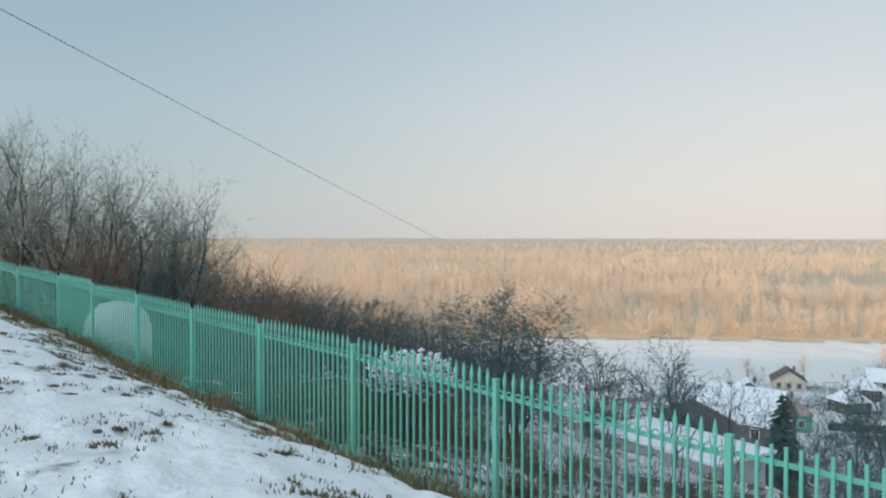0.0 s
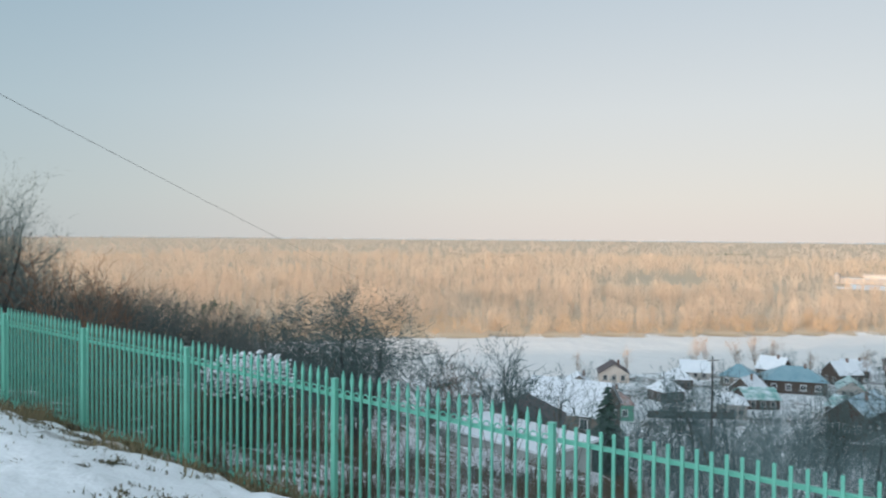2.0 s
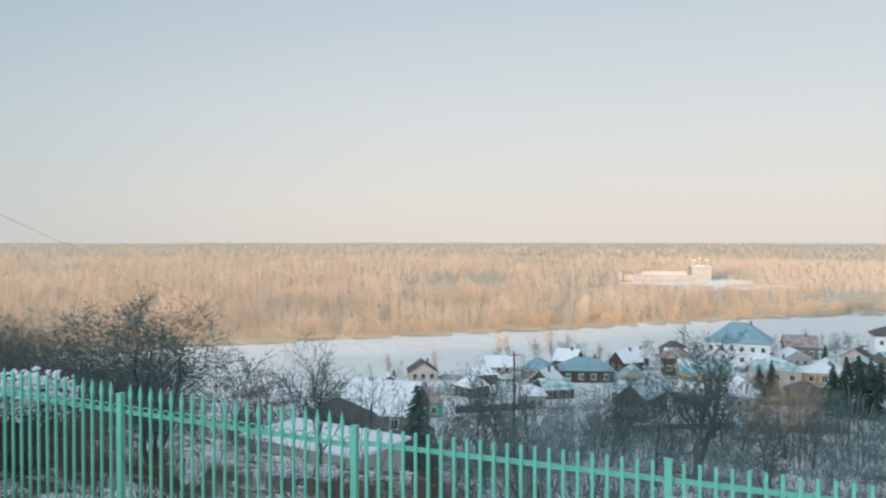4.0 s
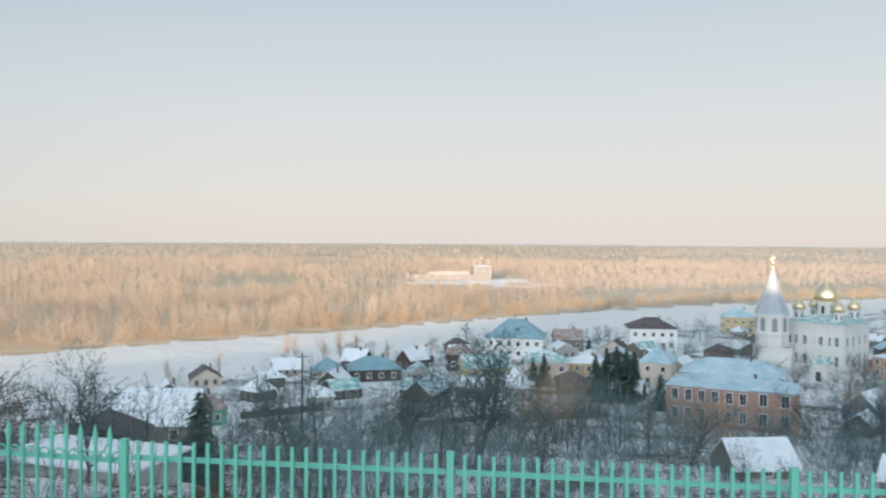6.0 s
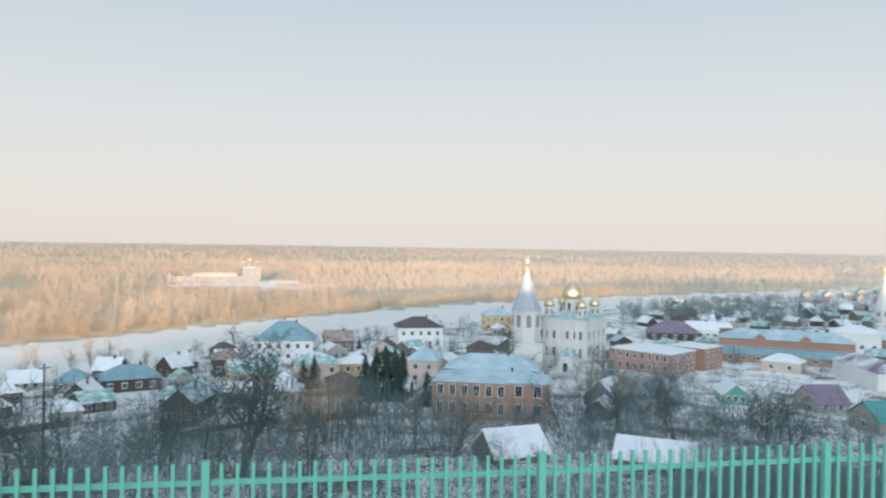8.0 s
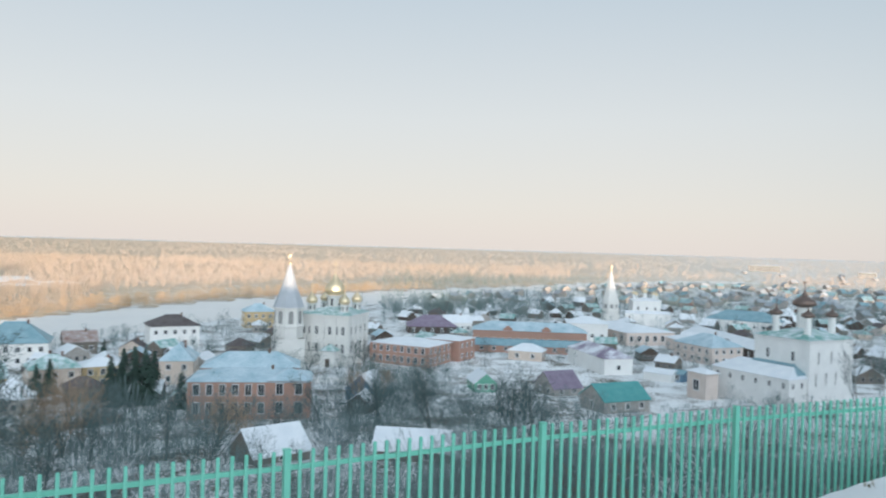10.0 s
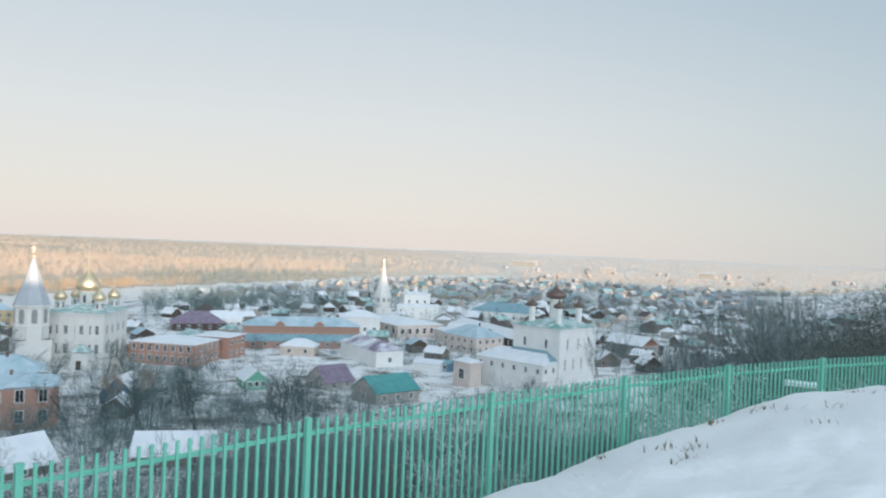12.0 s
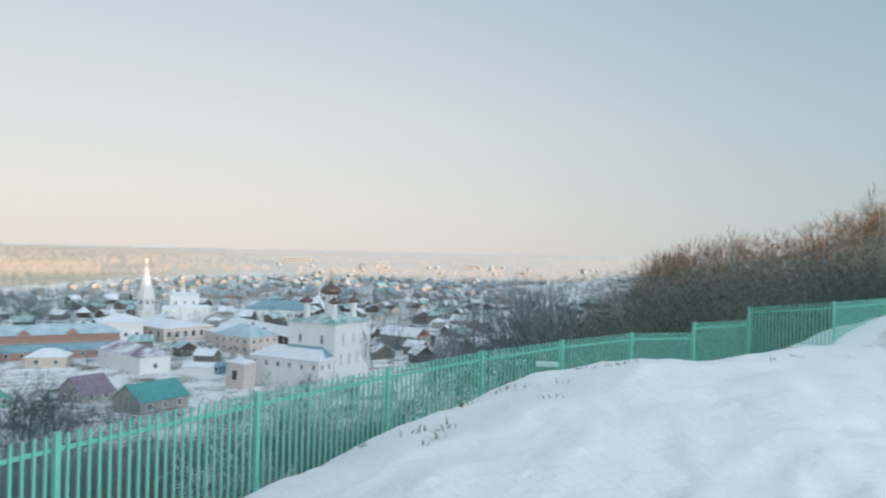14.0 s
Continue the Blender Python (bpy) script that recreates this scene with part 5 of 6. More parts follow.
for az, d, el in ((13.0, 46, -0.145), (15.5, 47, -0.15), (10.8, 44, -0.135), (12.0, 26, -0.2), (17.5, 48, -0.16), (20.5, 56, -0.155), (23, 60, -0.165)):
    x, y = polar(az, d)
    rng.choice(bush if d < 50 else mid).put(x, y, rng.uniform(0, 360), d * el + EYE - gz(x, y))
x, y = polar(17, 30)
rng.choice(mid).put(x, y, 10, 5.5)

# slope below the fence
for k in range(120):
    az = rng.uniform(8, 112)
    d = rng.uniform(14, 120)
    x, y = polar(az, d)
    s0 = float(along(np.array([x]), np.array([y]))[0][0])
    if s0 > -5 or (9 < az < 28 and d < 50):
        continue
    cap = -d * np.interp(az, [8, 30, 58, 61, 78, 81, 90, 112], [0.22, 0.215, 0.21, 0.29, 0.29, 0.22, 0.245, 0.23]) + EYE - gz(x, y)
    if cap < 1.2:
        continue
    if d < 45 or cap < 3:
        rng.choice(bush).put(x, y, rng.uniform(0, 360), min(cap, rng.uniform(1.6, 4.0)))
    else:
        rng.choice(mid).put(x, y, rng.uniform(0, 360), min(cap, rng.uniform(4, 9)))
# grey woods where the slope bends, and the wooded hill
for k in range(13):
    az, d = rng.uniform(113, 125), rng.uniform(70, 150)
    x, y = polar(az, d)
    top = -d * np.interp(az, [113, 117, 125], [0.12, 0.065, 0.07]) * rng.uniform(1.0, 1.5)
    h = top + EYE - gz(x, y)
    if h > 2.5:
        rng.choice(town).put(x, y, rng.uniform(0, 360), min(h, 13))
for k in range(46):
    az, d = rng.uniform(124.5, 147), rng.uniform(48, 110)
    x, y = polar(az, d)
    top = d * (np.interp(az, [123.5, 127, 130.8, 134, 136.5, 138.2, 140.4, 147], [-0.03, 0.015, 0.03, 0.037, 0.05, 0.064, 0.083, 0.11]) - rng.uniform(0, 0.035))
    h = top + EYE - gz(x, y)
    if h > 2.5:
        rng.choice(mid).put(x, y, rng.uniform(0, 360), min(h, 12))

# a large tree at the foot of the slope
oak = bare_tree("bare_tree", "large spreading leafless tree at the foot of the slope", "tree", 64, 14.0, group=G1, thin=0.05, least=0.02, levels=4, kids=(2, 2, 2, 2), cuts=(5, 4, 3, 2, 1), wide=(25, 58), r0=0.02, first=0.2, wob=0.22, stems=2)
x, y = polar(44.4, 102)
ob = oak.put(x, y, 30, -0.105 * 102 + EYE - gz(x, y))
ob.scale = (ob.scale.x * 1.6, ob.scale.y * 1.6, ob.scale.z)
for az, d, el in ((38.5, 108, 0.165), (72, 150, 0.145), (76, 142, 0.15)):
    x, y = polar(az, d)
    oak.put(x, y, rng.uniform(0, 360), -el * d + EYE - gz(x, y))

# slender trees with warm brown twigs before the houses
warm = bare_tree("bare_tree", "slender leafless tree with warm brown twigs", "tree", 66, 12.0, twig=WARMTWIG, group=G1, thin=0.05, least=0.014, levels=4, kids=(2, 2, 2, 2), cuts=(6, 3, 2, 2, 1), wide=(15, 40), r0=0.012, first=0.1, stems=3)
for az, d, h in ((49.0, 132, 14), (50.4, 128, 15), (51.6, 135, 13), (47.8, 126, 10), (60.5, 128, 11), (61.8, 126, 10), (70.5, 172, 11), (72.2, 178, 10)):
    x, y = polar(az, d)
    warm.put(x, y, rng.uniform(0, 360), h)

# dark trees in front of the sheds, thin ones before the cathedral
for k, (az, d, h) in enumerate(((60.8, 96, 9.5), (62.3, 92, 8.5), (63.4, 99, 7.0), (66.6, 97, 6.5), (69.2, 101, 8.5), (71.0, 99, 7.0), (73.4, 100, 5.0), (76.6, 101, 6.5), (78.6, 104, 7.5))):
    x, y = polar(az, d)
    mid[k % 4].put(x, y, 47 * k, h)
for k, (az, d, h) in enumerate(((63.9, 203, 12), (65.4, 207, 10), (66.7, 204, 13), (69.0, 208, 9), (71.2, 212, 12))):
    x, y = polar(az, d)
    town[k % 4].put(x, y, 71 * k, h)

# trees of the town
def town_tree(az, d, h, model=None):
    x, y = polar(az, d)
    (model or rng.choice(town)).put(x, y, rng.uniform(0, 360), h)


for az, d, h in ((66, 262, 16), (67.5, 255, 13), (63.6, 225, 14), (70, 222, 11), (46, 190, 12), (43, 170, 10), (57, 120, 12), (55, 128, 11), (52, 115, 10), (60, 118, 12), (64, 122, 10)):
    town_tree(az, d, h)
for az, d, h in ((30.2, 226, 12), (31.0, 229, 10), (33, 228, 11), (34.2, 230, 13), (35.1, 229, 12), (37.5, 226, 9), (22, 206, 8), (25.5, 212, 9), (41, 232, 10)):
    town_tree(az, d, h, golden)
for k in range(46):  # taller trees at the foot of the slope
    az, d = (rng.uniform(20, 50), rng.uniform(95, 138)) if k < 20 else (rng.uniform(62, 84), rng.uniform(122, 172)) if k < 38 else (rng.uniform(99, 112), rng.uniform(150, 200))
    x, y = polar(az, d)
    h = -d * rng.uniform(0.15, 0.2) + EYE - gz(x, y)
    if h > 3 and clear_of_houses(x, y, 6):
        town_tree(az, d, min(h, 17))
for k in range(60):
    az, d = rng.uniform(16, 118), rng.uniform(125, 330)
    x, y = polar(az, d)
    if in_river(x, y, 3) or y > 250:
        continue
    if open_lot(x, y) or any((x - u) ** 2 + (y - v) ** 2 < 49 for u, v in taken):
        continue
    town_tree(az, d, rng.uniform(4, 9))

def thicket_kinds(seed, count, levels, least, **kw):
    """Bare trees of height 1 as slivers."""
    g = np.random.RandomState(seed)
    out = []
    for k in range(count):
        t, c = grow(seed * 10 + k, 8.0, levels=levels, **kw)
        tri = ribbons(t + c, g, least)
        out.append(tri / tri[..., 2].max())
    return out


def thicket(name, label, rows, kinds_, material, seed):
    """Many bare trees in one mesh; rows of x, y, height."""
    rows = np.array(rows)
    pts = np.stack([rows[:, 0], rows[:, 1], hill(rows[:, 0], rows[:, 1]) - 0.1], 1)
    return woods(name, label, pts, rows[:, 2], np.ones(len(rows)), material, seed, kinds_)


def spruce_model(seed, h):
    """A spruce: trunk and whorls of drooping boughs made of many small sprays."""
    g = random.Random(seed)
    ob = thing("spruce", "dark green spruce among the houses", "tree", pose(0, 0, -500), "spruces in the town")
    v, f = tubes([(0, 0, -0.3, 0.14, 0, 0, h, 0.02)], 6)
    part("trunk", fast_mesh("trunk", v, f, BARK), ob)
    V, F = [], []
    z = h * 0.08
    while z < h * 0.98:
        reach = (h - z) * 0.27 * g.uniform(0.8, 1.1) + 0.15
        for k in range(9):
            a = g.uniform(0, 2 * math.pi)
            for j in range(5):
                r = reach * (j + 1) / 5 * g.uniform(0.85, 1.1)
                w = reach * 0.16 + 0.1
                c = Vector((math.cos(a) * r, math.sin(a) * r, z - r * 0.35 + g.uniform(-0.1, 0.1)))
                side = Vector((-math.sin(a), math.cos(a), g.uniform(-0.3, 0.3))) * w
                out = Vector((math.cos(a), math.sin(a), -0.5)) * w * 1.6
                n = len(V)
                V += [c - side - out * 0.3, c + side - out * 0.3, c + out]
                F.append((n, n + 1, n + 2))
        z += h * 0.035
    part("crown", fast_mesh("crown", np.array([tuple(q) for q in V]), np.array(F), NEEDLES), ob, "dark green needle boughs")
    return Planter(ob, h)


spruces = [spruce_model(3, 9.0), spruce_model(4, 9.0)]
x, y = polar(24.1, 84)
spruces[0].put(x, y, 20, -0.188 * 84 + EYE - gz(x, y))
for az, d, h in ((53.2, 186, 10.5), (54.0, 188, 12), (54.7, 187, 12.5), (55.4, 187, 12), (56.0, 185, 11.5), (53.8, 178, 10), (54.8, 180, 10.5), (55.6, 179, 10.5), (48.6, 196, 8), (49.4, 198, 9), (52.7, 250, 7), (57.8, 172, 8), (24.2, 118, 10), (23.5, 120, 8), (60, 175, 7), (88, 480, 9)):
    x, y = polar(az, d)
    rng.choice(spruces).put(x, y, rng.uniform(0, 360), h)


# ---- woods of the flood plain ----
def broom_trees(seed, count, twigs, low=0.12, wide=0.25, thick=0.012):
    """Bare trees as sheaves of slivers that fill an egg-shaped crown, in units of their height."""
    g = np.random.RandomState(seed)
    kinds_ = []
    for _ in range(count):
        tri = []
        for a in (0.0, 1.6):
            c, s_ = math.cos(a) * 0.011, math.sin(a) * 0.011
            tri.append([(-c, -s_, -0.02), (c, s_, -0.02), (0, 0, 0.9)])
        lean, squash = g.uniform(0, 6.28), g.uniform(0.65, 1.0)
        for k in range(twigs):
            a, z1 = g.uniform(0, 6.28), 1 - (1 - low - 0.12) * g.uniform(0, 1) ** 1.15
            round_ = math.sin(math.pi * min(max((z1 - low) / (1.06 - low), 0.02), 1.0)) ** 0.7
            r = wide * round_ * g.uniform(0.25, 1.0) ** 0.6 * (squash + (1 - squash) * abs(math.cos(a - lean)))
            t = np.array([math.cos(a) * r, math.sin(a) * r, z1])
            b = np.array([t[0] * 0.6, t[1] * 0.6, max(z1 - g.uniform(0.14, 0.34), 0.0)])
            w = np.cross(t - b, g.normal(0, 1, 3))
            w = w / (np.linalg.norm(w) + 1e-9) * thick * g.uniform(0.6, 1.6)
            m_ = b * 0.45 + t * 0.55
            tri.append([tuple(b), tuple(m_ + w), tuple(t)])
        kinds_.append(np.array(tri))
    return kinds_


def woods(name, label, pts, heights, widths, material, seed, kinds_=None):
    g = np.random.RandomState(seed)
    kinds_ = kinds_ or broom_trees(seed, 8, 40)
    V = []
    pick = g.randint(0, len(kinds_), len(pts))
    turn = g.uniform(0, 6.28, len(pts))
    for k, tri in enumerate(kinds_):
        m = pick == k
        p, h, w, a = pts[m], heights[m], widths[m], turn[m]
        c, s_ = np.cos(a)[:, None, None], np.sin(a)[:, None, None]
        t = tri[None]
        X = (t[..., 0] * c - t[..., 1] * s_) * (h * w)[:, None, None] + p[:, 0][:, None, None]
        Y = (t[..., 0] * s_ + t[..., 1] * c) * (h * w)[:, None, None] + p[:, 1][:, None, None]
        Z = t[..., 2] * h[:, None, None] + p[:, 2][:, None, None]
        V.append(np.stack([X, Y, Z], -1).reshape(-1, 3))
    V = np.concatenate(V)
    me = fast_mesh(name, V, np.arange(len(V)).reshape(-1, 3), material)
    return tagged(new(name, me), label, "woods", kind="stuff")


def plain_points(seed, count, a0, a1, r0, r1, power):
    """Points of the plain beyond the river, denser near the eye as power falls."""
    g = np.random.RandomState(seed)
    a = np.radians(g.uniform(a0, a1, count))
    r = (r0 ** power + (r1 ** power - r0 ** power) * g.uniform(0, 1, count)) ** (1 / power)
    x, y = r * np.sin(a), r * np.cos(a)
    fb = np.array(FAR_BANK)
    ok = y > np.interp(x, fb[:, 0], fb[:, 1]) + 10
    ok |= (np.degrees(a) > 84) & (r > 900)
    ok &= r > np.interp(np.degrees(a), [46, 52, 62, 70, 84], [0, 540, 640, 850, 950])
    ok &= g.uniform(0, 1, count) < np.clip(np.interp(np.degrees(a), [40, 62, 72, 86], [1.0, 0.8, 0.75, 0.2]) + np.interp(r, [900, 1600, 2600], [0, 0.15, 0.4]), 0, 1)
    # the clearing round the monastery and glades
    ok &= np.hypot(x - 487, y - 525) > 75
    ok &= ~((np.abs(x - y * 0.93 - 15) < 34) & (r > 560) & (r < 730))
    glade = np.sin(x * 0.011 + 1.3) * np.sin(y * 0.008 + 0.4) + 0.5 * np.sin(x * 0.031) * np.sin(y * 0.027)
    ok &= glade < 0.72
    x, y = x[ok], y[ok]
    return np.stack([x, y, hill(x, y)], 1)


g = np.random.RandomState(5)
def stand_heights(p, low, high):
    """Tree heights that swell and sink in stands."""
    k = np.array([noise.noise(Vector((a, b, 0)) * 0.014) + 0.6 * noise.noise(Vector((a, b, 5)) * 0.05) for a, b, _ in p])
    return (low + (high - low) * (k * 0.9 + 0.45)).clip(low * 0.6, high) * g.uniform(0.75, 1.2, len(p)) * np.interp(np.degrees(np.arctan2(p[:, 0], p[:, 1])), [38, 60], [1.0, 0.6])


p = plain_points(1, 7600, -34, 84, 286, 560, 1.4)
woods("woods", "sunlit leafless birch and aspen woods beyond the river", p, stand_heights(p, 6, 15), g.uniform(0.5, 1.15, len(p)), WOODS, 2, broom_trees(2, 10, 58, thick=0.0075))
p = plain_points(8, 19000, -34, 84, 540, 1350, 1.2)
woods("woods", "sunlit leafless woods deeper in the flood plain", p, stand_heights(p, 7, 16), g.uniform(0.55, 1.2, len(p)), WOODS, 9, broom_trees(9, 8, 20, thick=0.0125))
p = plain_points(3, 9500, -36, 66, 1300, 4600, 1.0)
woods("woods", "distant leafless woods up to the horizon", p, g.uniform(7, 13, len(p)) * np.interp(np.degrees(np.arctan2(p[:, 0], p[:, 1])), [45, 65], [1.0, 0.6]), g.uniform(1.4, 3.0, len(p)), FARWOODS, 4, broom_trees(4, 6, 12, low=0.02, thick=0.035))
bearing = np.radians(g.uniform(42, 86, 9000))
reach = 560 + 850 * g.uniform(0, 1, 9000)
px_, py_ = reach * np.sin(bearing), reach * np.cos(bearing)
free = (py_ > np.interp(px_, [q[0] for q in FAR_BANK], [q[1] for q in FAR_BANK]) + 25) & (np.hypot(px_ - 487, py_ - 525) > 75) & (reach > np.interp(np.degrees(bearing), [46, 60, 70, 84], [560, 620, 760, 900]))
p = np.stack([px_[free], py_[free], hill(px_[free], py_[free])], 1)
woods("woods", "low birch woods in the river's bend, haze in their colour", p, g.uniform(4, 9, len(p)), g.uniform(0.7, 1.4, len(p)), HAZEWOODS, 26, broom_trees(26, 6, 22, low=0.0, thick=0.015))
bearing = np.radians(g.uniform(56, 142, 13000))
reach = 1000 + 3600 * g.uniform(0, 1, 13000) ** 1.3
px_, py_ = reach * np.sin(bearing), reach * np.cos(bearing)
free = ~in_river(px_, py_, 10) & (np.sin(px_ * 0.006 + 1) * np.sin(py_ * 0.005) + 0.6 * np.sin(px_ * 0.017) * np.sin(py_ * 0.013) < np.interp(reach, [1000, 1800, 2600], [0.0, 0.35, 0.9]))
p = np.stack([px_[free], py_[free], hill(px_[free], py_[free])], 1)
woods("woods", "woods beyond the far quarters, paled to imitate haze", p, g.uniform(4.5, 9, len(p)), g.uniform(1.4, 2.8, len(p)), HAZEWOODS, 24, broom_trees(24, 6, 14, low=0.0, thick=0.03))
# dark stands of spruce among them
STANDS = ((15.8, 1300, 24, 26), (32.6, 1700, 30, 30), (41.9, 1090, 20, 18))
p = np.array([polar(-4.7, 365)] * 18) + g.normal(0, 1, (18, 2)) * (6, 4)
for az, d, n, wide_ in STANDS:
    p = np.concatenate([p, np.array([polar(az, d)] * n) + g.normal(0, 1, (n, 2)) * (wide_, wide_ * 0.6)])
p = np.stack([p[:, 0], p[:, 1], hill(p[:, 0], p[:, 1])], 1)
woods("conifers", "dark spruces standing among the leafless woods", p, g.uniform(4, 8, len(p)), g.uniform(0.9, 1.4, len(p)), NEEDLES, 14, broom_trees(14, 4, 60, low=0.0, wide=0.22, thick=0.03))

# willows along the far bank
xs = g.uniform(-260, 640, 1100)
ys = np.interp(xs, [q[0] for q in FAR_BANK], [q[1] for q in FAR_BANK]) + 4 + g.uniform(0, 1, 1100) ** 2 * 34
p = np.stack([xs, ys, hill(xs, ys)], 1)
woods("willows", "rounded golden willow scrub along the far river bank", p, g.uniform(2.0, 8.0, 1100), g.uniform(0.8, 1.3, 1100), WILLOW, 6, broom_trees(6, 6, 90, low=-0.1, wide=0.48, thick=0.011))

# thickets of the slope, the gardens and the far quarters
shrubby = thicket_kinds(3, 6, 2, 0.011, kids=(2, 2), cuts=(3, 2, 1), wide=(15, 50), r0=0.006, first=0.05, stems=4)
treeish = thicket_kinds(4, 6, 3, 0.011, kids=(2, 2, 1), cuts=(4, 3, 2, 1), wide=(20, 50), r0=0.012, first=0.15)
branchy = thicket_kinds(5, 5, 4, 0.011, kids=(2, 2, 2, 1), cuts=(5, 3, 2, 1, 1), wide=(24, 58), r0=0.013, first=0.12, up=0.06)
airy = broom_trees(21, 8, 56, low=0.08, wide=0.36, thick=0.008)
loose = broom_trees(22, 6, 26, low=0.05, wide=0.36, thick=0.014)
rows = []
for k in range(2300):
    az, d = rng.uniform(4, 113) if k < 1300 else rng.uniform(76, 113), rng.uniform(34, 132) if k < 1300 else rng.uniform(22, 110)
    x, y = polar(az, d)
    if float(along(np.array([x]), np.array([y]))[0][0]) > -8 or (9 < az < 28 and d < 52):
        continue
    cap = -d * np.interp(az, [4, 14, 24, 32, 68, 78, 88, 113], [0.19, 0.22, 0.215, 0.185, 0.19, 0.205, 0.235, 0.22]) + EYE - gz(x, y)
    if 61 < az < 78 and d < 113:
        cap -= d * 0.065
    if cap > 1.5 and clear_of_houses(x, y, 6) and noise.noise(Vector((x, y, 0)) * 0.05) > (0.02 if 46 < az < 76 and d > 70 else -0.25):
        rows.append((x, y, min(cap, rng.uniform(3, 10))))
thicket("thicket", "leafless brush and saplings on the snowy slope", rows, shrubby + treeish[:2], THICKET, 31)
rows = []
for k in range(6500):
    az, d = rng.uniform(14, 122), rng.uniform(112, 340)
    x, y = polar(az, d)
    if in_river(x, y, 2) or y > 250 or not clear_of_houses(x, y, 6.5) or open_lot(x, y) or noise.noise(Vector((x, y, 7)) * 0.035) < -0.05:
        continue
    rows.append((x, y, rng.uniform(2.5, 7.0)))
for k in range(110):
    az, d = rng.uniform(24, 62), rng.uniform(104, 168)
    x, y = polar(az, d)
    if clear_of_houses(x, y, 4.5):
        rows.append((x, y, rng.uniform(6, 12)))
for k in range(700):
    az, d = rng.uniform(22, 62), rng.uniform(138, 232)
    x, y = polar(az, d)
    if not in_river(x, y, 1) and clear_of_houses(x, y, 5):
        h = rng.uniform(2.5, 6.0)
        if noise.noise(Vector((x, y, 11)) * 0.06) > -0.05:
            rows.append((x, y, h))
for az, d, n, spread in ((76, 168, 60, 10), (76.5, 146, 28, 9), (73, 172, 50, 9), (72.5, 195, 70, 9), (68, 140, 60, 12), (74, 150, 60, 12), (78, 160, 18, 10), (63, 205, 30, 8)):
    cx, cy = polar(az, d)
    for k in range(n):
        x, y = rng.gauss(cx, spread), rng.gauss(cy, spread)
        if clear_of_houses(x, y, 5):
            rows.append((x, y, rng.uniform(4, 8)))
thicket("garden_thicket", "leafless garden trees and bushes between the houses", rows, airy + shrubby[:2] + treeish[:1], THICKET, 32)
rows = []
for k in range(60):
    az, d = rng.uniform(75, 83), rng.uniform(385, 470)
    rows.append((*polar(az, d), rng.uniform(9, 14)))
for k in range(5200):
    az, d = rng.uniform(72, 126), rng.uniform(335, 960)
    x, y = polar(az, d)
    if not in_river(x, y, 4) and clear_of_houses(x, y, 7):
        rows.append((x, y, rng.uniform(4, 9)))
for az, d, n, spread in ((78.5, 430, 120, 24), (83, 440, 70, 18), (75, 420, 50, 16), (92, 520, 60, 25), (104, 480, 60, 25), (112, 420, 60, 20)):
    cx, cy = polar(az, d)
    for k in range(n):
        rows.append((rng.gauss(cx, spread), rng.gauss(cy, spread), rng.uniform(7, 13)))
thicket("far_trees", "leafless trees of the distant quarters", rows, loose, THICKET, 33)
rows = []
crest = ([110, 112, 114, 117, 120.5, 122.5, 124.2, 127, 130.8, 134, 136.5, 138.2, 140.4, 148], [-0.11, -0.06, -0.024, -0.015, -0.03, -0.05, 0.0, 0.02, 0.032, 0.037, 0.05, 0.064, 0.083, 0.12])
for k in range(500):
    az, d = rng.uniform(109.5, 148), rng.uniform(45, 190)
    x, y = polar(az, d)
    h = d * (np.interp(az, *crest) - rng.uniform(0.0, 0.03) - np.interp(az, [124, 128, 140], [0, 0.018, 0.03])) + EYE - gz(x, y)
    if h > 2.2 and (az > 122 or (96 < d < 160 and rng.random() < 0.12)):
        rows.append((x, y, min(h, 20)))
thicket("hill_woods", "leafless wood on the shaded hillside beyond the fence", rows, branchy, SHADETWIG, 34)
rows = []
for k in range(46):
    az, d = rng.uniform(111, 120.5), rng.uniform(98, 155)
    x, y = polar(az, d)
    h = d * (np.interp(az, *crest) - rng.uniform(0.0, 0.035)) + EYE - gz(x, y)
    if h > 3 and noise.noise(Vector((x, y, 9)) * 0.06) > -0.2:
        rows.append((x, y, min(h, 19)))
thicket("copse", "grey leafless copse where the slope bends", rows, airy + branchy[:2], COPSE, 37)
rows = []
for k in range(420):
    az, d = rng.uniform(125, 148), rng.uniform(130, 270)
    x, y = polar(az, d)
    h = d * (np.interp(az, *crest) - rng.uniform(-0.004, 0.03)) + EYE - gz(x, y)
    if h > 3:
        rows.append((x, y, min(h, 17)))
thicket("hill_woods", "leafless trees on the hill's crest, low sun painted russet", rows, branchy[:2] + airy[:4], SUNTWIG, 36)
rows = []
for k in range(270):
    az, d = rng.uniform(-36, 6), rng.uniform(30, 75)
    d = beyond(az, d)
    x, y = polar(az, d)
    low_ = d * np.interp(az, [-36, -24, -17, -12, -5, 3], [0.035, 0.035, 0.025, 0.04, 0.07, 0.105])
    rows.append((x, y, min(max(-low_ * rng.uniform(1.0, 1.5) + EYE - gz(x, y), 2.0), 11)))
g_ = random.Random(77)
for k in range(80):
    az = g_.uniform(-24, 2)
    d = beyond(az, g_.uniform(30, 60))
    x, y = polar(az, d)
    low_ = d * np.interp(az, [-24, -17, -12, -5, 3], [0.035, 0.025, 0.04, 0.07, 0.105])
    rows.append((x, y, min(max(-low_ * g_.uniform(1.0, 1.6) + EYE - gz(x, y), 2.0), 11)))
thicket("hill_woods", "leafless brush below the high end of the fence", rows, branchy[:3] + shrubby[:2], BRUSH, 35)

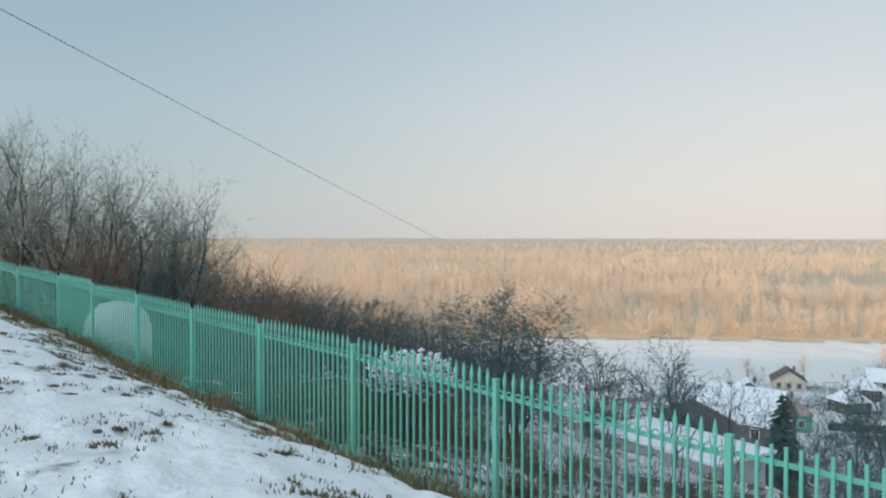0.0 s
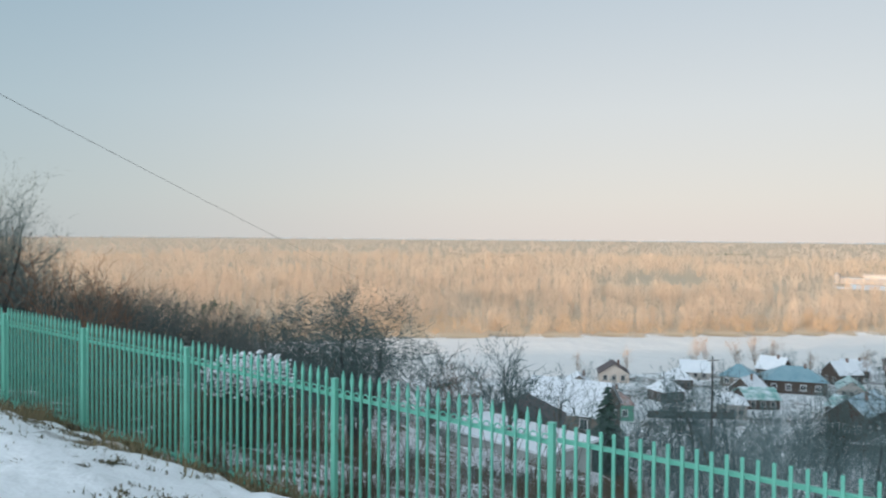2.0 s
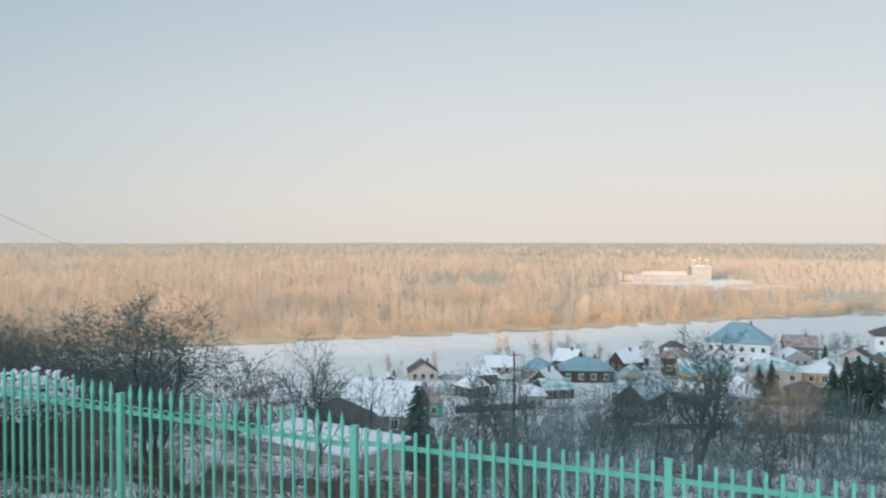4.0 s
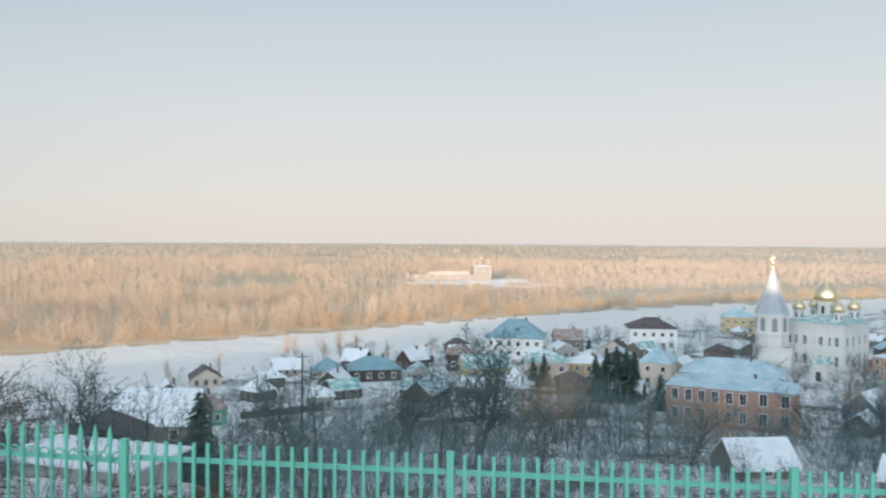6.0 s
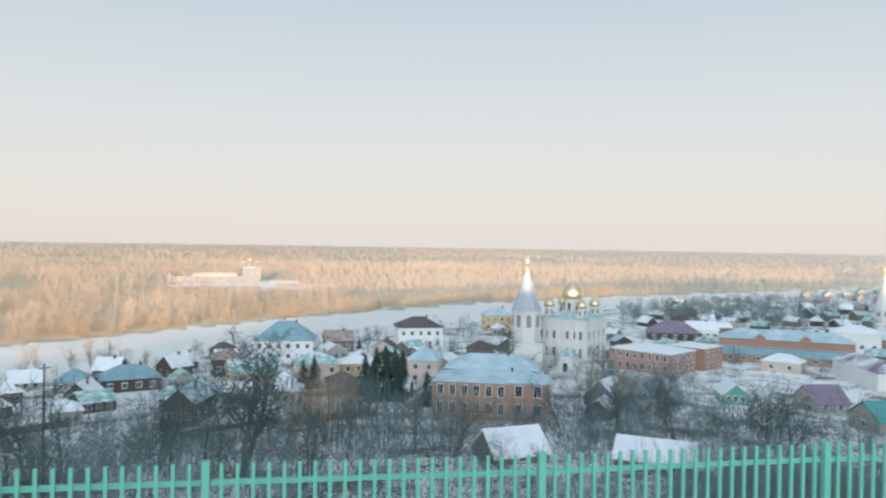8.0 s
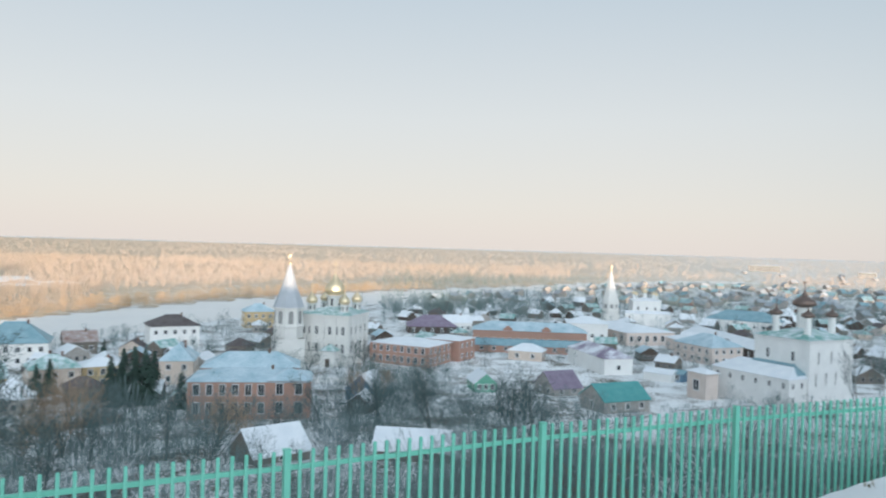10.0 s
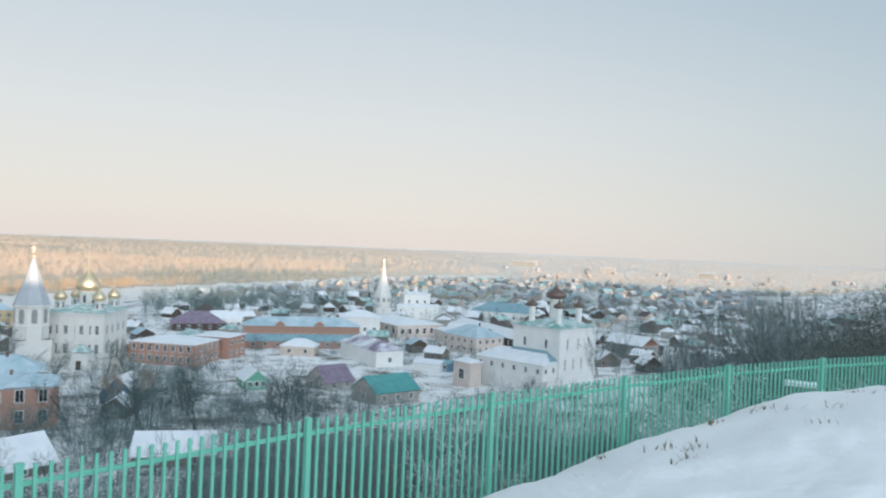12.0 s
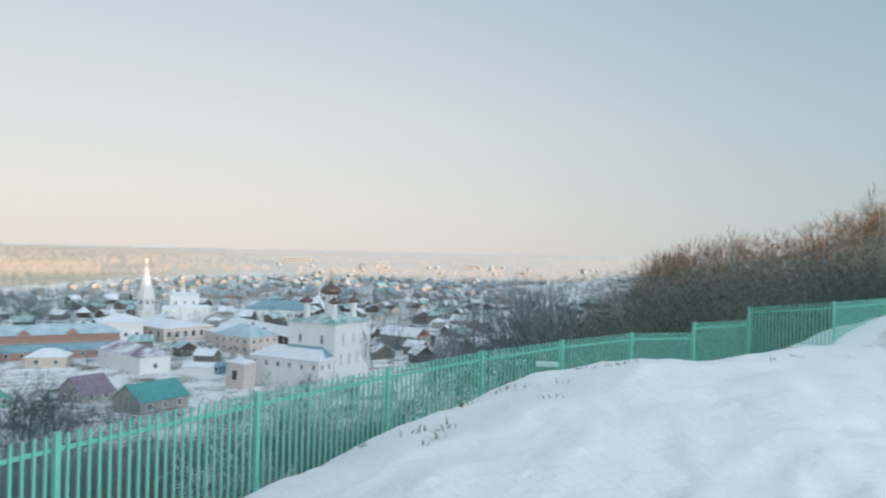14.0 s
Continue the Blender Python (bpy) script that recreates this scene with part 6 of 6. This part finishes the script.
# ---- near growth: dry grass, weeds ----
def blades(name, label, rows, material, seed, bend=0.4, width=0.006):
    """Grass blades as bent slivers; rows of x, y, z, height."""
    r = np.random.RandomState(seed)
    n = len(rows)
    a, b = r.uniform(0, 6.28, n), r.uniform(0.1, bend, n)
    h = rows[:, 3]
    dx, dy = np.cos(a) * b * h, np.sin(a) * b * h
    w = width * r.uniform(0.7, 1.6, n)
    wx, wy = -np.sin(a) * w, np.cos(a) * w
    x, y, z = rows[:, 0], rows[:, 1], rows[:, 2] - 0.03
    V = np.stack([np.stack([x - wx, y - wy, z], 1), np.stack([x + wx, y + wy, z], 1), np.stack([x + dx * 0.35 + wx * 0.7, y + dy * 0.35 + wy * 0.7, z + h * 0.6], 1),
                  np.stack([x + dx * 0.35 - wx * 0.7, y + dy * 0.35 - wy * 0.7, z + h * 0.6], 1), np.stack([x + dx, y + dy, z + h * 0.92], 1)], 1).reshape(-1, 3)
    k = np.arange(n)[:, None] * 5
    F = np.concatenate([k + np.array([[0, 1, 2]]), k + np.array([[0, 2, 3]]), k + np.array([[3, 2, 4]])])
    return tagged(new(name, fast_mesh(name, V, F, material)), label, "grass", kind="stuff")


def fence_point(u, off):
    f_ = np.array(FENCE)
    i = np.clip(u.astype(int), 0, len(f_) - 2)
    k = u - i
    d = f_[i + 1, :2] - f_[i, :2]
    n = d / np.linalg.norm(d, axis=1, keepdims=True)
    q = f_[i, :2] + d * k[:, None]
    return q[:, 0] + n[:, 1] * off, q[:, 1] - n[:, 0] * off


r = np.random.RandomState(12)
u = r.uniform(1, 11.5, 30000)
off = r.normal(0.4, 0.5, 30000)
thick_ = np.array([noise.noise(Vector((a * 2.6, b * 1.5, 0.0))) + 0.5 * noise.noise(Vector((a * 9, b * 5, 3.0))) for a, b in zip(u, off)])
keep_ = thick_ > 0.02
u, off, thick_ = u[keep_], off[keep_], thick_[keep_]
x, y = fence_point(u, off)
blades("dry_grass", "brown and straw-coloured dry grass along the foot of the fence", np.stack([x, y, hill(x, y), r.uniform(0.05, 0.26, len(x)) * (0.7 + thick_.clip(0, 1))], 1), STRAW, 1, 1.1, 0.006)
u = r.uniform(11.5, 22, 1100)
x, y = fence_point(u, r.normal(-0.05, 0.3, 1100))
blades("dry_grass", "sparse dry grass stalks by the fence", np.stack([x, y, hill(x, y), r.uniform(0.05, 0.24, 1100)], 1), STRAW, 2)
tx, ty, th = [], [], []
for k in range(6400):
    cx, cy = r.uniform(-12, 2.5), r.uniform(1.5, 20)
    s0 = float(along(np.array([cx]), np.array([cy]))[0][0])
    if 0.7 < s0 < 6.5 and r.uniform() < np.interp(s0, [0.7, 2.5, 6.5], [1.0, 0.75, 0.4]) and noise.noise(Vector((cx, cy, 2.0)) * 0.9) > -0.2:
        big = r.uniform() < 0.22
        n = r.randint(20, 80) if big else r.randint(3, 20)
        spread_ = r.uniform(0.03, 0.085) if big else r.choice([0.03, 0.08, 0.18])
        turn_ = r.uniform(0, 3.14)
        p_, q_ = r.normal(0, spread_, n), r.normal(0, spread_ * 0.65, n)
        tx.append(cx + p_ * math.cos(turn_) - q_ * math.sin(turn_))
        ty.append(cy + p_ * math.sin(turn_) + q_ * math.cos(turn_))
        th.append(r.uniform(0.012, 0.045, n) if big else r.uniform(0.015, 0.06, n))
for k in range(110):
    cu, co_ = np.array([r.uniform(11.5, 22)]), np.array([0.5 + 3.2 * r.uniform() ** 1.6])
    cx, cy = fence_point(cu, co_)
    n = r.randint(2, 14)
    tx.append(cx[0] + r.normal(0, 0.09, n)); ty.append(cy[0] + r.normal(0, 0.09, n)); th.append(r.uniform(0.02, 0.09, n))
tx, ty, th = np.concatenate(tx), np.concatenate(ty), np.concatenate(th)
blades("grass_tufts", "small withered grass tufts poking through the snow", np.stack([tx, ty, hill(tx, ty) + 0.02, th], 1), TUFT, 3, 1.5, 0.006)

rows = []
for k in range(1150):
    az, d = rng.uniform(-30, 29), rng.uniform(9, 34)
    x, y = polar(az, d)
    s0 = float(along(np.array([x]), np.array([y]))[0][0])
    if s0 > -0.7 or noise.noise(Vector((x, y, 4)) * 0.3) < np.interp(az, [-6, 6], [-0.3, -0.02]):
        continue
    rows.append((x, y, min(rng.uniform(0.5, 1.3) * np.interp(az, [-8, 4], [2.2, 1.0]), max(-d * np.interp(az, [0, 5, 8, 24, 28], [0.19, 0.25, 0.31, 0.31, 0.26]) + EYE - gz(x, y), 0.4))))
r = np.random.RandomState(44)
bx, by = fence_point(r.uniform(3.5, 12.0, 2200), -0.5 - 26 * r.uniform(0, 1, 2200) ** 1.6)
for x, y, tall_ in zip(bx, by, r.uniform(0.25, 0.75, 2200)):
    if noise.noise(Vector((x, y, 4)) * 0.45) > np.interp(x, [0, 3, 12], [-0.15, 0.08, 0.12]) and not (8.5 < x < 17 and 31 < y < 41):
        rows.append((x, y, tall_))
bx, by = fence_point(r.uniform(10.0, 16.5, 1900), -1.5 - 46 * r.uniform(0, 1, 1900) ** 1.2)
bank = [(x, y, t_) for x, y, t_ in zip(bx, by, r.uniform(0.7, 2.3, 1900)) if noise.noise(Vector((x, y, 4)) * 0.2) > -0.25 and not (8.5 < x < 17 and 31 < y < 41)]
thicket("bank_brush", "dense dark leafless brush on the bank below the fence", bank, shrubby, THICKET, 42)
low_brush = thicket_kinds(7, 5, 2, 0.028, kids=(2, 1), cuts=(4, 3, 1), wide=(20, 60), r0=0.006, first=0.05, stems=5, wob=0.25)
thicket("brush", "brown withered weeds and brush on the snowy bank", rows, low_brush, DEADWEED, 41)

# weeds: tall thin withered stems just outside the fence
stalks = []
for k in range(560):
    low_weed = k > 110
    u = np.array([round(r.uniform(1.5, 10.8) * 2.3) / 2.3 + r.normal(0, 0.1) if low_weed else r.uniform(6.5, 11.6)])
    wx_, wy_ = fence_point(u, np.array([r.uniform(-1.5, 0.75) if low_weed else r.uniform(-1.6, -0.25)]))
    if low_weed:
        t, c = grow(300 + k, r.uniform(0.2, 0.6), levels=2, kids=(2, 1), cuts=(4, 3, 1), wide=(25, 60), r0=0.007, first=0.1, wob=0.2, stems=2)
    else:
        t, c = grow(300 + k, r.uniform(0.9, 2.0), levels=1, kids=(1,), wide=(15, 35), r0=0.0052, first=0.3, wob=0.09)
    o_ = np.array([wx_[0], wy_[0], gz(wx_[0], wy_[0])])
    for q in t + c:
        stalks.append((*(np.array(q[:3]) + o_), q[3] * 0.45, *(np.array(q[4:7]) + o_), q[7] * 0.45))
v, f = tubes(stalks, 3)
tagged(new("weeds", fast_mesh("weeds", v, f, DEADWEED)), "tall withered weed stalks beside the fence", "weeds", kind="stuff")

# ---- poles, wire, mounds ----
def utility_pole(x, y, h, label, arm=True, r=0.16, material=None):
    ob = thing("utility_pole", label, "pole", pose(x, y, gz(x, y)), "utility poles")
    v, f = tubes([(0, 0, -0.5, r, 0, 0, h * 0.5, r * 0.87), (0, 0, h * 0.5, r * 0.87, 0, 0, h, r * 0.62)], 8)
    part("pole", fast_mesh("pole", v, f, material or DARKBARK, True), ob)
    if arm:
        bar = part("crossarm", Shape().box(-0.8, -0.06, h - 0.55, 0.8, 0.06, h - 0.42).mesh("crossarm", GREYWOOD), ob, m=pose(0, -0.17, 0))
        cup = Shape().lathe([(0.02, 0), (0.05, 0.03), (0.05, 0.1), (0.03, 0.14)], 8).mesh("insulator", TRIM)
        for k in (-0.65, 0.0, 0.65):
            part("insulator", cup, bar, m=pose(k, 0, h - 0.415))
    return ob


x, y = polar(31.4, 105)
utility_pole(x, y, -15.5 + EYE - gz(x, y), "tall dark utility pole below the slope")
A, B = Vector((-14.0, 0.9, 7.4 + EYE)), Vector((30.1, 181.7, -16.0 + EYE))
utility_pole(A.x, A.y, A.z - gz(A.x, A.y), "wooden utility pole on the knoll", False)
utility_pole(B.x, B.y, B.z - gz(B.x, B.y), "slim grey steel pole by the river bank", False, 0.08, FRAME)
pts = [A.lerp(B, k / 40) - Vector((0, 0, 0.6 * (1 - (2 * k / 40 - 1) ** 2))) for k in range(41)]
v, f = tubes([(*a, 0.009, *b, 0.009) for a, b in zip(pts, pts[1:])], 5)
tagged(new("power_cable", fast_mesh("power_cable", v, f, WIRE)), "single black cable sagging across the sky", "cable")


def snow_mound(x, y, rx, ry, h, label, seed, rough_=0.12):
    bm = bmesh.new()
    bmesh.ops.create_icosphere(bm, subdivisions=4, radius=1.0)
    for q in bm.verts:
        k = 1 + rough_ * noise.noise(q.co * 2.0 + Vector((seed, 0, 0))) + rough_ * 0.5 * noise.noise(q.co * 5.0 + Vector((0, seed, 0)))
        q.co = Vector((q.co.x * rx * k, q.co.y * ry * k, math.copysign(abs(max(q.co.z, -0.4)) ** 0.6, q.co.z) * h * k))
    me = bpy.data.meshes.new("snow_mound")
    bm.to_mesh(me)
    bm.free()
    me.materials.append(SNOW)
    me.polygons.foreach_set("use_smooth", [True] * len(me.polygons))
    ob = new("snow_mound", me)
    ob.matrix_basis = pose(x, y, gz(x, y))
    return tagged(ob, label, "snow")


x, y = polar(-23.2, 21.5)
snow_mound(x, y, 0.84, 1.0, -0.081 * 21.5 + EYE - gz(x, y), "smooth rounded snow heap behind the fence", 2, 0.06)

snowy = [bare_tree("snowy_shrub", "low shrub loaded with snow behind the fence", "shrub", 171 + k, 2.4, bark=SNOWTWIG, twig=SNOWTWIG, group=G3, levels=3, kids=(2, 2, 1), cuts=(4, 3, 2, 1), wide=(25, 60), r0=0.012, first=0.05, stems=5, up=0.0) for k in range(2)]
for az, d, top in ((112.5, 17.5, -3.2), (114, 18.5, -3.2), (109, 17, -3.6), (116.5, 20, -3.0), (120, 22, -3.1), (122, 24, -3.0), (105, 18, -4.2), (99, 17, -4.2), (96, 20, -4.6), (124.5, 26, -2.9)):
    x, y = polar(az, d)
    rng.choice(snowy).put(x, y, rng.uniform(0, 360), max(top + EYE - gz(x, y), 0.8))
for k in range(22):
    az = rng.uniform(88, 122)
    d = beyond(az, 12, 1.5) + rng.uniform(0, 9)
    x, y = polar(az, d)
    rng.choice(snowy + bush[:1]).put(x, y, rng.uniform(0, 360), rng.uniform(0.8, 1.5))

laden = bare_tree("snowy_shrub", "wide shrub with snow lying thick on its twigs", "shrub", 181, 2.4, bark=DARKBARK, twig=TWIG, group=G3, thin=0.006, least=0.005, levels=4, kids=(1, 2, 2, 1), cuts=(4, 3, 2, 2, 1), wide=(25, 65), r0=0.008, first=0.2, stems=5, up=0.0, wob=0.25)
# lumps of snow that lie in its crown
lump = bmesh.new()
bmesh.ops.create_icosphere(lump, subdivisions=1, radius=1.0)
base_v, base_f = np.array([q.co[:] for q in lump.verts]), np.array([[q.index for q in f_.verts] for f_ in lump.faces])
lump.free()
r = np.random.RandomState(9)
V, F = [], []
for k in range(260):
    a_, rad_, zz = r.uniform(0, 6.28), 0.75 * r.uniform(0, 1) ** 0.5, r.uniform(1.3, 2.15)
    V.append(base_v * (r.uniform(0.02, 0.075), r.uniform(0.02, 0.075), r.uniform(0.02, 0.05)) * r.uniform(0.8, 1.2, (len(base_v), 1)) + (math.cos(a_) * rad_, math.sin(a_) * rad_, zz))
    F.append(base_f + k * len(base_v))
tagged(part("snow_cover", fast_mesh("snow_cover", np.concatenate(V), np.concatenate(F), SNOW, True), laden.model), "lumps of snow on the twigs", kind="stuff")
for az, d, top in ((-3.6, 13.0, -1.9), (-2.4, 13.2, -1.85), (-1.2, 13.4, -2.05)):
    x, y = polar(az, d)
    laden.put(x, y, rng.uniform(0, 360), top + EYE - gz(x, y))
ux, uy = fence_point(r.uniform(7.0, 11.5, 30), -1.5 - 15 * r.uniform(0, 1, 30))
for x, y in zip(ux, uy):
    if not (8.5 < x < 17 and 31 < y < 41):
        laden.put(x, y, rng.uniform(0, 360), rng.uniform(0.45, 0.9))

birch = bare_tree("birch", "slender young birch with a pale trunk beyond the fence", "tree", 201, 7.0, bark=BIRCH, levels=3, kids=(1, 2, 2), wide=(18, 40), r0=0.008, first=0.4, up=0.2, wob=0.07, stems=1)
for az, d, top, size in ((119.1, 28, -0.055, 1), (118.85, 28.3, -0.07, 1), (137.0, 31, 0.03, 1), (130.5, 150, 0.04, 1), (129.0, 155, 0.032, 1), (140.0, 170, 0.09, 1), (105.5, 150, -0.06, 1), (107, 145, -0.07, 1), (52.6, 124, -0.165, 1), (53.7, 121, -0.17, 1), (56.8, 119, -0.175, 1), (58.4, 126, -0.16, 1), (46.3, 118, -0.18, 1), (63.0, 205, -0.10, 1), (60.6, 222, -0.085, 1)):
    x, y = polar(az, d)
    birch.put(x, y, rng.uniform(0, 360), (d * top + EYE - gz(x, y)))


def feeding_table(x, y, z):
    """A small plank table under a cap of snow."""
    ob = thing("plank_table", "small plank table capped with snow behind the fence", "table", pose(x, y, gz(x, y), 0, 0, -119))
    h = z - gz(x, y)
    part("tabletop", Shape().box(-0.42, -0.3, h - 0.12, 0.42, 0.3, h - 0.06).mesh("tabletop", GREYWOOD), ob)
    part("snow_cap", Shape().box(-0.44, -0.32, h - 0.06, 0.44, 0.32, h + 0.04).mesh("snow_cap", SNOW), ob, "cap of fresh snow")
    leg = Shape().box(-0.04, -0.04, -0.3, 0.04, 0.04, h - 0.12).mesh("leg", GREYWOOD)
    for qx in (-0.36, 0.36):
        for qy in (-0.24, 0.24):
            part("leg", leg, ob, m=pose(qx, qy, 0))


x, y = polar(119.2, 26)
feeding_table(x, y, -0.143 * 26 + EYE)


# ---- garden fences and walls of the town ----
def plank_fence(x0, y0, x1, y1, h, material, label):
    """A low board fence with posts between two points of the ground."""
    run, turn = math.hypot(x1 - x0, y1 - y0), math.degrees(math.atan2(y1 - y0, x1 - x0))
    ob = thing("board_fence", label, "fence", pose(x0, y0, gz(x0, y0), 0, 0, turn), "board fences of the gardens")
    rise = gz(x1, y1) - gz(x0, y0)
    n = max(2, int(run / 3))
    post = Shape().box(-0.07, -0.07, -0.4, 0.07, 0.07, h + 0.1).mesh("post", material)
    for k in range(n + 1):
        part("post", post, ob, m=pose(run * k / n, 0.12, rise * k / n))
    for k in range(n):
        a, b = run * k / n + 0.02, run * (k + 1) / n - 0.02
        za, zb = rise * k / n, rise * (k + 1) / n
        part("panel", Shape().slab([(a, -0.04, h + za), (b, -0.04, h + zb), (b, 0.04, h + zb), (a, 0.04, h + za)], h - 0.05).mesh("panel", material), ob)


for a0, d0, a1, d1, h, material, label in (
        (66, 205, 73, 208, 1.6, WHITE, "low white cathedral yard wall"),
        (73, 208, 74.5, 222, 1.6, WHITE, "low white cathedral yard wall"),
        (40, 150, 47, 152, 1.5, DARKWOOD, "dark board fence along the lane"),
        (48, 152, 54, 160, 1.5, GREYWOOD, "grey board fence along the lane"),
        (27, 165, 33, 170, 1.5, DARKWOOD, "dark board fence near the river")):
    plank_fence(*polar(a0, d0), *polar(a1, d1), h, material, label)
